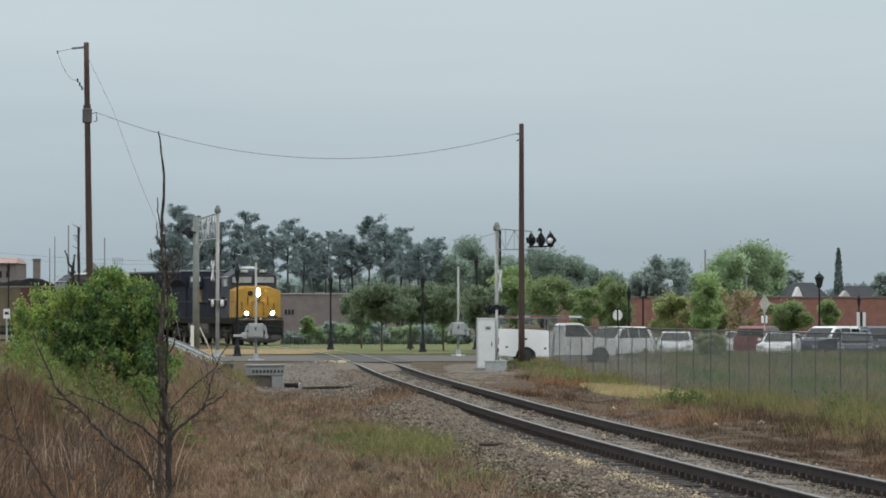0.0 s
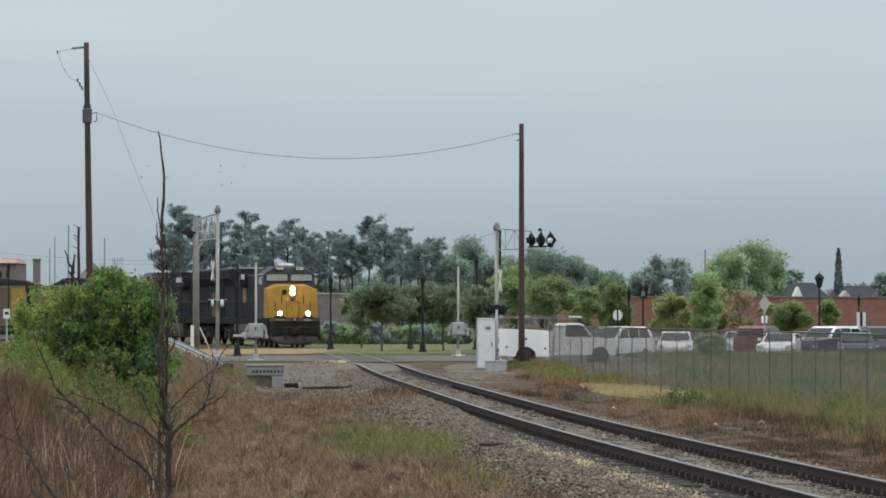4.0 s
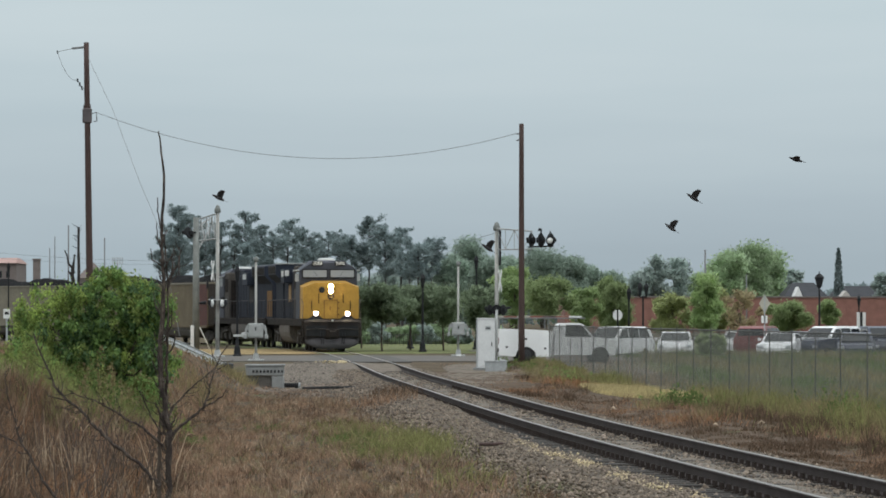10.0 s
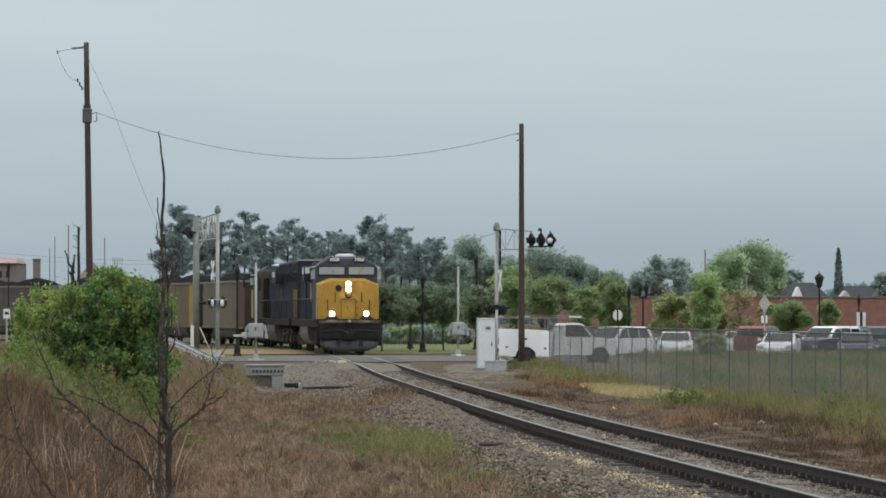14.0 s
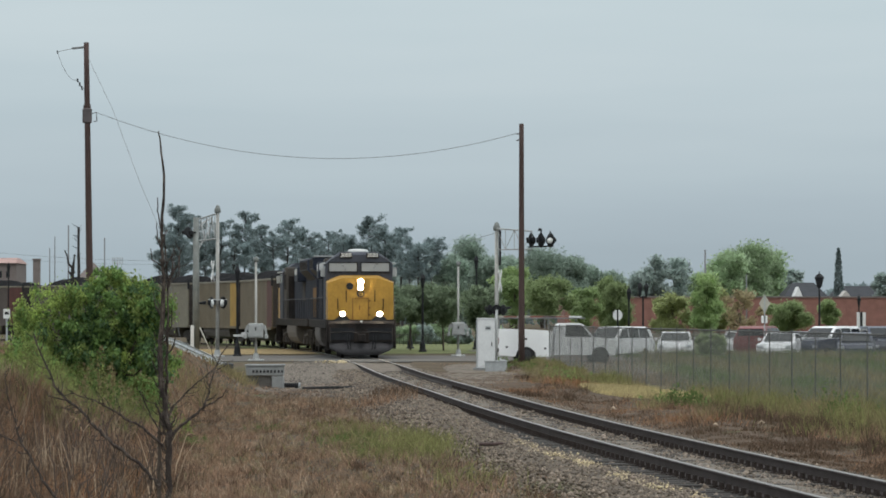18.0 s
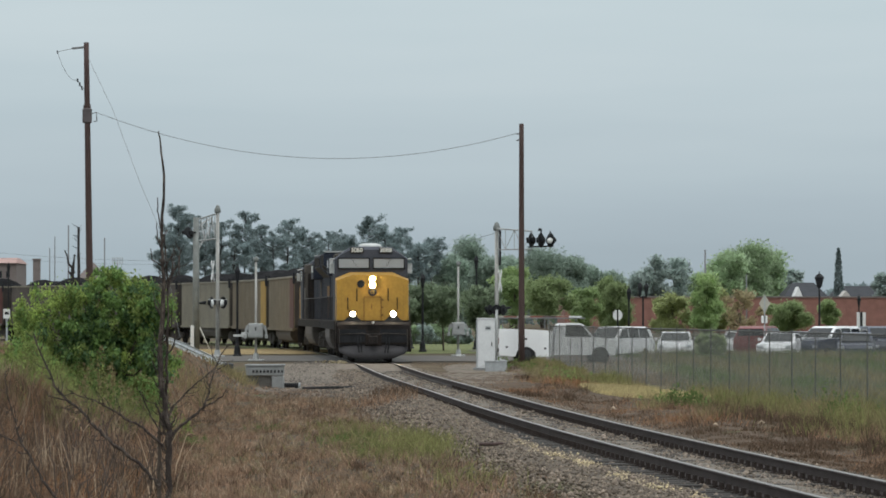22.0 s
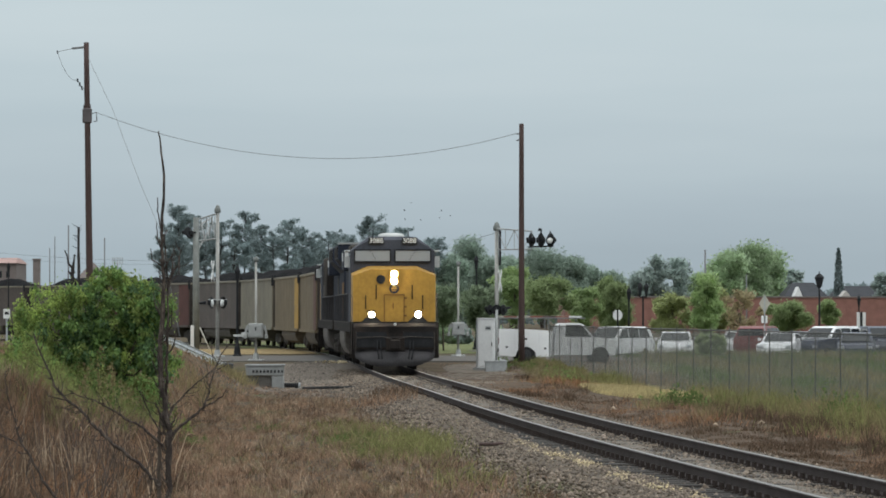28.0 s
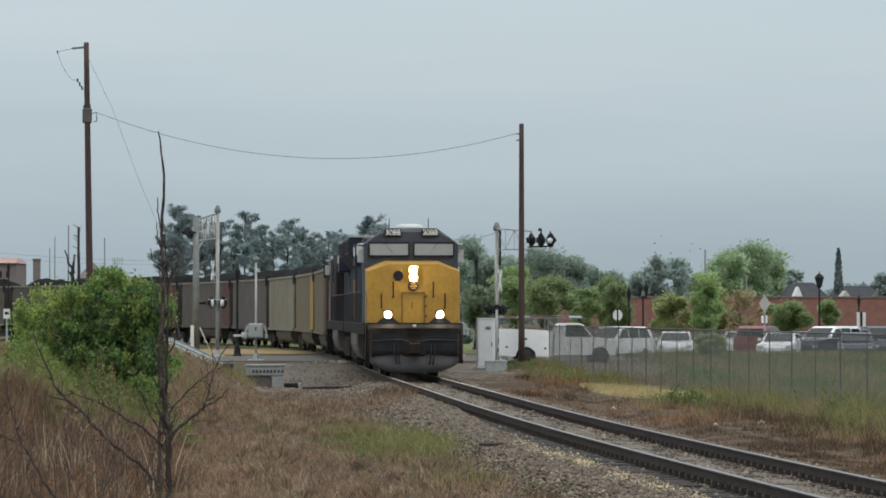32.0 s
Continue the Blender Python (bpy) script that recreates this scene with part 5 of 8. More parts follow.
def build_service_truck():
    """White pickup with a utility body and a ladder rack."""
    x, y = 3.25, 147.7
    T = thing("service_truck", pose(x, y, gz(x, y) + 0.02, 0, 0, 4), "white pickup truck with a utility body and ladder rack", "truck")
    T.scale = (0.92, 0.92, 0.90)
    # front towards +x; the rear axle at x = 0
    bm = bmesh.new()
    ow = 0.98
    prism(bm, [(-1.18, 1.51), (-1.18, 0.34), (-0.45, 0.28), (-0.40, 0.50), (-0.2, 0.68), (0.2, 0.68), (0.40, 0.50), (0.45, 0.28), (1.16, 0.28), (1.16, 1.42), (0.2, 1.48)], -ow, ow)
    body = part("utility_body", bm, "white_car", T, "white utility body with side lockers")
    for x0, x1, z0, z1 in ((-1.12, -0.55, 0.44, 1.40), (-0.50, 0.50, 0.80, 1.38), (0.58, 1.10, 0.38, 1.34)):
        d = boxpart("locker_door", "white_car", body, x0, x1, -ow - 0.015, -ow, z0, z1, 0.006)
        boxpart("latch", "black", d, (x0 + x1) / 2 - 0.05, (x0 + x1) / 2 + 0.05, -ow - 0.03, -ow - 0.015, z0 + 0.22, z0 + 0.30)
    bm = bmesh.new()
    prism(bm, [(1.22, 0.34), (3.90, 0.34), (3.98, 0.65), (3.92, 1.05), (2.95, 1.15), (2.52, 1.70), (2.35, 1.76), (1.60, 1.76), (1.44, 1.68), (1.30, 1.15)], -0.92, 0.92)
    cab = part("cab", bm, "white_car", T)
    for s in (-1, 1):
        bm = bmesh.new()
        prism(bm, [(1.72, 1.16), (2.84, 1.15), (2.50, 1.62), (2.34, 1.68), (1.76, 1.68)], s * 0.92, s * 0.935)
        part("side_window", bm, "car_glass", cab)
    bm = bmesh.new()
    loft(bm, [[(2.96, -0.8, 1.20), (2.96, 0.8, 1.20), (2.50, 0.7, 1.72), (2.50, -0.7, 1.72)], [(2.98, -0.8, 1.21), (2.98, 0.8, 1.21), (2.52, 0.7, 1.73), (2.52, -0.7, 1.73)]])
    part("windshield", bm, "car_glass", cab)
    for xx, r in ((0.0, 0.45), (3.25, 0.44)):
        for s in (-1, 1):
            tubepart("wheel_arch", "black", T, (xx, s * 0.66, 0.30), (xx, s * 0.987, 0.30), r - 0.05, r - 0.05, 22, "black wheel arch")
    boxpart("front_bumper", "silver", T, 3.92, 4.06, -0.9, 0.9, 0.42, 0.66, 0.03)
    boxpart("rear_bumper", "black", T, -1.34, -1.18, -0.95, 0.95, 0.48, 0.66, 0.02)
    boxpart("chassis", "black", T, -1.15, 3.85, -0.6, 0.6, 0.36, 0.60)
    boxpart("tail_lamp", "red_car", T, -1.20, -1.17, -0.96, -0.80, 0.85, 1.10)
    for xx in (0.0, 3.25):
        for s in (-1, 1):
            wheel(T, xx, s * 0.76, 0.365, 0.24)
    bm = bmesh.new()
    for xx in (-1.0, -0.15, 1.0):
        for s in (-1, 1):
            tube(bm, (xx, s * 0.85, 1.48), (xx, s * 0.85, 1.98), 0.028, 0.028, 6)
        tube(bm, (xx, -0.85, 1.98), (xx, 0.85, 1.98), 0.028, 0.028, 6)
    for s in (-1, 1):
        tube(bm, (-1.1, s * 0.85, 1.98), (2.6, s * 0.85, 1.98), 0.028, 0.028, 6)
    tube(bm, (2.2, -0.85, 1.82), (2.2, -0.85, 1.98), 0.028, 0.028, 6)
    part("ladder_rack", bm, "wire", T, "grey pipe ladder rack")
    # striped gate arm carried on the rack
    A = thing("spare_gate_arm", pose(x, y, gz(x, y) + 0.02, 0, 0, 4), "red and white striped gate arm lying on the rack", "gate arm")
    A.scale = (0.92, 0.92, 0.90)
    for i, mat in enumerate(("orange", "sign_tan", "orange", "pole", "orange", "sign_white")):
        boxpart("stripe", mat, A, -0.95 + i * 0.57, -0.95 + (i + 1) * 0.57, -0.80, -0.74, 2.012, 2.08)
    bm = bmesh.new()
    for s in (-0.45, 0.45):
        box(bm, -1.05, 1.9, s - 0.03, s + 0.03, 2.012, 2.09)
    for i in range(9):
        box(bm, -0.95 + i * 0.34, -0.91 + i * 0.34, -0.42, 0.42, 2.03, 2.07)
    ob = part("ladder", bm, "sign_tan")
    ob.matrix_world = pose(x, y, gz(x, y) + 0.02, 0, 0, 4) @ Matrix.Diagonal((0.92, 0.92, 0.90, 1))
    tagged(ob, "pale fibreglass ladder lying on the rack", "ladder")


def build_car(x, y, turn, paint, style, label, roof=""):
    C = thing("parked_car", pose(x, y, gz(x, y) + 0.035, 0, 0, turn), label, "car", "parked cars")
    if style == "suv":
        low = [(-2.3, 0.42), (2.25, 0.42), (2.34, 0.72), (2.2, 1.02), (1.15, 1.12), (-2.32, 1.12), (-2.38, 0.8)]
        top = [(-2.28, 1.12), (1.15, 1.12), (0.45, 1.66), (0.15, 1.74), (-1.75, 1.74), (-2.12, 1.62)]
        win = [[(-1.95, 1.18), (-1.05, 1.18), (-1.05, 1.62), (-1.78, 1.62)], [(-0.98, 1.18), (-0.08, 1.18), (-0.08, 1.64), (-0.98, 1.64)], [(0.0, 1.18), (0.95, 1.18), (0.40, 1.60), (0.0, 1.64)]]
        wx = (-1.4, 1.42)
    else:
        low = [(-2.25, 0.38), (2.2, 0.38), (2.3, 0.62), (2.15, 0.86), (1.1, 0.96), (-1.6, 1.0), (-2.25, 0.95), (-2.33, 0.7)]
        top = [(-1.75, 0.98), (1.1, 0.96), (0.35, 1.40), (0.0, 1.46), (-0.8, 1.46), (-1.2, 1.38)]
        win = [[(-1.35, 1.03), (-0.55, 1.02), (-0.55, 1.38), (-0.98, 1.37)], [(-0.48, 1.02), (0.85, 1.0), (0.28, 1.36), (-0.48, 1.39)]]
        wx = (-1.35, 1.36)
    bm = bmesh.new()
    prism(bm, low, -0.9, 0.9)
    bmesh.ops.bevel(bm, geom=list(bm.edges), offset=0.05, segments=2, affect="EDGES")
    part("body", bm, paint, C)
    bm = bmesh.new()
    n = len(top)
    zt = max(p[1] for p in top)
    zb = min(p[1] for p in top)
    def inset(pz):
        return 0.86 - 0.16 * (pz - zb) / (zt - zb)
    a = [bm.verts.new((px, -inset(pz), pz)) for px, pz in top]
    b = [bm.verts.new((px, inset(pz), pz)) for px, pz in top]
    bm.faces.new(a)
    bm.faces.new(b[::-1])
    for i in range(n):
        j = (i + 1) % n
        bm.faces.new((a[j], a[i], b[i], b[j]))
    bmesh.ops.bevel(bm, geom=[e for e in bm.edges], offset=0.03, segments=1, affect="EDGES")
    cabin = part("cabin", bm, roof or paint, C)
    for s in (-1, 1):
        for w in win:
            bm = bmesh.new()
            loft(bm, [[(px, s * (inset(pz) + 0.004), pz) for px, pz in w], [(px, s * (inset(pz) + 0.016), pz) for px, pz in w]])
            part("side_window", bm, "car_glass", cabin)
    f0, f1 = top[1], top[2]
    bm = bmesh.new()
    q = [(f0[0] - 0.06, 0.72, f0[1] + 0.05), (f1[0] + 0.04, 0.64, f1[1] - 0.03)]
    loft(bm, [[(q[0][0] + o, -q[0][1], q[0][2] + o), (q[0][0] + o, q[0][1], q[0][2] + o), (q[1][0] + o, q[1][1], q[1][2] + o), (q[1][0] + o, -q[1][1], q[1][2] + o)] for o in (0.01, 0.03)])
    part("windshield", bm, "car_glass", cabin)
    r0, r1 = top[0], top[-1]
    bm = bmesh.new()
    loft(bm, [[(r0[0] + 0.04 - o, -0.70, r0[1] + 0.12 + o), (r0[0] + 0.04 - o, 0.70, r0[1] + 0.12 + o), (r1[0] - 0.02 - o, 0.62, r1[1] - 0.05 + o), (r1[0] - 0.02 - o, -0.62, r1[1] - 0.05 + o)] for o in (0.01, 0.04)])
    part("rear_window", bm, "car_glass", cabin)
    xf = max(p[0] for p in low)
    xr = min(p[0] for p in low)
    for s in (-1, 1):
        boxpart("headlamp", "silver", C, xf - 0.12, xf + 0.005, s * 0.55, s * 0.84, 0.66, 0.80, 0.02)
        boxpart("tail_lamp", "red_car", C, xr - 0.005, xr + 0.10, s * 0.62, s * 0.86, 0.78, 0.98, 0.02)
        boxpart("door_mirror", paint, C, 0.70, 0.88, s * 0.90, s * 1.06, 1.02, 1.16, 0.02)
        for xx in wx:
            wheel(C, xx, s * 0.68, 0.34, 0.23)
    return C


def build_cars():
    rows = ((8.50, 182.0, 234, "white_car", "suv", "white SUV with dark windows parked aslant behind the fence"),
            (11.916, 188.0, 265, "white_car", "sedan", "white sedan parked nose to the fence"),
            (16.246, 200.0, 80, "white_car", "sedan", "white sedan parked in the car park"),
            (16.50, 190.0, 70, "red_car", "suv", "dark red SUV parked in the car park"),
            (16.956, 184.0, 255, "white_car", "sedan", "white sedan parked beside the red SUV"),
            (18.708, 190.0, 268, "blue_car", "sedan", "dark grey sedan parked nose out in the car park"),
            (19.458, 186.0, 232, "blue_car", "suv", "dark SUV with a white roof parked in the car park", "white_car"),
            (20.496, 182.0, 262, "blue_car", "sedan", "dark blue sedan parked in the car park"),
            (22.148, 186.0, 275, "blue_car", "suv", "dark blue SUV parked in the car park"))
    for r in rows:
        build_car(*r)


# ---- chain link fence ----
def build_fence():
    a, b = Vector((4.223, 146.0, 0)), Vector((10.799, 82.0, 0))
    F = thing("chain_link_fence", Matrix.Identity(4), "grey galvanised chain link fence with a top rail", "fence")
    run = (b - a).length
    u = (b - a) / run

    def top(s):
        return 1.45 + (1.464 - 1.45) * s / run

    n = int(run / 3.05)
    for i in range(n + 1):
        p = a + u * (run * i / n)
        z = gz(p.x, p.y)
        zt = top(run * i / n)
        bm = bmesh.new()
        chain(bm, [(p.x, p.y, z - 0.1), (p.x, p.y, zt), (p.x, p.y, zt + 0.03), (p.x, p.y, zt + 0.08)], (0.017, 0.017, 0.023, 0.007), 8)
        part("post", bm, "fence_post", F)
    bm = bmesh.new()
    line(bm, [(a.x, a.y, top(0)), (b.x, b.y, top(run))], 0.022, 6)
    part("top_rail", bm, "fence_post", F)
    # woven wire, two families of slanting strands
    pitch, r, H = 0.060, 0.0017, 1.95
    side = Vector((-u.y, u.x, 0)) * r
    V, Q = [], []
    for sgn in (1, -1):
        k = -int(H / pitch) if sgn > 0 else 0
        end = int(run / pitch) + (0 if sgn > 0 else int(H / pitch))
        for j in range(k, end):
            s0 = j * pitch
            s1 = s0 + sgn * H
            lo, hi = sorted(((0 - s0) / (s1 - s0), (run - s0) / (s1 - s0)))
            t0, t1 = max(0.0, lo), min(1.0, hi)
            if t1 - t0 < 0.02:
                continue
            i0 = len(V)
            w = Vector((0, 0, r)) - u * (sgn * r)
            for t in (t0, t1):
                s = s0 + (s1 - s0) * t
                p = a + u * s
                zb = gz(p.x, p.y)
                z = zb + (top(s) - zb) * t
                for o in (side, w, -side, -w):
                    V.append((p.x + o.x, p.y + o.y, z + o.z))
            for m in range(4):
                m2 = (m + 1) % 4
                Q.append((i0 + m, i0 + m2, i0 + 4 + m2, i0 + 4 + m))
    tagged(raw("wire_mesh", V, Q, "mesh_wire", F), "woven galvanised wire mesh", kind="stuff")


def build_low_fence():
    """Black picket fence on the lawn beyond the street."""
    F = thing("picket_fence", Matrix.Identity(4), "low dark metal picket fence on the lawn", "fence")
    x0, x1, y = -9.7, 0.546, 222.0
    n = 42
    for i in range(n + 1):
        x = x0 + (x1 - x0) * i / n
        boxpart("picket", "picket", F, x - 0.014, x + 0.014, y - 0.02, y + 0.02, gz(x, y) - 0.05, 0.72)
    for z in (0.18, 0.60):
        boxpart("bar", "picket", F, x0, x1, y - 0.012, y + 0.012, z, z + 0.03)


# ---- street furniture ----
def lamp_post(x, y, top, twin=False, k=0.62):
    b = gz(x, y) + 0.02
    h = top - b
    P = thing("street_lamp", pose(x, y, b), "black cast iron street lamp with a lantern head", "street lamp", "decorative street lamps")
    bm = bmesh.new()
    sec = []
    for r, z in ((0.21, -0.1), (0.21, 0.08), (0.16, 0.12), (0.13, 0.42), (0.09, 0.52), (0.058, 0.75), (0.045, h - 0.75)):
        sec.append([(r * math.cos(i * math.pi / 5), r * math.sin(i * math.pi / 5), z) for i in range(10)])
    loft(bm, sec)
    part("post", bm, "black", P)
    heads = (-0.18, 0.18) if twin else (0.0,)
    if twin:
        tubepart("crossarm", "black", P, (-0.20, 0, h - 0.82), (0.20, 0, h - 0.82), 0.03)
    for o in heads:
        bm = bmesh.new()
        loft(bm, [[(o + k * r * math.cos(i * math.pi / 4), k * r * math.sin(i * math.pi / 4), h + z) for i in range(8)] for r, z in ((0.06, -0.80), (0.12, -0.70), (0.20, -0.28), (0.23, -0.26), (0.12, -0.10), (0.03, -0.04), (0.02, 0.06))])
        part("lantern", bm, "black", P, "dark lantern head")
    return P


def road_sign(x, y, z0, z1, shape, w, mat, label):
    b = gz(x, y)
    S = thing("road_sign", pose(x, y, b), label, "road sign", "road signs")
    zc, hh = (z0 + z1) / 2 - b, (z1 - z0) / 2
    boxpart("post", "galv" if shape != "behind" else "black", S, -0.035, 0.035, 0.0, 0.05, -0.1, z1 - b - 0.02)
    bm = bmesh.new()
    if shape == "round":
        prism(bm, [(w * math.cos(math.pi / 8 + i * math.pi / 4), zc + hh * math.sin(math.pi / 8 + i * math.pi / 4)) for i in range(8)], -0.02, -0.005)
    elif shape == "diamond":
        prism(bm, [(-w, zc), (0, zc - hh), (w, zc), (0, zc + hh)], -0.02, -0.005)
    else:
        prism(bm, [(-w, zc - hh), (w, zc - hh), (w, zc + hh), (-w, zc + hh)], -0.02, -0.005)
    part("panel", bm, mat, S)
    return S, b


def build_street_furniture():
    for row in ((-9.408, 168.0, 4.132, False, 0.62), (-6.062, 198.0, 4.026, False, 0.62), (-1.036, 187.0, 3.971, False, 0.62), (-1.82, 204.0, 3.491, False, 0.62), (1.815, 200.0, 5.092, False, 0.62), (10.123, 200.0, 3.369, False, 0.62), (11.165, 205.0, 3.656, True, 0.62), (19.468, 190.0, 4.032, False, 1.15), (27.175, 240.0, 3.126, False, 0.62), (-30.168, 255.0, 5.433, False, 0.62)):
        lamp_post(*row)
    S, b = road_sign(9.508, 200.0, 1.523, 2.138, "round", 0.277, "sign_white", "white octagonal sign back on a steel post")
    boxpart("upright", "black", S, -0.04, 0.04, -0.04, -0.022, 0.3, 2.169 - b)
    S, b = road_sign(16.195, 185.0, 1.957, 2.897, "diamond", 0.285, "sign_tan", "tan diamond sign back with a small plate under it")
    boxpart("upright", "galv", S, -0.035, 0.035, -0.045, -0.022, 0.0, 2.811 - b)
    boxpart("plate", "sign_white", S, -0.171, 0.142, -0.045, -0.025, 1.445 - b, 1.815 - b)
    S, b = road_sign(23.908, 210.0, 1.144, 1.984, "square", 0.258, "sign_white", "white rectangular sign back on a dark post")
    boxpart("upright", "black", S, -0.07, 0.07, -0.06, -0.022, 0.0, 2.016 - b)


def build_left_margin():
    x = -17.815
    S, b = road_sign(x, 150.0, 1.735, 2.127, "square", 0.138, "sign_white", "small white sign on a dark post")
    boxpart("text_bar", "black", S, -0.08, 0.08, -0.026, -0.02, 1.896 - b, 2.012 - b)
    g = np.random.default_rng(15)
    x = -14.555
    T = thing("bare_tree", pose(x, 146.0, gz(x, 146.0)), "small dark leafless tree beside the wooden pole", "tree")
    bm = bmesh.new()
    b = gz(x, 146.0)
    h = 5.38 - b
    limb(bm, (0, 0, 0), (0.07, 0, h), 0.075, 0.045, g, 6, 0.004)
    limb(bm, (-0.1, 0.1, h * 0.40), (-0.16, 0.1, h * 0.72), 0.10, 0.07, g, 4, 0.02)
    limb(bm, (-0.14, 0.1, h * 0.66), (-0.50, 0.1, h * 0.83), 0.075, 0.02, g, 4, 0.03)
    limb(bm, (-0.14, 0.1, h * 0.62), (-0.36, 0.1, h * 0.68), 0.07, 0.03, g, 3, 0.03)
    limb(bm, (-0.15, 0.1, h * 0.70), (-0.10, 0.1, h * 0.80), 0.06, 0.025, g, 3, 0.03)
    for k in range(9):
        z = h * g.uniform(0.72, 0.99)
        side = -1 if k % 3 else 1
        limb(bm, (0.05, 0, z), (side * g.uniform(0.06, 0.22), g.uniform(-0.2, 0.2), z + g.uniform(0.05, 0.25)), 0.016, 0.006, g, 3, 0.05)
    part("trunk", bm, "dead_wood", T)


def build_trackside():
    # slotted concrete box with a steel cover, and a corrugated drain pipe beside it
    d = 112.0
    x = -5.548
    b = gz(x, d)
    K = thing("cable_vault", pose(x, d, b), "grey concrete trackside box with a slotted cover", "utility box")
    top = 0.406 - b
    boxpart("slab", "concrete", K, -0.482, 0.724, -0.43, 0.6, top - 0.055, top, 0.015)
    bm = bmesh.new()
    box(bm, -0.448, 0.689, -0.40, 0.5, top - 0.34, top - 0.055, 0.02)
    box(bm, -0.414, 0.345, -0.10, 0.45, -0.1, top - 0.36)
    body = part("body", bm, "concrete", K)
    boxpart("leg", "concrete", K, 0.345, 0.689, -0.42, 0.5, -0.1, top - 0.36, 0.015)
    # added dark sheet, standing for the shadow in the recess below the slab
    boxpart("recess_shade", "asphalt", body, -0.431, 0.345, -0.30, -0.285, 0.05, top - 0.345)
    for i in range(9):
        xx = -0.241 + i * 0.109
        boxpart("slot", "black", body, xx, xx + 0.062, -0.412, -0.40, top - 0.25, top - 0.175)
    x = -4.642
    P = thing("drain_pipe", pose(x - 0.02, 113.0, gz(x, 113.0), 0, 0, -9), "short black corrugated drain pipe lying beside the track", "pipe")
    bm = bmesh.new()
    for k in range(8):
        tube(bm, (-0.30 + k * 0.075, 0, 0.12), (-0.245 + k * 0.075, 0, 0.12), 0.125, 0.11, 14)
    part("corrugated_tube", bm, "black", P)
    for k in (-0.31, 0.30):
        bm = bmesh.new()
        loft(bm, [[(k + o, r * math.cos(i * math.pi / 8), 0.12 + r * math.sin(i * math.pi / 8)) for i in range(16)] for o, r in ((0.0, 0.135), (0.035, 0.135), (0.035, 0.105), (0.0, 0.105), (0.0, 0.135))], False)
        part("rim", bm, "galv", P, "pale worn pipe rim")
    P.scale = (0.8, 0.8, 0.8)
    # roadside crash barrier with a dark rounded end
    G = thing("guardrail", Matrix.Identity(4), "pale steel roadside guardrail with a rounded end", "guardrail")
    a, b2 = Vector((-7.17, 122.0, 0.12)), Vector((-13.566, 176.0, 0.768))
    n = 14
    sec = []
    for i in range(n + 1):
        f = i / n
        p = a.lerp(b2, f)
        zc = p.z + 0.03 + 0.06 * math.sin(f * 3.1)
        u = Vector((b2.x - a.x, b2.y - a.y, 0)).normalized()
        nrm = Vector((-u.y, u.x, 0))
        sec.append([tuple(Vector((p.x, p.y, zc)) + nrm * o + Vector((0, 0, z))) for o, z in ((0, 0.16), (-0.08, 0.105), (-0.08, 0.05), (0, 0.0), (-0.08, -0.05), (-0.08, -0.105), (0, -0.16), (0.02, -0.16), (-0.05, -0.08), (0.02, 0.0), (-0.05, 0.08), (0.02, 0.16))])
    bm = bmesh.new()
    loft(bm, sec)
    part("beam", bm, "galv", G)
    for i in (1, 4, 7, 10, 13):
        p = a.lerp(b2, i / n)
        boxpart("post", "pole", G, p.x - 0.02, p.x + 0.14, p.y + 0.02, p.y + 0.18, gz(p.x, p.y) - 0.1, p.z + 0.12)
    bm = bmesh.new()
    tube(bm, (a.x + 0.02, a.y, a.z - 0.25), (a.x + 0.02, a.y, a.z + 0.15), 0.21, 0.21, 14)
    tube(bm, (a.x + 0.02, a.y, a.z + 0.15), (a.x + 0.02, a.y, a.z + 0.20), 0.21, 0.12, 14)
    tube(bm, (a.x + 0.02, a.y, gz(a.x, a.y) - 0.1), (a.x + 0.02, a.y, a.z - 0.25), 0.06, 0.06, 8)
    part("end_terminal", bm, "rim", G, "dark rounded barrier end")
    bm = bmesh.new()
    box(bm, -0.55, 0.35, -0.06, 0.06, 0.0, 0.07, 0.02)
    ob = part("wood_scrap", bm, "pole")
    ob.matrix_world = pose(0.845, 61.0, max(gz(0.845, 61.0), -0.25) + 0.03, 0, 0, 8)
    ob.scale = (0.45, 1, 0.8)
    tagged(ob, "short dark piece of wood on the ballast", "wood")
    x = -3.114
    bm = bmesh.new()
    line(bm, [(-1.1, 0.5, 0.03), (-0.4, 0.2, 0.05), (0.1, 0.0, 0.06), (0.35, -0.1, 0.08)], 0.04, 6)
    box(bm, 0.1, 0.5, -0.2, 0.05, 0.0, 0.10, 0.02)
    ob = part("cable_end", bm, "black")
    ob.matrix_world = pose(x, 110.0, gz(x, 110.0) + 0.01)
    tagged(ob, "black track cable lying on the gravel", "cable")


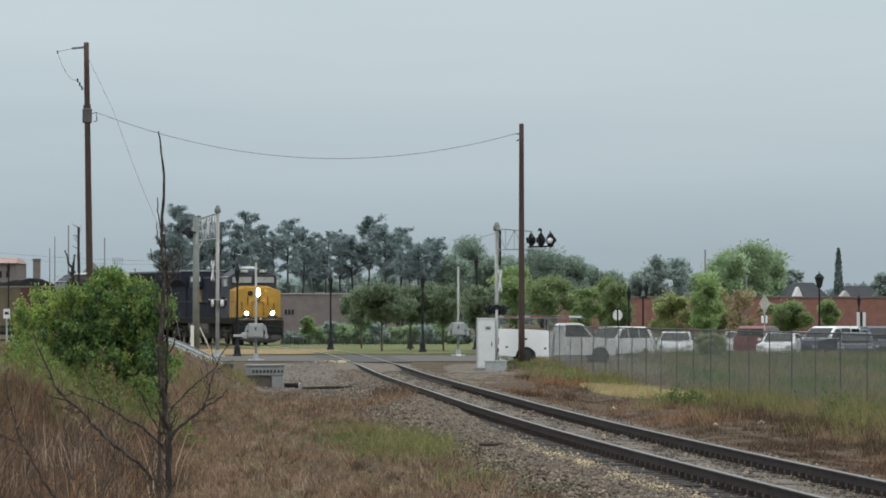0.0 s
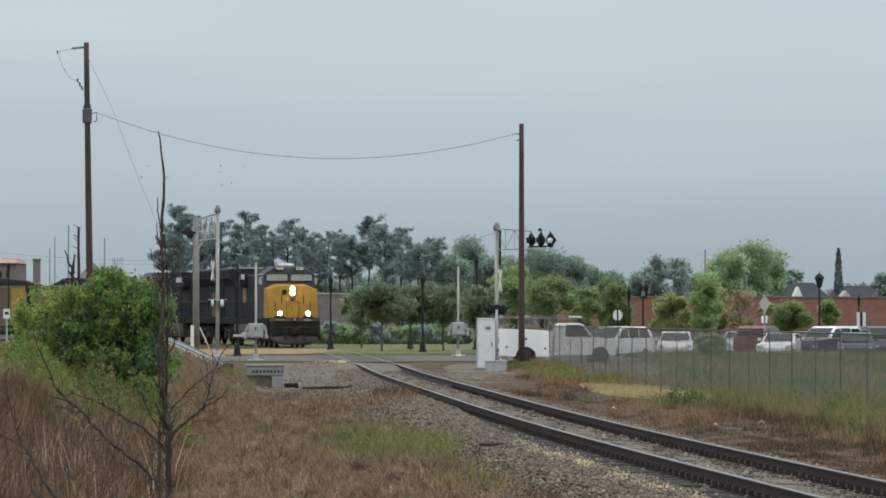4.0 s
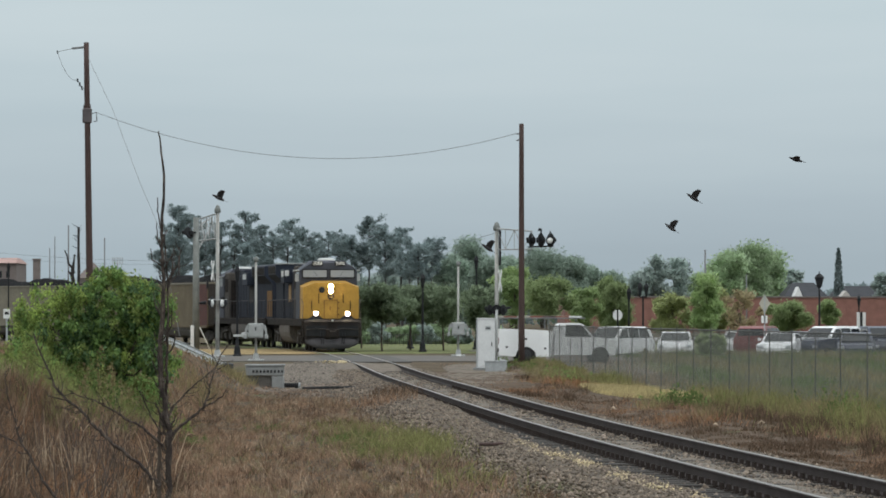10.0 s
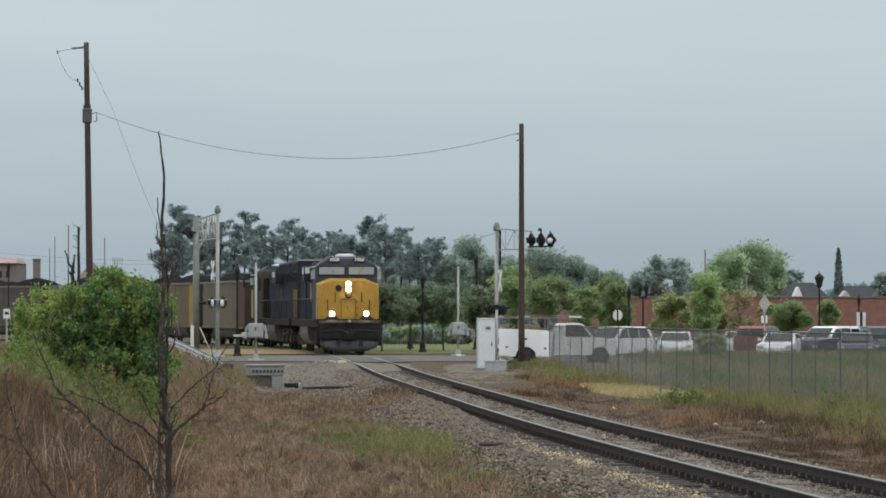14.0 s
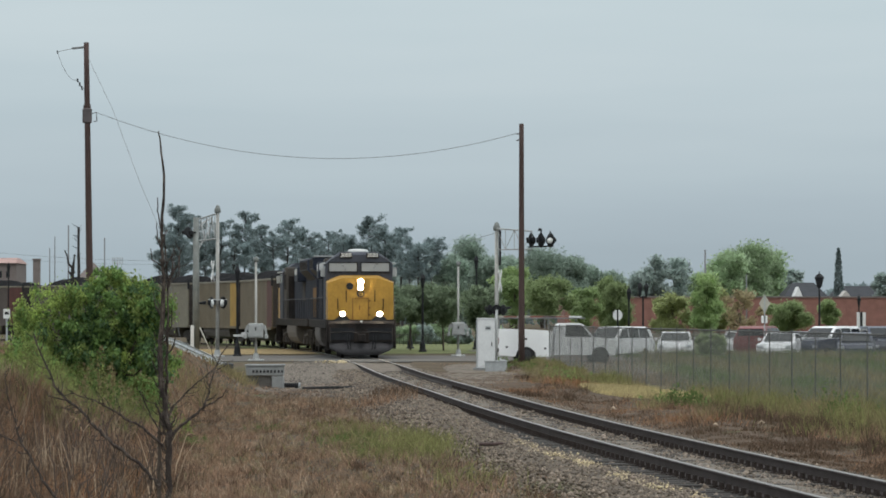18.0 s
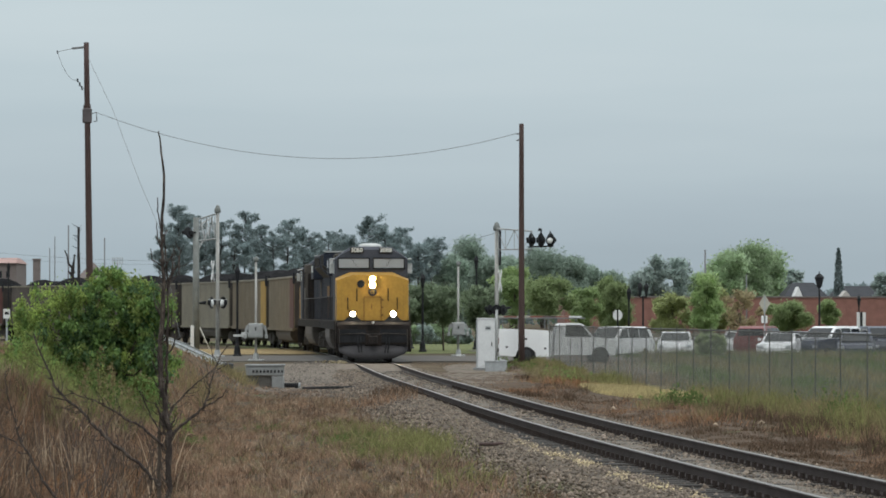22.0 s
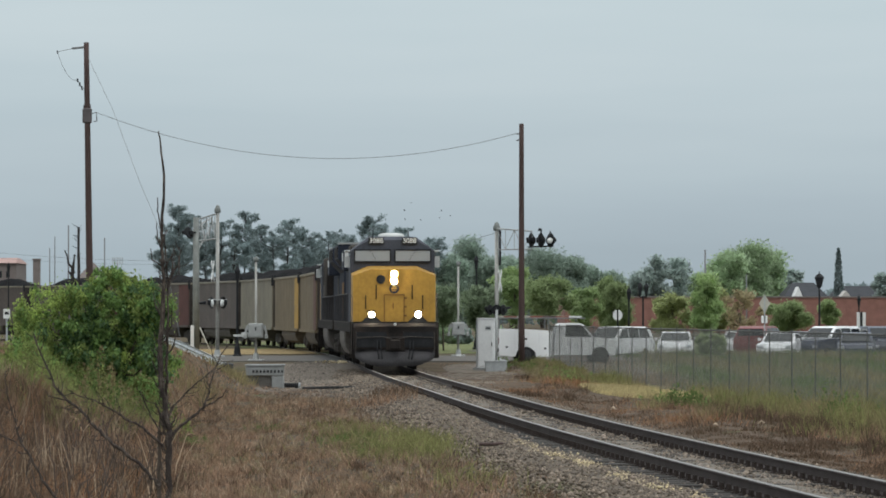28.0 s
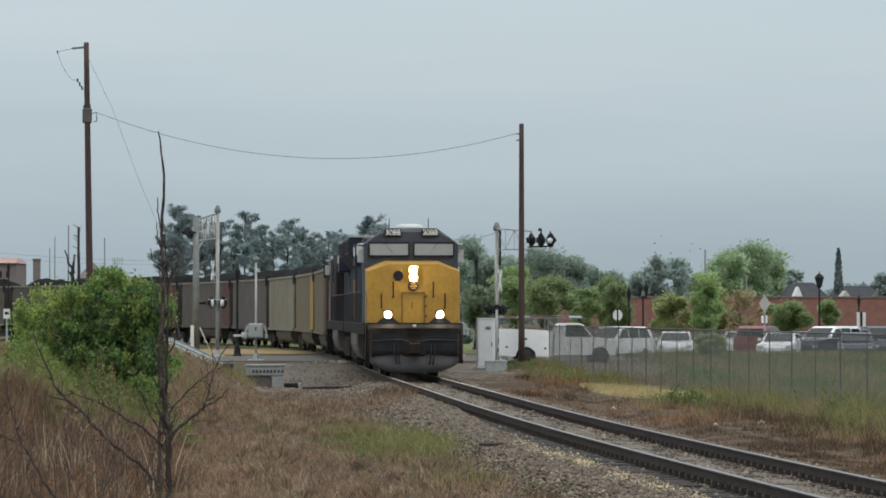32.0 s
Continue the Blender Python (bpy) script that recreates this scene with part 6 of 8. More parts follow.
# ---- buildings ----
def build_buildings():
    def block(name, x0, x1, y0, y1, top, mat, label):
        B = thing(name, Matrix.Identity(4), label, "building")
        bm = bmesh.new()
        box(bm, x0, x1, y0, y1, -0.3, top)
        w = part("wall", bm, mat, B)
        return B, w
    # long red brick building
    y = 360.0
    x0, x1, top = 11.963, 47.409, 3.412
    B, w = block("brick_building", x0, x1, y, y + 24, top, "brick", "long low red brick building with dull brown coping")
    boxpart("coping", "brown_brick", B, x0 - 0.1, x1 + 0.1, y - 0.12, y + 0.4, top, top + 0.12)
    for k in range(11):
        xx = x0 + 2.2 + k * 3.2
        boxpart("pilaster", "brick", w, xx - 0.22, xx + 0.22, y - 0.02, y, -0.3, top)
    for xx, hw, rise, tone in ((34.85, 0.40, 0.95, "sign_white"), (39.5, 0.46, 0.55, "trim")):
        bm = bmesh.new()
        prism(bm, [(xx - hw, top + 0.12), (xx + hw, top + 0.12), (xx, top + 0.12 + rise)], y - 0.05, y + 3.0)
        part("gable", bm, tone, B, "small pale gable on the roof edge")
    # hipped dark roofs further back
    for xa, xb, zt, dd in ((39.758, 45.382, 5.473, 430), (47.492, 59.262, 5.219, 450)):
        H = thing("house", Matrix.Identity(4), "house with a dark shingled hip roof behind the brick building", "house", "houses behind the brick building")
        boxpart("wall", "brick", H, xa + 0.3, xb - 0.3, dd + 0.3, dd + 9.7, -0.3, zt - 1.9)
        bm = bmesh.new()
        loft(bm, [[(xa, dd, zt - 1.9), (xb, dd, zt - 1.9), (xb, dd + 10, zt - 1.9), (xa, dd + 10, zt - 1.9)], [(xa + 1.6, dd + 4, zt), (xb - 1.6, dd + 4, zt), (xb - 1.6, dd + 6, zt), (xa + 1.6, dd + 6, zt)]])
        part("roof", bm, "roof", H, "dark shingled hip roof")
    H = thing("house", Matrix.Identity(4), "small house with a dark roof among trees", "house", "houses behind the brick building")
    xa, xb = 15.877, 17.354
    boxpart("wall", "trim", H, xa + 0.1, xb - 0.1, 400.2, 404, -0.3, 3.138)
    bm = bmesh.new()
    prism(bm, [(xa, 3.138), (xb, 3.138), ((xa + xb) / 2, 4.185)], 400.0, 404.2)
    part("roof", bm, "roof", H)
    # brown brick wall and low block beyond the lawn
    y = 300.0
    x0, x1, top = -15.877, -6.277, 3.454
    B, w = block("brown_building", x0, x1, y, y + 18, top, "brown_brick", "low brown brick building with dark lettering on the wall")
    boxpart("coping", "trim", B, x0 - 0.1, x1 + 0.1, y - 0.1, y + 0.4, top, top + 0.08)
    for xx in (-12.831, -12.554, -12.277):
        boxpart("letter_bar", "black", w, xx - 0.09, xx + 0.09, y - 0.03, y - 0.002, 1.792, 2.208)
    # distant things to the left: a brick block, a chimney, a hipped roof and a billboard frame
    B, w = block("brick_building", -54.535, -48.785, 420.0, 430.0, 7.589, "brown_brick", "distant brown block with a faded pink roof")
    bm = bmesh.new()
    loft(bm, [[(-54.535, 419.6, 7.589), (-48.655, 419.6, 7.589), (-48.655, 430.4, 7.589), (-54.535, 430.4, 7.589)], [(-54.212, 423, 8.235), (-49.108, 423, 8.235), (-49.108, 427, 8.235), (-54.212, 427, 8.235)]])
    part("roof", bm, "salmon", B, "faded pink roof")
    for k in range(3):
        xx = -51.563 + k * 0.905
        boxpart("window", "car_glass", w, xx - 0.2, xx + 0.2, 419.95, 420.02, 5.909, 6.685)
    Cn = thing("chimney", pose(-44.246, 400.0, 0), "square brown brick chimney far off", "chimney")
    boxpart("stack", "brown_brick", Cn, -0.369, 0.369, -0.4, 0.4, -0.3, 7.631)
    boxpart("cap", "brown_brick", Cn, -0.431, 0.431, -0.5, 0.5, 7.631, 7.815)
    B = thing("hut", pose(-31.477, 330.0, 0), "brown hut with a pyramid roof beyond the train", "building")
    boxpart("wall", "brown_brick", B, -1.117, 1.117, -1.1, 1.1, -0.3, 5.021)
    bm = bmesh.new()
    loft(bm, [[(-1.32, -1.3, 5.021), (1.32, -1.3, 5.021), (1.32, 1.3, 5.021), (-1.32, 1.3, 5.021)], [(-0.1, -0.1, 6.442), (0.1, -0.1, 6.442), (0.1, 0.1, 6.442), (-0.1, 0.1, 6.442)]])
    part("roof", bm, "brown_brick", B, "brown pyramid roof")
    S = thing("billboard_frame", pose(-30.129, 340.0, 0), "grey steel floodlight frame far off", "floodlight")
    bm = bmesh.new()
    tube(bm, (0, 0, -0.3), (0, 0, 6.734), 0.08, 0.06, 6)
    for z in (6.525, 6.786, 6.995):
        tube(bm, (-0.471, 0, z), (0.471, 0, z), 0.03, 0.03, 5)
    for k in range(5):
        tube(bm, (-0.471 + k * 0.235, 0, 6.42), (-0.471 + k * 0.235, 0, 7.048), 0.03, 0.03, 5)
    part("frame", bm, "galv", S)


# ---- vegetation ----
def leaves(centers, size, g, flat=0.4, jitter=0.35):
    """Small bent leaf quads of random turn about the centers."""
    n = len(centers)
    d = g.normal(0, 1, (n, 3))
    d[:, 2] = d[:, 2] * flat
    d /= np.linalg.norm(d, axis=1, keepdims=True)
    e = g.normal(0, 1, (n, 3))
    e -= d * (e * d).sum(1, keepdims=True)
    e /= np.linalg.norm(e, axis=1, keepdims=True)
    s = (size * g.uniform(1 - jitter, 1 + jitter, n))[:, None]
    c = np.asarray(centers)
    v = np.stack([c - d * s, c + e * s * 0.55, c + d * s, c - e * s * 0.55], 1)
    f = np.arange(n * 4).reshape(n, 4)
    return v.reshape(-1, 3), f


def limb(bm, p0, p1, r0, r1, g, k=4, wander=0.06):
    pts = [Vector(p0).lerp(Vector(p1), i / k) for i in range(k + 1)]
    ln = (Vector(p1) - Vector(p0)).length
    for i in range(1, k):
        pts[i] = pts[i] + Vector(g.normal(0, wander * ln, 3))
    chain(bm, pts, [r0 + (r1 - r0) * i / k for i in range(k + 1)], 6)
    return pts


def far_leaves(centers, size, g, jitter=0.4):
    """Small pointed leaf triangles of random turn about the centers."""
    n = len(centers)
    d = g.normal(0, 1, (n, 3))
    d /= np.linalg.norm(d, axis=1, keepdims=True)
    e = g.normal(0, 1, (n, 3))
    e -= d * (e * d).sum(1, keepdims=True)
    e /= np.linalg.norm(e, axis=1, keepdims=True)
    s = (size * g.uniform(1 - jitter, 1 + jitter, n))[:, None]
    c = np.asarray(centers)
    v = np.stack([c - d * s + e * s * 0.62, c + d * s, c - d * s - e * s * 0.62], 1)
    return v.reshape(-1, 3), np.arange(n * 3).reshape(n, 3)


def puff(c, r, flat, m, g, soft=0.5, stray=0.22):
    """Points that fill a rounded clump, with a few strays beyond its skin."""
    p = g.normal(0, 1, (m, 3))
    p /= np.linalg.norm(p, axis=1, keepdims=True)
    p *= g.uniform(0.0, 1, (m, 1)) ** soft * r * (1 + stray * g.normal(0, 1, (m, 1)))
    p[:, 2] *= flat
    return np.asarray(c) + p


def pine(x, y, top, spread, seed):
    """Long bare trunk and an open crown of needle clumps strung along rising limbs."""
    g = np.random.default_rng(seed)
    T = thing("pine_tree", pose(x, y, gz(x, y) - 0.1), "tall dark pine with a ragged crown", "tree", "row of pines")
    h = top
    bm = bmesh.new()
    bend = g.normal(0, 0.25)
    limb(bm, (0, 0, 0), (bend, 0, h * 0.97), 0.19, 0.04, g, 6, 0.005)
    cs = []
    nb = int(20 + 1.1 * h)
    low = g.uniform(0.49, 0.60)
    for i in range(nb):
        f = low + (0.985 - low) * (i + g.uniform(0, 0.9)) / nb
        a = g.uniform(0, 6.28)
        u = (f - low) / (1 - low)
        reach = spread * (0.42 + 0.58 * math.sin(math.pi * (0.10 + 0.80 * u))) * g.uniform(0.35, 1.10)
        base = Vector((bend * f, 0, h * f - 0.35 * reach))
        tip = Vector((bend * f + math.cos(a) * reach, math.sin(a) * reach, h * f + g.uniform(-0.02, 0.22) * reach))
        limb(bm, base, tip, 0.045, 0.012, g, 2, 0.04)
        for q in np.arange(1.0, 0.30 if reach > 0.8 else 0.7, -0.38 / max(reach, 0.5)):
            r = g.uniform(0.27, 0.64) * (0.8 + 0.2 * q)
            c = base.lerp(tip, float(q)) + Vector(g.normal(0, 0.12, 3))
            cs.append(puff(c, r, 0.72, int(160 * r), g))
    for k in range(5):
        cs.append(puff((bend + g.normal(0, 0.22), g.normal(0, 0.22), h * 0.985 - 0.26 * k), 0.24 + 0.08 * k, 0.9, 80, g))
    part("trunk", bm, "pine_bark", T)
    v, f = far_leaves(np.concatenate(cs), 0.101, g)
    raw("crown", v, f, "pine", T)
    return T


def broadleaf(name, x, y, top, crown_low, rx, mat, seed, leaf=0.22, dens=1.0, label="", group="", trunk_r=0.14, narrow=0.5, airy=0.0):
    """Trunk, a dozen main limbs, and leaf clumps on the twigs of each; airy leaves gaps between the limbs."""
    g = np.random.default_rng(seed)
    b = gz(x, y)
    T = thing(name, pose(x, y, b - 0.03), label, "tree", group)
    h = top - b
    low = crown_low - b
    bm = bmesh.new()
    limb(bm, (0, 0, 0), (g.normal(0, 0.05), 0, low + (h - low) * 0.6), trunk_r, trunk_r * 0.4, g, 5, 0.012)
    size = 0.5 * (rx + 0.5 * (h - low))
    cs = []
    nl = 13
    for i in range(nl):
        f = (i + g.uniform(0.1, 0.9)) / nl
        wide = math.sin(math.pi * (0.15 + 0.75 * f)) ** (0.6 if narrow > 0.55 else 0.9)
        R = size * g.uniform(0.36, 0.58) * (1 - 0.3 * airy)
        a = i * 2.39996 + g.normal(0, 0.5)
        w = max(0.0, rx * wide * g.uniform(0.8, 1.15) - 0.75 * R) * (1.0 if i % 4 else 0.35)
        z = low + (h - low) * (0.10 + 0.86 * f)
        tip = Vector((math.cos(a) * w, math.sin(a) * w, min(z, h - R * g.uniform(0.55, 0.95)) if i < nl - 1 else h - 0.8 * R))
        limb(bm, (0, 0, max(low * 0.8, z - 0.4 * (h - low))), tip, trunk_r * 0.32, 0.012, g, 3, 0.05)
        n = int(10 + 9 * (1 - airy))
        for k in range(n):
            d = g.normal(0, 1, 3)
            d /= np.linalg.norm(d)
            r = R * g.uniform(0.34, 0.74)
            c = np.array(tip) + d * np.array((1.05, 1.05, 0.8)) * (R - 0.6 * r) * g.uniform(0.35, 1.08)
            cs.append(puff(c, r, 0.8, int(25 * dens * (r / (0.43 * R)) ** 1.5), g, 0.5, 0.34))
    part("trunk", bm, "bark", T)
    cs = np.concatenate(cs)
    cs = cs[(cs[:, 2] < h + 0.10 * size) & (cs[:, 2] > low - 0.12 * (h - low))]
    v, f = far_leaves(cs, leaf * 0.90, g)
    raw("crown", v, f, mat, T)
    return T


def build_trees():
    g = np.random.default_rng(5)
    tops = ((-30.828, 430.0, 14.702), (-31.54, 467.0, 14.637), (-33.7, 454.0, 11.9), (-26.867, 441.0, 12.989), (-25.886, 478.0, 15.374), (-23.035, 465.0, 13.296), (-19.193, 452.0, 13.539), (-16.75, 439.0, 12.265), (-15.525, 476.0, 12.682), (-13.106, 463.0, 11.681), (-9.138, 450.0, 13.835), (-6.858, 437.0, 12.353), (-5.25, 474.0, 13.075), (-26.525, 461.0, 11.143), (-10.959, 448.0, 11.232), (-3.078, 435.0, 10.298), (-1.38, 472.0, 11.722), (-33.3, 459.0, 11.2), (-28.75, 446.0, 11.878), (-19.851, 433.0, 11.593), (-16.558, 470.0, 11.319), (-4.248, 468.0, 11.64))
    for i, (x, y, top) in enumerate(tops):
        pine(x, y, top, 1.95 + 0.4 * ((i * 7) % 3), 100 + i)
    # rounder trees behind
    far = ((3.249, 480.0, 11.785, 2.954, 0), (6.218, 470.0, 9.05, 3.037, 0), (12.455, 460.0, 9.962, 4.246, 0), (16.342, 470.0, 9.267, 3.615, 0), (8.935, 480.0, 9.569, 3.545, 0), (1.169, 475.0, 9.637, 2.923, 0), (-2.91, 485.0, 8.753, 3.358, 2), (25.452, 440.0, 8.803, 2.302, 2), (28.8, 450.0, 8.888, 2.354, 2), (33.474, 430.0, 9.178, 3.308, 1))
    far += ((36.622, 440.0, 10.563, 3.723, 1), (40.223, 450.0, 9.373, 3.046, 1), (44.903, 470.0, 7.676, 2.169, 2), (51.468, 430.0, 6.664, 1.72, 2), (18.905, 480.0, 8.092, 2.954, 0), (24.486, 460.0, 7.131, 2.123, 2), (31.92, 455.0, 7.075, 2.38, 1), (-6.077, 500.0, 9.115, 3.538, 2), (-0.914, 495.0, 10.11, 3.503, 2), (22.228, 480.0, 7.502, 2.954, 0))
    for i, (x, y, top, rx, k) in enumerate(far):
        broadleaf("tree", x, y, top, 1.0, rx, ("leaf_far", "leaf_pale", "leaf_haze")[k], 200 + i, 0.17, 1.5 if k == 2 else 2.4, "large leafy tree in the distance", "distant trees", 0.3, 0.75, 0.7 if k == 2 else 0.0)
    # these trees get the haze-coloured leaves, as if seen through thick air
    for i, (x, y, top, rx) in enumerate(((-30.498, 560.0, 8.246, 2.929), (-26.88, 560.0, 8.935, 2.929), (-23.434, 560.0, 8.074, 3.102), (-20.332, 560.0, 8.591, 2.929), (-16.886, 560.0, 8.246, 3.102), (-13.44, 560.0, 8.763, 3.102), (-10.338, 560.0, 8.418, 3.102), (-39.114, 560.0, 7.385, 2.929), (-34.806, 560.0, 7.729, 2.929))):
        broadleaf("tree", x, y, top * 0.92, 1.5, rx, "leaf_haze", 240 + i, 0.17, 1.3, "haze-tinted tree far behind the pines", "distant trees", 0.2, 0.8)
    broadleaf("shrub", 11.522, 158.0, 1.088, 0.068, 0.875, "leaf_dark", 260, 0.085, 1.4, "dense green shrub behind the chain link fence", "", 0.05, 0.8)
    # slim cypress
    T = thing("cypress_tree", pose(43.08, 400.0, 0), "slim dark cypress behind the brick building", "tree")
    h = 8.92
    n = 1500
    z = g.uniform(0.1, 1.0, n)
    r = 0.80 * (1 - z) ** 0.6 * np.sqrt(g.uniform(0.1, 1, n)) + 0.04
    a = g.uniform(0, 6.28, n)
    v, f = leaves(np.stack([r * np.cos(a), r * np.sin(a), z * h], -1), 0.17, g, 2.0)
    raw("crown", v, f, "pine", T)
    tubepart("trunk", "bark", T, (0, 0, -0.2), (0, 0, h * 0.9), 0.10, 0.03, 8)
    # young trees on the lawn and round the car park
    rows = ((-3.174, 191.0, 3.50, 1.55, 1.60, 'leaf_dusk'), (-1.71, 195.0, 3.55, 1.55, 1.4, 'leaf_dusk'), (-4.542, 205.0, 3.2, 1.2, 1.25, 'leaf_dusk'), (0.03, 194.0, 3.45, 1.45, 1.4, 'leaf_dusk'), (1.929, 190.0, 3.40, 1.2, 1.35, 'leaf_dusk'), (5.179, 186.0, 3.846, 1.785, 1.574, 'leaf_dark'), (3.80, 192.0, 3.95, 1.431, 0.90, 'leaf_light'), (7.758, 205.0, 3.403, 1.29, 0.946, 'leaf_light'), (9.625, 215.0, 4.067, 0.956, 0.85, 'leaf_dark'), (12.55, 200.0, 3.1, 0.70, 1.2, 'leaf_olive'), (14.195, 198.0, 4.087, 0.797, 0.95, 'leaf_light'), (15.391, 205.0, 3.456, 0.88, 0.7, 'leaf_olive'), (16.346, 202.0, 3.321, 0.835, 1.081, 'leaf_tan'), (21.514, 230.0, 2.725, 0.80, 1.5, 'leaf_dark'), (24.132, 230.0, 2.796, 1.204, 0.70, 'leaf_dark'), (4.071, 210.0, 4.665, 2.404, 1.098, 'leaf_light'), (-8.351, 230.0, 1.735, 0.602, 0.495, 'leaf_light'), (10.078, 212.0, 3.712, 0.94, 1.05, 'leaf_dark'))
    for i, (x, y, top, low, rx, mat) in enumerate(rows):
        bare, spring = mat == "leaf_tan", mat in ("leaf_light", "leaf_olive", "leaf_tan")
        broadleaf("young_tree", x, y, top, low, rx * (1.25 if spring else 1.0), mat, 300 + i, 0.075, 0.7 if bare else 2.1, "budding young tree with tan twigs" if bare else "young leafy tree with a slim trunk", "young trees", 0.055, 0.6, 0.9 if bare else 0.55 if spring else 0.0)
    # rough hedge of shrubs and saplings behind the picket fence
    for i in range(15):
        x = -9.9 + i * 0.95 + g.normal(0, 0.18)
        # hedge leaves are coloured pale to stand for the haze before them
        broadleaf("shrub", x, 233.0 + g.normal(0, 1.2), g.uniform(0.7, 1.1) + (0.35 if i > 1 else 0.0), -0.1, g.uniform(0.62, 0.9), "leaf_pale" if i % 3 else "leaf_haze", 400 + i, 0.085, 0.9, "haze-paled green shrub in the hedge beyond the lawn", "hedge shrubs", 0.04, 0.7)
    # far belt of woods that closes the view
    n = 16000
    x = g.uniform(-170, 170, n)
    hh = 4.2 + 1.5 * np.sin(x * 0.11) + 1.0 * np.sin(x * 0.37 + 1)
    z = hh * g.uniform(0, 1, n) ** 0.8
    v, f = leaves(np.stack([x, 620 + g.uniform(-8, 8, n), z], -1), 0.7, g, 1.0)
    tagged(raw("far_woods", v, f, "pine"), "haze-tinted belt of woods on the horizon", "woods", kind="stuff")


def build_bush():
    g = np.random.default_rng(9)
    d = 74.0
    x0 = -7.218
    b = gz(x0, d)
    B = thing("bush", pose(x0, d, b), "large leafy bush, core leaves coloured dark for shade, lighter young growth", "bush")
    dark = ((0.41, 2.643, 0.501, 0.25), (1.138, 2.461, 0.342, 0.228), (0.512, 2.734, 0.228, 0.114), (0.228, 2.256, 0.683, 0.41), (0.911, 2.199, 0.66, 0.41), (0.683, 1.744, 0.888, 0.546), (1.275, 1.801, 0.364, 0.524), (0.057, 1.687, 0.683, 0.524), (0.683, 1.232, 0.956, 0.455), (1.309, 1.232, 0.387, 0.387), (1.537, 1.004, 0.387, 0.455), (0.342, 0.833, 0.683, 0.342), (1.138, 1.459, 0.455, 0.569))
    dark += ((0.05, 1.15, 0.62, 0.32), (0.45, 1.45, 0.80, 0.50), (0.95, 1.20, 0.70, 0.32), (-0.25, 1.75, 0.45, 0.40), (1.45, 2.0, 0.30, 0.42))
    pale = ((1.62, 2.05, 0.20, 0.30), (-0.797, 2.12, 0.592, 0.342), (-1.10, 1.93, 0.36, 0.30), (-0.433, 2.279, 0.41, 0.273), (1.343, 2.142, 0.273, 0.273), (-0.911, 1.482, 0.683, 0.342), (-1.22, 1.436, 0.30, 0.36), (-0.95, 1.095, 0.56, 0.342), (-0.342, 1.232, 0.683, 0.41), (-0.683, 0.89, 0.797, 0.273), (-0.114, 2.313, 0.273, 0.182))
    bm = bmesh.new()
    tones = {"leaf_shade": [], "leaf_bush": [], "leaf_sprig": [], "leaf_lime": []}
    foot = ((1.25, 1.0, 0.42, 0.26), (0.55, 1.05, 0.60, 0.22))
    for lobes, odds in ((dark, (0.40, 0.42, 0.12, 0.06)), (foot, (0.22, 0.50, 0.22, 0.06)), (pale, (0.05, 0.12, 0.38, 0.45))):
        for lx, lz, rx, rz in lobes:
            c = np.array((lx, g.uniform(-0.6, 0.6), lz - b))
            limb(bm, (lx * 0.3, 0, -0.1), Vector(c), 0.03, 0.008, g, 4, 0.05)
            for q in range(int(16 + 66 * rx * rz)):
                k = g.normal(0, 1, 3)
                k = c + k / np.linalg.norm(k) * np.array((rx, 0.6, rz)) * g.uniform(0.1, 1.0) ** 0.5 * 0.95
                # lower clumps darker, upper ones paler: shade and light put into leaf colour
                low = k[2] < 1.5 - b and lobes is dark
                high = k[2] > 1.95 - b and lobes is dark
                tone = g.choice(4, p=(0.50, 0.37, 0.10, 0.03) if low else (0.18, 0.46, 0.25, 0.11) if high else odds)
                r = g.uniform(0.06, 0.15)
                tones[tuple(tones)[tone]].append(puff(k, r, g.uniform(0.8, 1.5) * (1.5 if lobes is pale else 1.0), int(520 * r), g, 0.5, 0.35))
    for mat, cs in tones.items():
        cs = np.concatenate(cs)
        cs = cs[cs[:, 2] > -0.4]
        v, f = leaves(cs, 0.044 if mat in ("leaf_shade", "leaf_bush") else 0.032, g, 1.9)
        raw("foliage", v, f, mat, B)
    part("stem", bm, "bark", B)
    # leafy shoots that rise in loose tufts before the bush
    for tone, mat, n, seed in ((0, "leaf_sprig", 470, 91), (1, "fresh", 330, 92), (2, "leaf_bush", 260, 93)):
        g = np.random.default_rng(seed)
        cs = []
        for k in range(n):
            sx = g.uniform(0, 1) ** (1.35 if tone < 2 else 0.9)
            x = -8.728 + sx * (3.004 if tone == 2 else 3.768)
            y = 70.5 + g.normal(0, 1.3) + 1.5 * (tone == 2)
            h = g.uniform(0.25, 0.85) * (1.15 - 0.75 * sx) * (0.7 + 0.3 * math.sin(x * 4.0 + y))
            lean = g.normal(0, 0.22, 2)
            f = g.uniform(0.15, 1, 34)
            zb = gz(x, y)
            w = 0.10 * (1.1 - f)
            cs.append(np.stack([x + lean[0] * f * h + g.normal(0, 1, 34) * w, y + lean[1] * f * h + g.normal(0, 1, 34) * w, zb + f * h], -1))
        v, f = leaves(np.concatenate(cs), 0.032, g, 1.6)
        tagged(raw("leafy_shoots", v, f, mat), "fresh green leafy shoots before the bush", "shoots", kind="stuff")


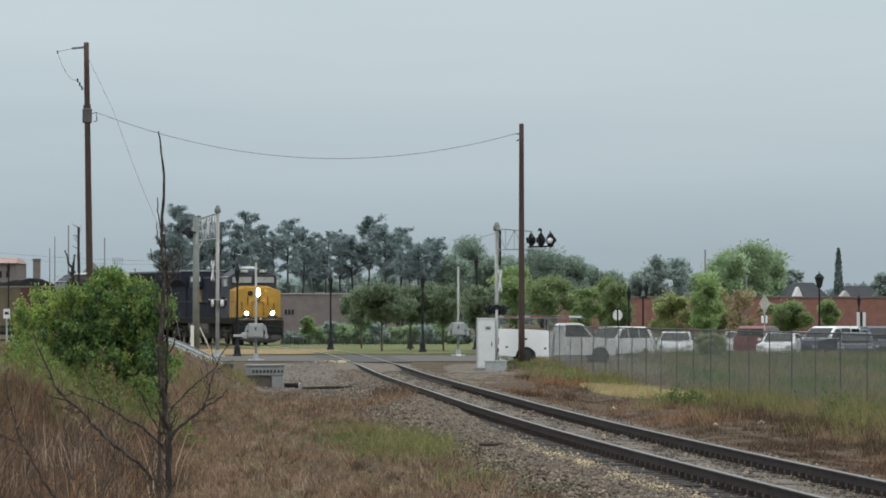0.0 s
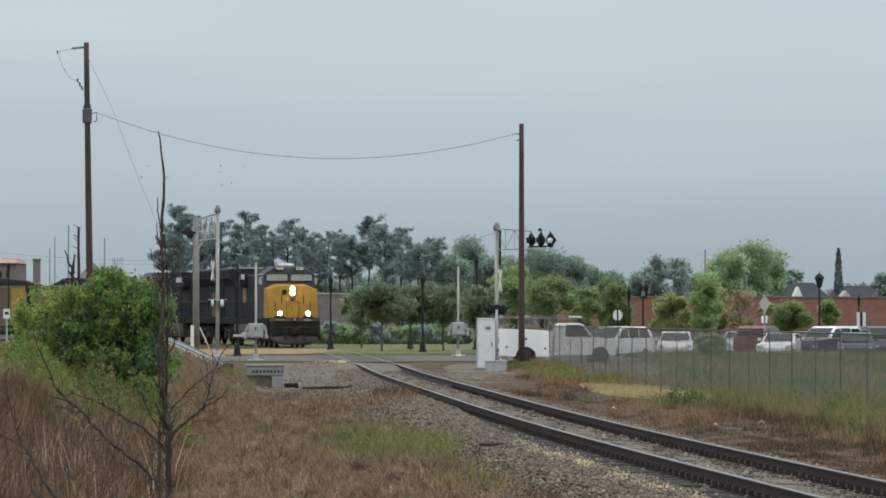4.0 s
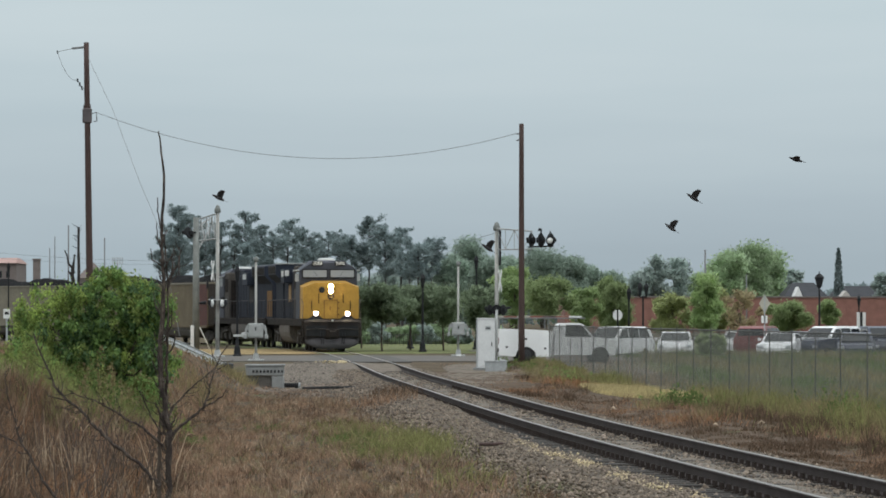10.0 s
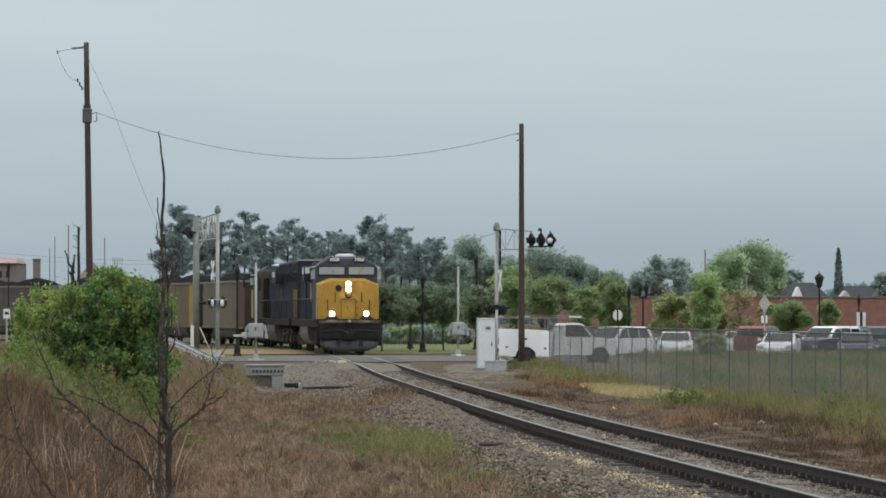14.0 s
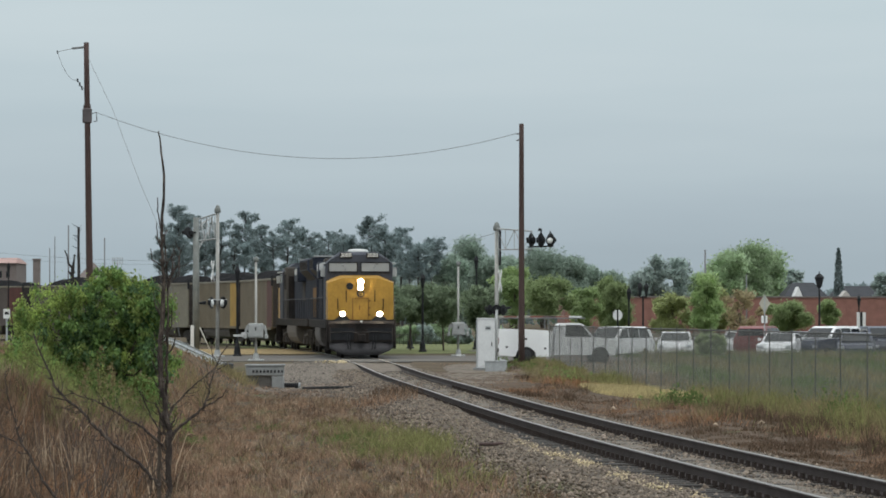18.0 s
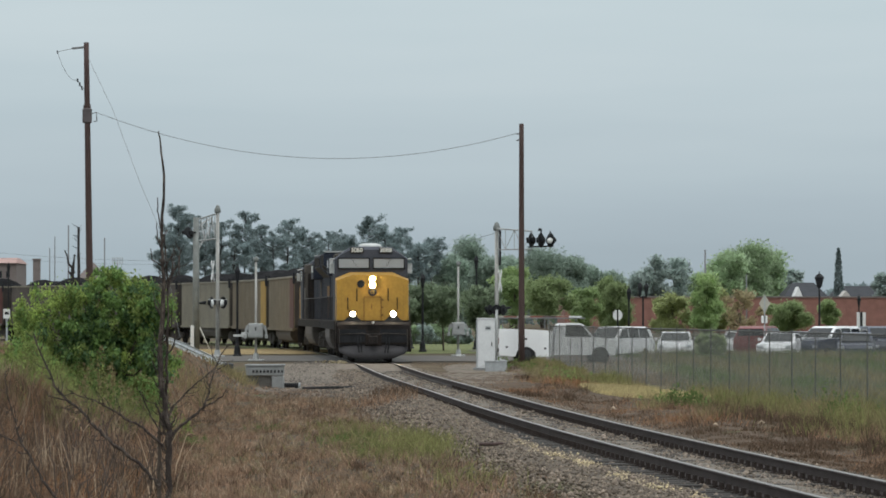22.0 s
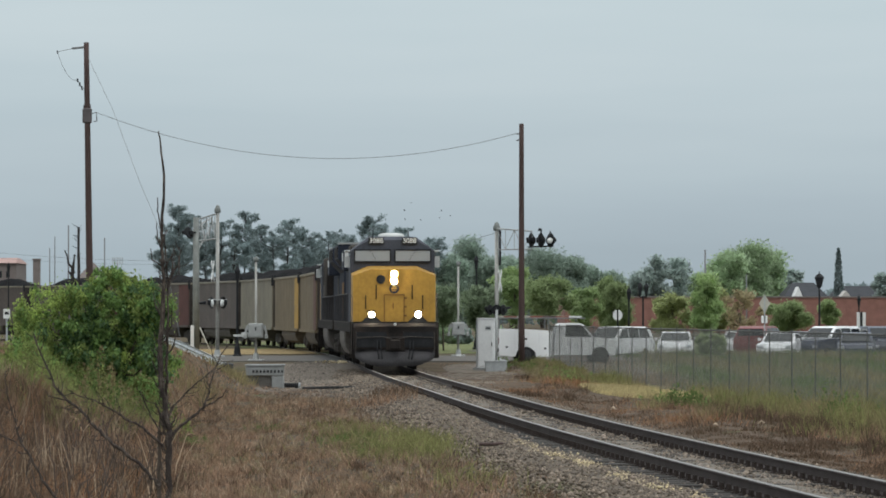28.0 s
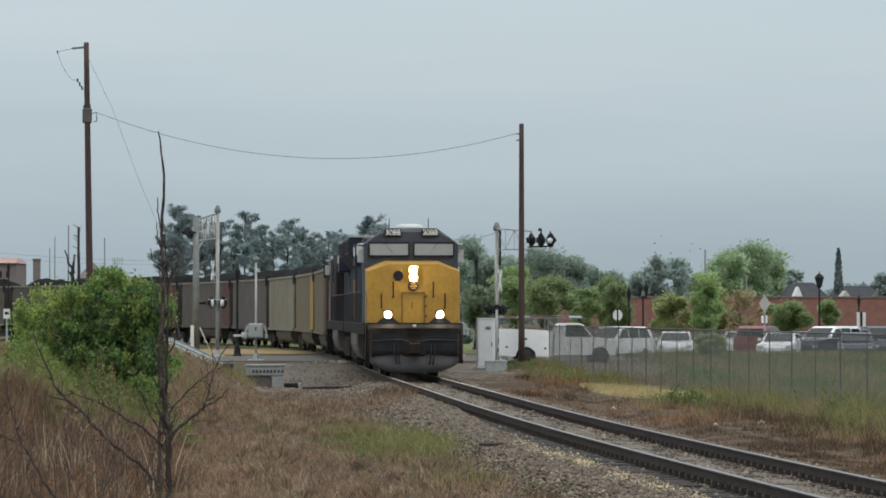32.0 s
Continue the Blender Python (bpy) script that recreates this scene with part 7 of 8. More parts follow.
def build_bush_foot():
    """Rank mixed growth that climbs from the bank against the foot of the bush."""
    for mat, n, seed, lab in (("fresh", 110, 94, "rank green growth at the foot of the bush"), ("weed", 90, 95, "leafy green growth at the foot of the bush"), ("olive", 170, 96, "olive growth at the foot of the bush")):
        g = np.random.default_rng(seed)
        cs = []
        for k in range(n):
            u = g.uniform(0, 1)
            x, y = -6.95 + 1.25 * u, 71.2 + g.normal(0, 1.1)
            h = g.uniform(0.25, 1.0) * (1.15 - 0.55 * u) * (0.75 + 0.25 * math.sin(x * 5.0 + y))
            lean = g.normal(0, 0.18, 2)
            f = g.uniform(0.05, 1, 40)
            w = 0.09 * (1.15 - f)
            cs.append(np.stack([x + lean[0] * f * h + g.normal(0, 1, 40) * w, y + lean[1] * f * h + g.normal(0, 1, 40) * w, gz(x, y) + f * h], -1))
        v, f = leaves(np.concatenate(cs), 0.034, g, 1.8)
        tagged(raw("leafy_shoots", v, f, mat), lab, "shoots", kind="stuff")
    for mat, n, seed in (("leaf_bush", 170, 64), ("fresh", 150, 65)):
        g = np.random.default_rng(seed)
        cs = []
        for k in range(n):
            u = g.uniform(0, 1)
            x, y = -7.3 + 1.35 * u, 77.2 + g.normal(0, 1.0)
            h = g.uniform(0.35, 0.95) * (1.05 - 0.35 * u)
            lean = g.normal(0, 0.18, 2)
            f = g.uniform(0.05, 1, 40)
            w = 0.10 * (1.15 - f)
            cs.append(np.stack([x + lean[0] * f * h + g.normal(0, 1, 40) * w, y + lean[1] * f * h + g.normal(0, 1, 40) * w, gz(x, y) + f * h], -1))
        v, f = leaves(np.concatenate(cs), 0.036, g, 1.8)
        tagged(raw("leafy_shoots", v, f, mat), "rank green growth under the bush", "shoots", kind="stuff")
    g = np.random.default_rng(97)
    n = 5200
    x, y = g.uniform(-8.5, -5.6, n), g.uniform(82, 116, n)
    keep = np.sin(x * 2.1 + 0.3 * y) + np.sin(y * 0.35) + g.normal(0, 0.5, n) > 0.2
    blades("olive_grass", x[keep], y[keep], g.uniform(0.10, 0.42, int(keep.sum())), 0.009, "olive", "olive tufts in the dry growth on the bank", "grass", 98, 0.7)


def blades(name, x, y, h, w, mat, label, category, seed, lean=0.35):
    """Bent grass blades, each a strip of two quads to a point."""
    g = np.random.default_rng(seed)
    n = len(x)
    z = ground_z(x, y) - 0.01
    a = g.uniform(0, 6.28, n)
    b = g.uniform(0, 6.28, n)
    ln = h * lean * g.uniform(0.2, 1.3, n)
    dx, dy = np.cos(a) * ln, np.sin(a) * ln
    wx, wy = np.cos(b) * w, np.sin(b) * w
    base = np.stack([x, y, z], -1)
    mid = base + np.stack([dx * 0.35, dy * 0.35, h * 0.6], -1)
    tip = base + np.stack([dx, dy, h], -1)
    o = np.stack([wx, wy, 0 * wx], -1)
    v = np.stack([base - o, base + o, mid + o * 0.7, mid - o * 0.7, tip], 1).reshape(-1, 3)
    i = np.arange(n)[:, None] * 5
    f = np.concatenate([i + np.array([0, 1, 2]), i + np.array([0, 2, 3]), i + np.array([3, 2, 4])])
    return tagged(raw(name, v, f, mat), label, category, kind="stuff")


def tussock_blades(name, x, y, h, w, mat, label, category, seed, lean):
    """Stems that share the lean of their tussock and scatter a little about it."""
    g = np.random.default_rng(seed)
    n = len(x)
    lean = lean + g.normal(0, 0.20, (n, 2))
    b = g.uniform(0, 6.28, n)
    base = np.stack([x, y, ground_z(x, y) - 0.01], -1)
    mid = base + np.stack([lean[:, 0] * h * 0.4, lean[:, 1] * h * 0.4, h * 0.6], -1)
    tip = base + np.stack([lean[:, 0] * h * 1.1, lean[:, 1] * h, h], -1)
    o = np.stack([np.cos(b) * w, np.sin(b) * w, 0 * b], -1)
    v = np.stack([base - o, base + o, mid + o * 0.7, mid - o * 0.7, tip], 1).reshape(-1, 3)
    i = np.arange(n)[:, None] * 5
    f = np.concatenate([i + np.array([0, 1, 2]), i + np.array([0, 2, 3]), i + np.array([3, 2, 4])])
    return tagged(raw(name, v, f, mat), label, category, kind="stuff")


def clumped(g, n, x0, x1, y0, y1, k, spread):
    cx, cy = g.uniform(x0, x1, k), g.uniform(y0, y1, k)
    i = g.integers(0, k, n)
    return cx[i] + g.normal(0, spread, n), cy[i] + g.normal(0, spread * 2, n)


def build_grass():
    g = np.random.default_rng(31)
    # low matted dry grass between the bank and the ballast, in drifts
    n = 100000
    y = 30 + 80 * g.uniform(0, 1, n) ** 1.3
    half = y * 0.125
    x = -half + (track_x(y) - 2.6 + half) * g.uniform(0, 1, n)
    drift = 0.5 + 0.5 * np.sin(x * 2.3 + 1.7 * np.sin(y * 0.55)) * np.sin(y * 0.8 + 1.4 * np.sin(x * 1.1))
    keep = (x < track_x(y) - 2.7 - 1.3 * g.uniform(0, 1, n)) & (g.uniform(0, 1, n) < 0.35 + 0.65 * drift)
    x, y, drift = x[keep], y[keep], drift[keep]
    blades("dry_grass", x, y, g.uniform(0.02, 0.09, len(x)) * (0.6 + 0.9 * drift), 0.006, "straw", "low matted dry brown grass", "grass", 32, 2.2)
    n = 15000
    x, y = clumped(g, n, -6, 1.5, 34, 95, 420, 0.10)
    keep = (x < track_x(y) - 2.9) & (x > -y * 0.125)
    x, y = x[keep], y[keep]
    blades("dry_grass", x, y, g.uniform(0.05, 0.24, len(x)), 0.004, "russet", "tufts of russet dry grass", "grass", 33, 0.7)
    for mat, count, per, seed, lab in (("straw", 900, 18, 56, "low tufts of dry grass"), ("bleached", 800, 14, 57, "pale tufts of dry grass"), ("dead", 380, 16, 58, "dark tufts of dead grass"), ("olive", 260, 14, 59, "olive tufts in the dry grass")):
        q = np.random.default_rng(seed)
        cy = 33 + 62 * q.uniform(0, 1, count) ** 1.4
        cx = -cy * 0.10 + (track_x(cy) - 3.0 + cy * 0.10) * q.uniform(0, 1, count)
        i = np.repeat(np.arange(count), per)
        n = len(i)
        tussock_blades("dry_grass", cx[i] + q.normal(0, 0.07, n), cy[i] + q.normal(0, 0.16, n), q.uniform(0.05, 0.20, n), 0.005, mat, lab, "grass", seed, q.normal(0, 0.5, (count, 2))[i])
    # shaggy dry growth on the bank before the guardrail
    n = 16000
    x, y = g.uniform(-14, -5.2, n), g.uniform(74, 112, n)
    blades("dry_grass", x, y, g.uniform(0.05, 0.32, n) * (1 - 0.55 * smooth(92, 108, y)), 0.008, "straw", "shaggy dry grass on the bank", "grass", 41, 0.9)
    # green patches
    x = np.concatenate((g.normal(-0.911, 0.50, 1500), g.normal(-1.766, 0.45, 700), g.normal(-0.42, 0.32, 1500), g.normal(0.354, 0.3, 260)))
    y = np.concatenate((g.normal(63, 3.4, 1500), g.normal(70, 2.5, 700), g.normal(62, 3.0, 1500), g.normal(50, 2, 260)))
    blades("green_grass", x, y, g.uniform(0.08, 0.32, len(x)), 0.006, "grass", "patch of fresh green grass", "grass", 34, 1.0)
    for k, (cx, cy, s, n) in enumerate(((-1.686, 66.0, 0.24, 420), (-1.278, 62.0, 0.16, 240), (-4.39, 65.0, 0.16, 300), (-3.478, 72.0, 0.2, 120))):
        x, y = g.normal(cx, s, n), g.normal(cy, s * 4, n)
        blades("green_grass", x, y, g.uniform(0.05, 0.22, n), 0.008, "weed", "dark green tuft in the dry grass", "grass", 70 + k, 0.8)
    # tangled dry growth on the near bank: tussocks, each with its own lean
    for mat, count, per, tall, seed, lab in (("dead", 520, 20, 0.76, 51, "dark dead stems on the bank"), ("russet", 410, 20, 0.76, 52, "brown dry stems on the bank"), ("rust_stem", 130, 26, 0.78, 53, "reddish dry stems on the bank"), ("straw", 210, 20, 0.70, 54, "dry stems on the bank"), ("bleached", 80, 18, 0.78, 55, "pale bleached stems on the bank")):
        q = np.random.default_rng(seed)
        cy = 33 + 34 * q.uniform(0, 1, count) ** 1.15
        cx = -cy * 0.127 + cy * 0.058 * q.uniform(0, 1, count) ** 1.5
        ch = tall * q.uniform(0.35, 1.15, count) * (1.12 - 0.8 * (cx / cy + 0.127) / 0.058)
        i = np.repeat(np.arange(count), per)
        n = len(i)
        x, y = cx[i] + q.normal(0, 0.085, n), cy[i] + q.normal(0, 0.16, n)
        tussock_blades("tall_dry_grass", x, y, ch[i] * q.uniform(0.35, 1.1, n), 0.0062, mat, lab, "grass", seed, q.normal(0, 0.34, (count, 2))[i])
    # brown stems that stand before the green growth under the bush
    for mat, count, seed, lab in (("dead", 110, 151, "dark dead stems before the bush"), ("russet", 100, 152, "brown dry stems before the bush"), ("straw", 60, 153, "dry stems before the bush"), ("bleached", 24, 154, "pale bleached stems before the bush")):
        q = np.random.default_rng(seed)
        cx, cy = -8.7 + 3.3 * q.uniform(0, 1, count), q.normal(66.6, 0.9, count)
        ch = q.uniform(0.35, 0.85, count) * (1.0 - 0.35 * (cx + 8.7) / 3.3)
        i = np.repeat(np.arange(count), 20)
        n = len(i)
        tussock_blades("tall_dry_grass", cx[i] + q.normal(0, 0.09, n), cy[i] + q.normal(0, 0.2, n), ch[i] * q.uniform(0.4, 1.1, n), 0.0065, mat, lab, "grass", seed, q.normal(0, 0.3, (count, 2))[i])
    n = 22000
    y = 31 + 40 * g.uniform(0, 1, n)
    x = -y * 0.126 + y * 0.075 * g.uniform(0, 1, n)
    blades("matted_grass", x, y, g.uniform(0.03, 0.16, n), 0.006, "straw", "matted dead grass under the stems", "grass", 43, 1.8)
    # woody dead stalks that arch through the grass
    for mat, count, lab in (("twig", 230, "thin dark dead stalks standing in the grass"), ("bleached", 80, "pale dry stalks standing in the grass")):
        bm = bmesh.new()
        for k in range(count):
            y = g.uniform(33, 62)
            x = -y * 0.127 + y * 0.055 * g.uniform(0, 1) ** 1.3
            hgt, ln, az = g.uniform(0.4, 1.30), g.uniform(0.05, 0.50), g.uniform(0, 6.28)
            zb = gz(x, y)
            pts = [(x + math.cos(az) * ln * f ** 2, y + math.sin(az) * ln * f ** 2, zb - 0.03 + hgt * (f - 0.25 * f * f * g.uniform(0.2, 1.6))) for f in (0.0, 0.3, 0.6, 0.85, 1.0)]
            k2 = g.uniform(0.7, 1.7)
            chain(bm, pts, [r * k2 for r in (0.007, 0.006, 0.005, 0.004, 0.002)], 4)
            if g.uniform() < 0.5:
                p = Vector(pts[2])
                tip = p + Vector((g.normal(0, 0.12), g.normal(0, 0.12), g.uniform(0.08, 0.3)))
                chain(bm, [p, p.lerp(tip, 0.5) + Vector((g.normal(0, 0.02), 0, 0.02)), tip], (0.0045, 0.0035, 0.002), 4)
        tagged(part("dead_stalks", bm, mat), lab, "stalks", kind="stuff")
    n = 9000
    sx = g.uniform(0, 1, n)
    x, y = -8.658 + sx * 3.231, g.normal(68.5, 1.9, n)
    tall = 0.7 + 0.3 * np.sin(x * 3.0 + 1.0) * np.sin(x * 7.1 + y)
    blades("long_green_grass", x, y, g.uniform(0.15, 0.75, n) * tall * (1.15 - 0.2 * sx), 0.008, "fresh", "long fresh green grass before the bush", "grass", 37, 0.6)
    n = 9000
    x, y = g.uniform(-8.164, -4.914, n), g.normal(65.0, 3.0, n)
    blades("tall_dry_grass", x, y, g.uniform(0.12, 0.55, n) * (0.6 + 0.4 * np.sin(x * 5.0 + y)), 0.006, "straw", "dry stems mixed into the green growth", "grass", 47, 0.6)
    # slope between the track and the fence: bare and brown at the foot, ranker towards the fence
    n = 112000
    y = 42 + 106 * g.uniform(0, 1, n) ** 1.3
    x0 = track_x(y) + 2.3
    x1 = 10.799 + (y - 82) / 64.0 * -6.576
    t = g.uniform(0, 1, n)
    x = x0 + (np.minimum(x1, y * 0.132) - x0) * t
    t = (x - x0) / np.maximum(x1 - x0, 0.5)
    big = np.sin(x * 1.3 + 1.8 * np.sin(y * 0.19)) * np.sin(y * 0.27 + 1.1 * np.sin(x * 0.8))
    sml = np.sin(x * 4.3 + 1.5 * np.sin(y * 0.9)) * np.sin(y * 1.3 + 1.9 * np.sin(x * 2.1))
    rank = 1.25 * t + 0.28 * big + 0.20 * sml + g.normal(0, 0.09, n)
    rank = rank + 0.12 * smooth(-95.0, -62.0, -y)
    big = big - 0.5 * smooth(-90.0, -70.0, -y) * (1 - smooth(0.35, 0.6, t))
    tall = np.clip(rank - 0.30, 0.17, 0.9) * np.clip(0.75 + 0.5 * sml, 0.2, 1.3)
    tone = big - 0.8 * sml + g.normal(0, 0.35, n)
    zones = ((rank < 0.45) & (tone < -0.45), "dead", "low dark dead weeds on the slope"), ((rank < 0.45) & (tone >= -0.45) & (tone < 0.30), "russet", "low russet weeds beyond the track"), ((rank < 0.45) & (tone >= 0.30) & (tone < 0.55), "straw", "low dry weeds beyond the track"), ((rank < 0.62) & (tone >= 0.55), "rust_stem", "low rusty weeds beyond the track"), ((rank >= 0.45) & (rank < 0.8) & (tone < -0.3), "dead", "dark dead weeds on the slope"), ((rank >= 0.45) & (rank < 0.8) & (tone >= -0.3) & (tone < 0.55), "straw", "dry brown weeds on the slope"), ((rank >= 0.62) & (tone >= 0.55), "olive", "olive grass on the slope"), ((rank >= 0.8) & (tone < -0.35), "grass", "green grass along the fence"), ((rank >= 0.8) & (tone >= -0.35) & (tone < 0.55), "olive", "olive grass along the fence")
    for k, (sel, mat, lab) in enumerate(zones):
        sel = sel & ((rank > 0.3) | (g.uniform(0, 1, n) < 0.75)) & ~((y > 94) & (y < 120) & (np.abs(x - 0.0538 * y) < 1.5) & (t > 0.3)) & ~((y > 112) & (x < 3.0 - 0.03 * (y - 112)) & (g.uniform(0, 1, n) < 0.9))
        m = int(sel.sum())
        blades("dry_weeds" if mat != "weed" else "green_grass", x[sel], y[sel], 0.62 * tall[sel] * g.uniform(0.4, 1.1, m) * (1 - 0.35 * smooth(122, 138, y[sel])) * (1 + 0.5 * smooth(-104, -84, -y[sel]) * smooth(0.2, 0.5, t[sel])), 0.007, mat, lab, "weeds", 110 + k, 0.7)
    n = 45000
    y = g.uniform(92, 172, n)
    x = y * g.uniform(0.03, 0.13, n)
    u = (y - 82) / 64.0
    keep = x > 10.799 + u * -6.576 + 0.3
    x, y = x[keep], y[keep]
    drift = np.sin(x * 1.7 + 2.0 * np.sin(y * 0.13)) + np.sin(y * 0.21 + x * 0.6) + g.normal(0, 0.5, len(x))
    dry = (y > 112) & (x + g.normal(0, 0.7, len(x)) < 8.0) & (g.uniform(0, 1, len(x)) < 0.75)
    blades("dry_grass", x[dry], y[dry], g.uniform(0.08, 0.42, int(dry.sum())) * (1 - 0.7 * smooth(126, 142, y[dry])), 0.010, "straw", "dry brown grass behind the fence", "grass", 48, 0.6)
    for lo, hi, mat, lab in ((-9.0, -0.5, "olive", "tall olive grass behind the fence"), (-0.5, 0.6, "field", "tall grey-green grass behind the fence"), (0.6, 9.0, "weed", "green weeds behind the fence")):
        k = (drift >= lo) & (drift < hi) & ~dry
        blades("field_grass", x[k], y[k], g.uniform(0.10, 0.46, int(k.sum())) * (1 - 0.75 * smooth(122, 140, y[k]) * (1 - smooth(7.6, 9.4, x[k]))), 0.011, mat, lab, "grass", 42, 0.5)
    n = 16000
    a, r = g.uniform(0, 6.28, n), np.sqrt(g.uniform(0, 1, n))
    x, y = 6.25 + 2.0 * r * np.cos(a), 112 + 11.0 * r * np.sin(a)
    blades("pale_straw_patch", x, y, g.uniform(0.05, 0.22, n), 0.009, "straw_pale", "pale straw coloured grass patch", "grass", 40, 0.9)
    n = 14000
    q = g.uniform(0, 1, n)
    x = 10.799 + q * -6.576 - np.abs(g.normal(0, 0.5, n)) - 0.1
    y = 82 + 64 * q
    blades("fence_weeds", x, y, g.uniform(0.1, 0.6, n) * (0.5 + 0.5 * np.sin(y * 0.9)) * (1 - 0.75 * smooth(96, 104, y) * (1 - smooth(128, 134, y))) * (1 - 0.5 * smooth(130, 137, y)), 0.010, "olive", "rank olive weeds along the fence foot", "weeds", 44, 0.5)
    q = np.random.default_rng(66)
    for mat, count, seed in (("dead", 190, 67), ("straw", 170, 68), ("russet", 130, 69)):
        cy = 38 + 66 * q.uniform(0, 1, count) ** 1.2
        cx = track_x(cy) - 2.2 - 2.6 * q.uniform(0, 1, count) ** 0.6
        i = np.repeat(np.arange(count), 12)
        n = len(i)
        tussock_blades("dry_grass", cx[i] + q.normal(0, 0.07, n), cy[i] + q.normal(0, 0.14, n), q.uniform(0.04, 0.17, n), 0.005, mat, "sparse dry tufts growing through the ballast", "grass", seed, q.normal(0, 0.5, (count, 2))[i])
    for k, (cx, cy, s, hh, n, mat) in enumerate(((-1.254, 97.0, 0.34, 0.5, 300, 'russet'), (-0.998, 94.0, 0.25, 0.42, 200, 'russet'), (-1.359, 92.0, 0.5, 0.34, 260, 'straw'), (-1.994, 90.0, 0.7, 0.26, 260, 'straw'), (-1.432, 99.0, 0.22, 0.34, 200, 'dead'), (2.424, 101.0, 0.42, 0.22, 420, 'dead'), (3.347, 98.0, 0.12, 0.42, 60, 'dead'), (4.103, 118.0, 0.5, 0.3, 420, 'rust_stem'), (-1.892, 75.0, 0.3, 0.2, 200, 'dead'), (-0.934, 46.0, 0.1, 0.2, 70, 'dead'), (5.412, 78.0, 0.5, 0.2, 260, 'rust_stem'), (7.632, 78.0, 0.5, 0.3, 300, 'dead'), (6.888, 82.0, 0.4, 0.32, 260, 'dead'))):
        x, y = g.normal(cx, s, n), g.normal(cy, s * 1.6, n)
        tussock_blades("dead_weeds", x, y, hh * g.uniform(0.3, 1.1, n), 0.009, mat, "clump of rusty dead weeds" if mat == "rust_stem" else "clump of dark dead weeds", "weeds", 160 + k, g.normal(0, 0.4, (n, 2)))
    # leafy weeds in clumps
    for k, (cx, cy, sx, hh, n) in enumerate(((5.959, 92.0, 0.36, 0.55, 1000), (5.551, 93.0, 0.22, 0.42, 300), (6.453, 93.0, 0.2, 0.36, 200), (8.831, 82.0, 0.30, 0.80, 1300), (9.143, 83.0, 0.22, 0.5, 260), (8.881, 88.0, 0.35, 0.36, 240), (9.739, 82.0, 0.3, 0.55, 300), (8.064, 96.0, 0.35, 0.34, 220), (7.629, 98.0, 0.3, 0.42, 200), (3.037, 140.0, 0.8, 0.36, 420), (4.02, 130.0, 0.5, 0.5, 300), (4.242, 122.0, 0.35, 0.5, 220), (2.425, 142.0, 0.4, 0.4, 240))):
        pts = []
        for q in range(max(8, n // 18)):
            px, py = cx + g.normal(0, sx * 0.8), cy + g.normal(0, sx * 0.8)
            h = hh * g.uniform(0.35, 1.1)
            lean = g.normal(0, 0.25, 2)
            f = g.uniform(0.05, 1, 16)
            w = 0.09 * (1.15 - f)
            pts.append(np.stack([px + lean[0] * f * h + g.normal(0, 1, 16) * w, py + lean[1] * f * h + g.normal(0, 1, 16) * w, gz(px, py) + f * h], -1))
        v, fa = leaves(np.concatenate(pts), 0.036, g, 1.4)
        tagged(raw("green_weeds", v, fa, "leaf_bush" if k % 3 else "weed"), "clump of leafy green weeds", "weeds", kind="stuff")
    for k, (x, y, r) in enumerate(((5.585, 75.0, 0.075), (6.681, 77.0, 0.06), (4.121, 89.0, 0.07), (-0.399, 72.0, 0.05), (-0.372, 62.0, 0.04), (-4.782, 99.0, 0.05))):
        rocks("stone", [(x, y, gz(x, y) + r * 0.5)], r, "pale_stone", "pale loose stone on the ground", "stone", 80 + k)


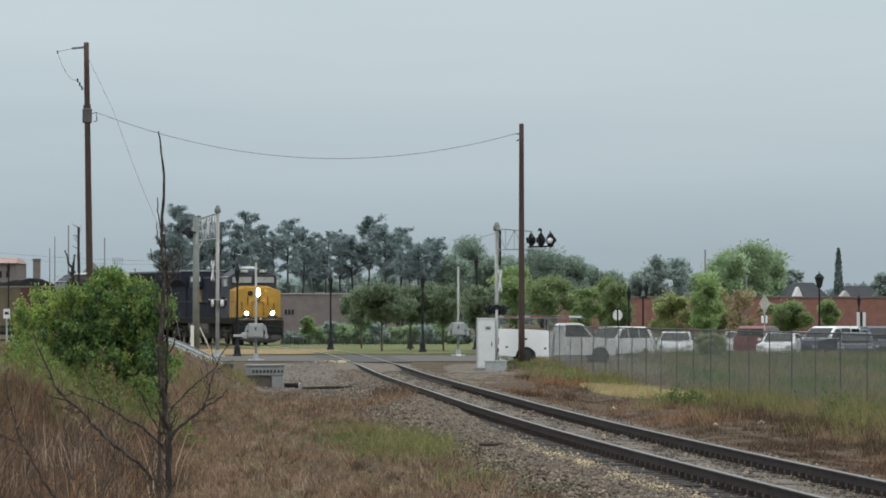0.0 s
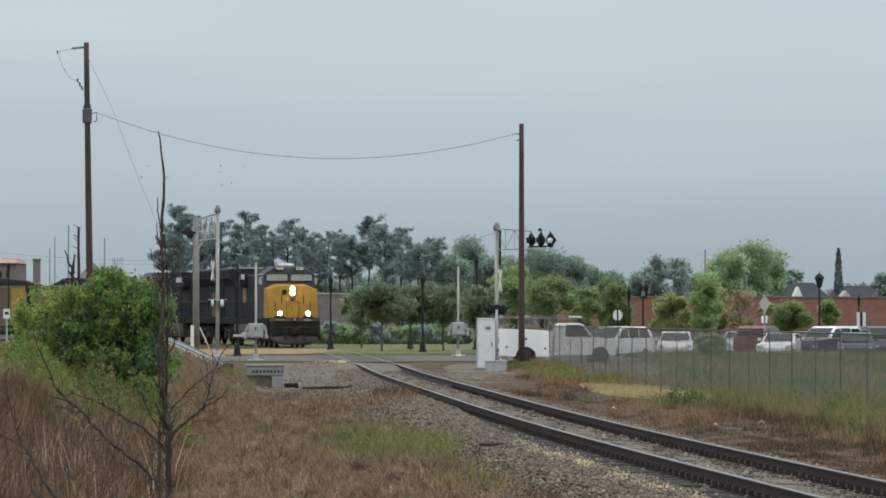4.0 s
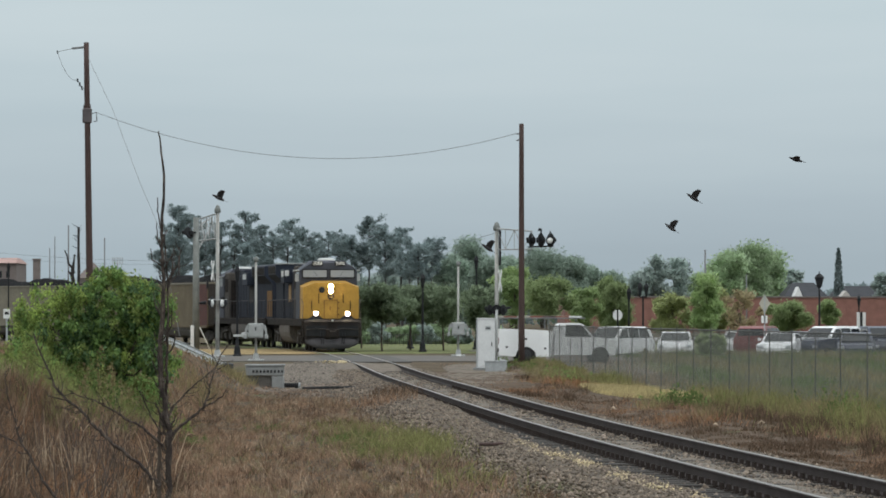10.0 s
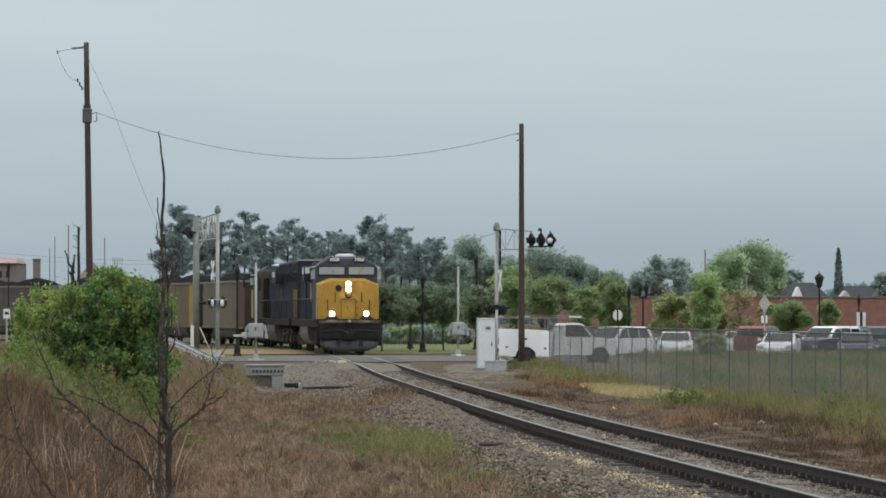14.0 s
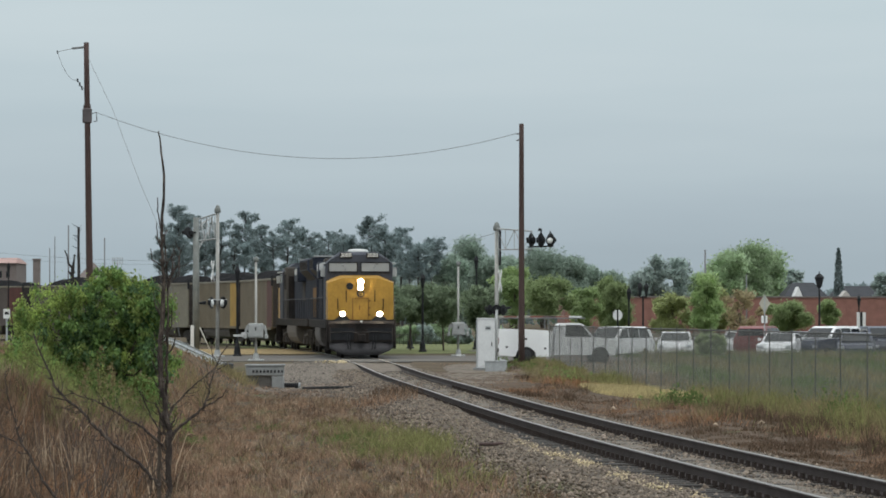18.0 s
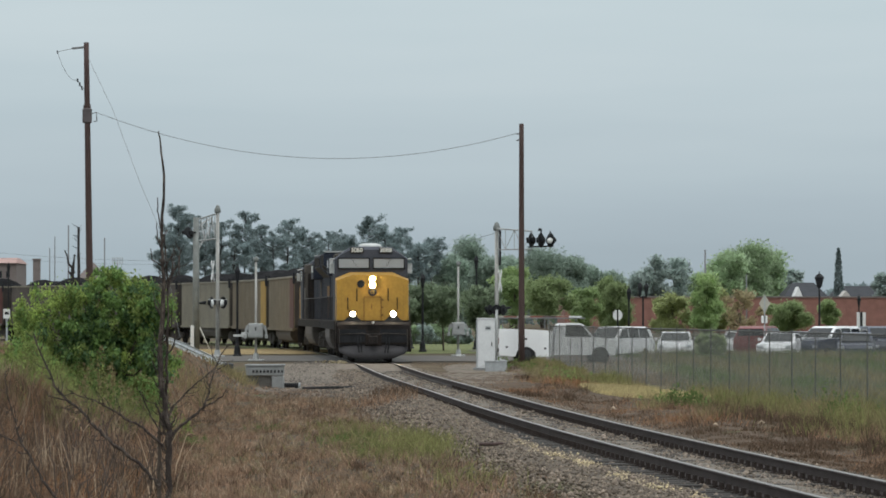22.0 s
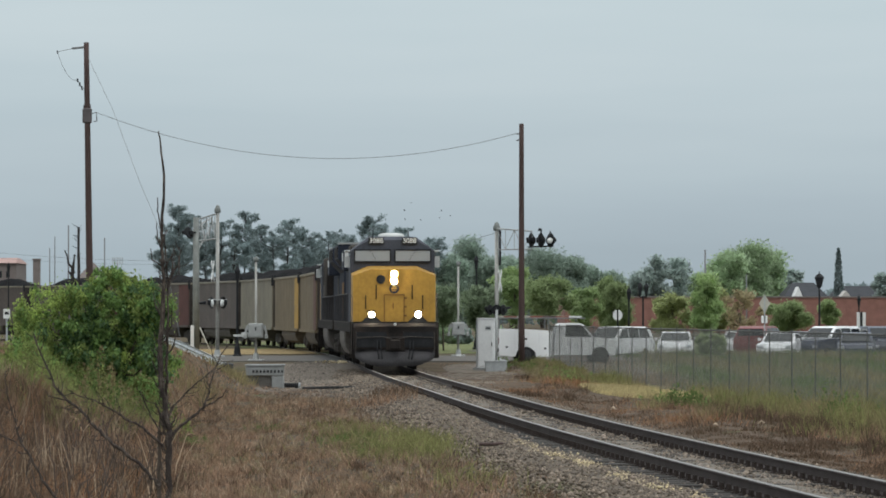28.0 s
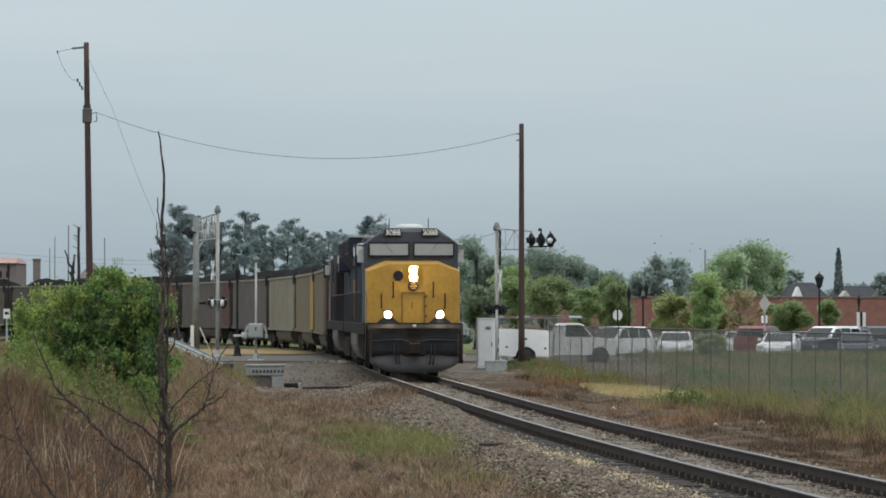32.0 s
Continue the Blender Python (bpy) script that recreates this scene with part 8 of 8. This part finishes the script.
def build_sapling():
    """Leafless young tree close to the lens."""
    g = np.random.default_rng(12)
    d = 33.0
    x0 = -2.478
    b = gz(x0, d)
    T = thing("bare_sapling", pose(x0, d, b), "leafless young tree with rough grey-brown bark", "tree")
    def at(q, dy=0.0):
        return Vector((q[0], dy, q[1] - b))

    def path(pts, r0, r1, name, fall=1.0):
        bm = bmesh.new()
        n = len(pts)
        fine = []
        for a, c in zip(pts, pts[1:]):
            for q in range(4):
                fine.append(a.lerp(c, q / 4) + Vector(g.normal(0, min(0.007, 0.3 * r0), 3)) * (1.0 if len(fine) < 22 else 0.4))
        fine.append(pts[-1])
        m = len(fine) - 1
        chain(bm, fine, [(r1 + (r0 - r1) * (1 - i / m) ** fall) * (g.uniform(0.80, 1.2) if i < 0.7 * m else g.uniform(0.92, 1.08)) for i in range(m + 1)], 7)
        return part(name, bm, "sap_bark", T)

    stem = ((0.005, -0.069), (0.015, 0.327), (0.015, 0.642), (0.02, 0.896), (-0.015, 1.073), (-0.036, 1.251), (-0.056, 1.454), (-0.066, 1.708), (-0.041, 1.962), (-0.03, 2.267), (-0.046, 2.52), (-0.051, 2.774), (-0.025, 3.13), (-0.041, 3.333), (-0.066, 3.536), (-0.076, 3.627))
    path([at(q) for q in stem], 0.034, 0.0045, "trunk", 0.85)
    old = ((-0.061, -0.069), (-0.071, 0.327), (-0.076, 0.54), (-0.071, 0.743), (-0.076, 0.896), (-0.066, 1.023))
    bm = bmesh.new()
    chain(bm, [at(q, 0.05) for q in old], (0.021, 0.020, 0.019, 0.018, 0.015, 0.008), 8)
    part("old_stem", bm, "bark", T, "paler dead stem")
    second = ((-0.02, 1.048), (-0.005, 1.302), (-0.01, 1.556), (0.005, 1.81), (0.005, 2.063), (0.0, 2.267), (-0.02, 2.571), (-0.03, 2.698))
    path([at(q, 0.03) for q in second], 0.014, 0.005, "branch")
    limbs = []
    limbs += ((((-0.056, 0.429), (-0.142, 0.515), (-0.259, 0.642), (-0.462, 0.794), (-0.589, 0.896), (-0.69, 1.007), (-0.792, 1.124), (-0.919, 1.211), (-1.02, 1.327), (-1.071, 1.454), (-1.122, 1.556), (-1.188, 1.698), (-1.224, 1.81)), 0.022), (((-0.03, 0.794), (-0.132, 0.886), (-0.234, 0.972), (-0.36, 1.038), (-0.437, 1.099), (-0.564, 1.16), (-0.64, 1.211), (-0.792, 1.251), (-0.868, 1.302)), 0.014), (((0.01, 0.87), (-0.02, 0.921), (-0.056, 1.048), (-0.086, 1.139), (-0.107, 1.19)), 0.017))
    limbs += ((((-0.041, 0.896), (-0.132, 1.048), (-0.173, 1.15), (-0.208, 1.251), (-0.259, 1.327)), 0.01), (((-0.919, 1.211), (-0.995, 1.231), (-1.056, 1.251), (-1.076, 1.302)), 0.009), (((-0.69, 1.007), (-0.706, 1.073), (-0.69, 1.139)), 0.008))
    limbs += ((((-0.97, 0.287), (-1.122, 0.49), (-1.224, 0.693), (-1.3, 0.794), (-1.35, 0.896), (-1.376, 1.023), (-1.427, 1.175), (-1.462, 1.302), (-1.477, 1.454)), 0.015), (((-1.533, 0.906), (-1.376, 0.845), (-1.3, 0.794)), 0.01), (((-1.224, 0.693), (-1.249, 0.591), (-1.259, 0.49)), 0.007))
    limbs += ((((0.02, 0.855), (0.096, 0.962), (0.223, 1.048), (0.325, 1.139), (0.366, 1.251), (0.386, 1.353), (0.426, 1.48), (0.477, 1.607), (0.553, 1.708)), 0.018), (((0.325, 1.139), (0.452, 1.211), (0.503, 1.251), (0.553, 1.327)), 0.01), (((0.005, 1.023), (0.02, 1.084), (0.071, 1.175), (0.173, 1.277), (0.3, 1.393), (0.401, 1.48), (0.477, 1.556)), 0.015))
    limbs += ((((-0.036, 2.368), (0.036, 2.495), (0.081, 2.531)), 0.01), (((-0.041, 2.673), (-0.081, 2.876), (-0.086, 3.028)), 0.01), (((-0.056, 2.419), (-0.132, 2.47), (-0.142, 2.571)), 0.008))
    limbs += ((((-0.041, 1.962), (-0.102, 2.114)), 0.009), (((-0.025, 1.759), (0.046, 1.886), (0.051, 2.063)), 0.009), (((0.01, 2.241), (0.071, 2.317), (0.112, 2.419)), 0.008))
    limbs += ((((0.0, 2.22), (0.05, 2.36), (0.10, 2.44), (0.125, 2.56)), 0.017), (((0.05, 2.36), (0.045, 2.48), (0.06, 2.58)), 0.010), (((-0.045, 1.95), (-0.10, 2.05), (-0.12, 2.18)), 0.012), (((-0.05, 2.55), (-0.085, 2.66), (-0.08, 2.80)), 0.010), (((0.01, 1.62), (0.07, 1.72), (0.085, 1.86)), 0.011))
    for pts, r in limbs:
        dy = g.uniform(-0.25, 0.25)
        way = [at(q, dy * i / len(pts)) for i, q in enumerate(pts)]
        path(way, r * 0.86, max(0.0035, r * 0.26), "branch")
        for i in range(1, len(way) if r > 0.013 else 1):
            for q in range(2):
                p = way[i - 1].lerp(way[i], g.uniform(0.2, 1.0))
                d2 = (way[i] - way[i - 1]).normalized()
                side = Vector((-d2.z, 0, d2.x)) * (1 if g.uniform() < 0.5 else -1)
                ln = g.uniform(0.03, 0.12)
                path([p, p + (d2 + side * 1.2) * ln * 0.5, p + (d2 * 1.3 + side) * ln], 0.0045, 0.002, "twig")
    for k in range(70):
        i = int(g.integers(1, len(stem) - 5))
        f = g.uniform(0, 1)
        small = 0.8 if i < 9 else 0.5 if i < 11 else 0.3
        q = at(stem[i]).lerp(at(stem[i + 1]), f)
        s = 1 if g.uniform() < 0.5 else -1
        ln = g.uniform(0.02, 0.12) * small
        path([q, q + Vector((s * ln * 0.6, g.uniform(-0.05, 0.05), ln * 0.5)), q + Vector((s * ln * 0.9, g.uniform(-0.08, 0.08), ln * 1.3))], 0.007, 0.003, "twig")


# ---- birds ----
BIRDS = []
WINGS = []


def build_bird(span, raised, rows, label="dark starling in flight"):
    """Body, two wings and a tail; flies along +x of its own space."""
    k = span / 0.40
    B = thing("bird", Matrix.Identity(4), label, "bird", "birds crossing the sky")
    bm = bmesh.new()
    sec = []
    for x, r in ((-0.10, 0.012), (-0.06, 0.026), (0.0, 0.036), (0.05, 0.032), (0.08, 0.020), (0.10, 0.022), (0.12, 0.014), (0.15, 0.002)):
        sec.append([(x * k, r * k * math.cos(a), r * k * math.sin(a)) for a in (i * math.pi / 4 for i in range(8))])
    loft(bm, sec)
    part("body", bm, "bird", B, smooth=True)
    for s in (-1, 1):
        bm = bmesh.new()
        out = [(0.06, 0.02), (0.07, 0.10), (0.03, 0.19), (-0.03, 0.21), (-0.04, 0.12), (-0.05, 0.02)]
        loft(bm, [[(a * k, s * w * k, o) for a, w in out] for o in (0.0, 0.005 * k)])
        wing = part("wing", bm, "bird", B)
        wing.rotation_euler = (s * radians(raised), 0, 0)
        WINGS.append((wing, s, raised, rows))
    bm = bmesh.new()
    loft(bm, [[(-0.09 * k, -0.02 * k, o), (-0.17 * k, -0.035 * k, o), (-0.17 * k, 0.035 * k, o), (-0.09 * k, 0.02 * k, o)] for o in (0.0, 0.005 * k)])
    part("tail", bm, "bird", B)
    BIRDS.append((B, rows))


def build_birds():
    # rows: seconds, x and z at the depth y
    build_bird(0.40, 62, ((6.4, 4.379, 43.0, 4.934), (6.5, 2.401, 43.0, 5.159), (6.6, 0.423, 43.0, 5.192), (6.7, -1.555, 43.0, 5.324), (6.8, -3.453, 43.0, 5.576)))
    build_bird(0.36, 5, ((22.6, -6.052, 70.0, 7.95), (22.8, -3.349, 70.0, 7.648), (23.0, -0.829, 70.0, 7.045), (23.2, 1.648, 70.0, 6.647), (23.4, 4.092, 70.0, 6.453), (23.6, 6.44, 70.0, 6.205)))
    build_bird(0.38, 15, ((9.3, 10.645, 62.0, 1.928), (9.7, 8.356, 62.0, 3.168), (10.0, 5.971, 62.0, 4.571), (10.2, 1.002, 62.0, 5.572), (10.4, -4.044, 62.0, 6.793), (10.5, -6.667, 62.0, 7.222)))
    build_bird(0.38, 55, ((9.2, 10.645, 62.0, 0.402), (9.5, 5.828, 62.0, 1.165), (9.8, 2.442, 62.0, 2.119), (10.0, 0.763, 62.0, 3.073), (10.2, -0.62, 62.0, 4.151), (10.4, -2.585, 62.0, 5.267), (10.5, -3.834, 62.0, 5.963), (10.6, -5.246, 62.0, 6.602)))
    build_bird(0.38, 55, ((9.2, 10.302, 60.0, 1.192), (9.5, 7.163, 60.0, 2.069), (9.8, 5.132, 60.0, 3.131), (10.0, 4.098, 60.0, 3.86), (10.2, 2.603, 60.0, 4.792), (10.4, 0.517, 60.0, 5.688), (10.5, -0.84, 60.0, 6.149), (10.6, -2.317, 60.0, 6.5)))
    build_bird(0.38, 58, ((9.2, 10.988, 64.0, 0.548), (9.5, 7.05, 64.0, 1.532), (9.8, 4.736, 64.0, 2.812), (10.0, 3.978, 64.0, 3.462), (10.2, 3.259, 64.0, 4.063), (10.4, 2.343, 64.0, 4.978), (10.5, 1.556, 64.0, 5.569), (10.6, 0.709, 64.0, 6.209)))
    build_bird(0.38, 50, ((9.0, 11.973, 64.0, 0.942), (9.5, 3.505, 64.0, 0.991), (9.8, -2.206, 64.0, 3.108), (10.0, -3.899, 64.0, 3.984), (10.2, -5.258, 64.0, 4.624), (10.4, -6.764, 64.0, 5.471), (10.5, -7.522, 64.0, 6.111)))
    build_bird(0.40, 66, ((3.4, 1.66, 8.0, 1.60), (3.5, 0.72, 8.0, 1.735), (3.6, -0.22, 8.0, 1.95), (3.7, -1.2, 8.0, 2.2)), "brown bird sweeping close past the lens")
    g = np.random.default_rng(77)
    # two small flocks that rise from behind the pines
    for i in range(9):
        dx, dz = g.uniform(-7.5, 7.5), g.uniform(-2.0, 2.0)
        build_bird(0.42, g.uniform(0, 50), [(0.0, -18 + dx * 0.3, 520.0, 4.0), (2.3, -18 + dx * 0.5, 520.0, 6.0), (3.4, -28.5 + dx, 520.0, 19.5 + dz), (5.5, -56.5 + dx, 520.0, 23.0 + dz), (6.4, -70 + dx, 520.0, 24.0 + dz)], "small dark bird far off")
    for i in range(8):
        dx, dz = g.uniform(-3.6, 3.6), g.uniform(-1.5, 1.5)
        build_bird(0.42, g.uniform(0, 50), [(0.0, -10 + dx * 0.5, 520.0, 4.0), (26.8, -7 + dx * 0.5, 520.0, 6.0), (28.0, -2.4 + dx, 520.0, 16.5 + dz), (29.0, 15 + dx, 520.0, 14.0 + dz), (30.0, 21.5 + dx, 520.0, 13.4 + dz), (31.0, 26.5 + dx, 520.0, 12.6 + dz), (32.0, 33 + dx, 520.0, 11.8 + dz)], "small dark bird far off")


def fly():
    # wing beats of the nearer birds while they cross
    for wing, s, up, pts in WINGS:
        if pts[0][2] > 100:
            continue
        beat = (up, up * 0.15, -26.0, 12.0)
        mid = 3.5 if pts[0][0] < 4 else 6.5 if pts[0][0] < 7 else 23.0 if pts[0][0] > 20 else 10.0
        first, last = int(pts[0][0] * 10), int(pts[-1][0] * 10)
        rows = [(0.0, pose(0, 0, 0, s * up, 0, 0))]
        rows += [(i / 10, pose(0, 0, 0, s * beat[(i - int(mid * 10)) % 4], 0, 0)) for i in range(first, last + 1)]
        rows.append((32.0, pose(0, 0, 0, s * up, 0, 0)))
        walk(wing, rows)
    for B, pts in BIRDS:
        t0, x0, y0, z0 = pts[0]
        t1, x1 = pts[1][:2]
        ta, xa, _, za = pts[-2]
        tb, xb, yb, zb = pts[-1]
        rows = list(pts)
        if t0 > 0.0:
            rows.insert(0, (0.0, x0 - (x1 - x0) / (t1 - t0) * t0, y0, z0))
        if tb < 31.0:
            vx, vz = (xb - xa) / (tb - ta), (zb - za) / (tb - ta)
            zc = zb + vz * 0.8
            rows += [(tb + 0.4, xb + vx * 0.4, yb, zb + vz * 0.4), (tb + 0.8, xb + vx * 0.8, yb, zc)]
            rows.append((32.0, xb + vx * (32.0 - tb), yb, zc))
        out = []
        for i, (t, x, y, z) in enumerate(rows):
            a, b = rows[max(i - 1, 0)], rows[min(i + 1, len(rows) - 1)]
            ang = math.degrees(math.atan2(b[3] - a[3], abs(b[1] - a[1])))
            turn = 180 if b[1] < a[1] else 0
            out.append((t, pose(x, y, z, 0, -max(-35, min(35, ang)), turn)))
        walk(B, out)


build_train()
build_utility_poles()
build_crossing_signals()
build_cabinet()
build_service_truck()
build_cars()
build_fence()
build_low_fence()
build_street_furniture()
build_trackside()
build_left_margin()
build_buildings()
build_trees()
build_bush()
build_bush_foot()
build_sapling()
build_birds()
build_grass()
build_ballast()
build_track()


# ---- what moves ----
def run_pose(s, half):
    """The pose of a vehicle whose middle is at s and whose trucks stand half a wheelbase before and behind."""
    a, b = on_track(s - half), on_track(s + half)
    x, y = (a[0] + b[0]) / 2, (a[1] + b[1]) / 2
    return pose(x, y, 0, 0, 0, math.degrees(math.atan2(a[1] - b[1], a[0] - b[0])))


def motions():
    for ob, lead, half, turn in TRAIN:
        walk(ob, [(t, run_pose(front_at(t) + lead, half) @ pose(0, 0, 0, 0, 0, turn)) for t in range(33)])
    steps = [i * 0.2 for i in range(161)]
    s0 = front_at(0.0)
    for w, x, r, sense in MOVERS:
        walk(w, [(t, pose(x, 0, r, 0, sense * math.degrees((s0 - front_at(t)) / r) % 360.0, 0)) for t in steps])
    fly()


motions()
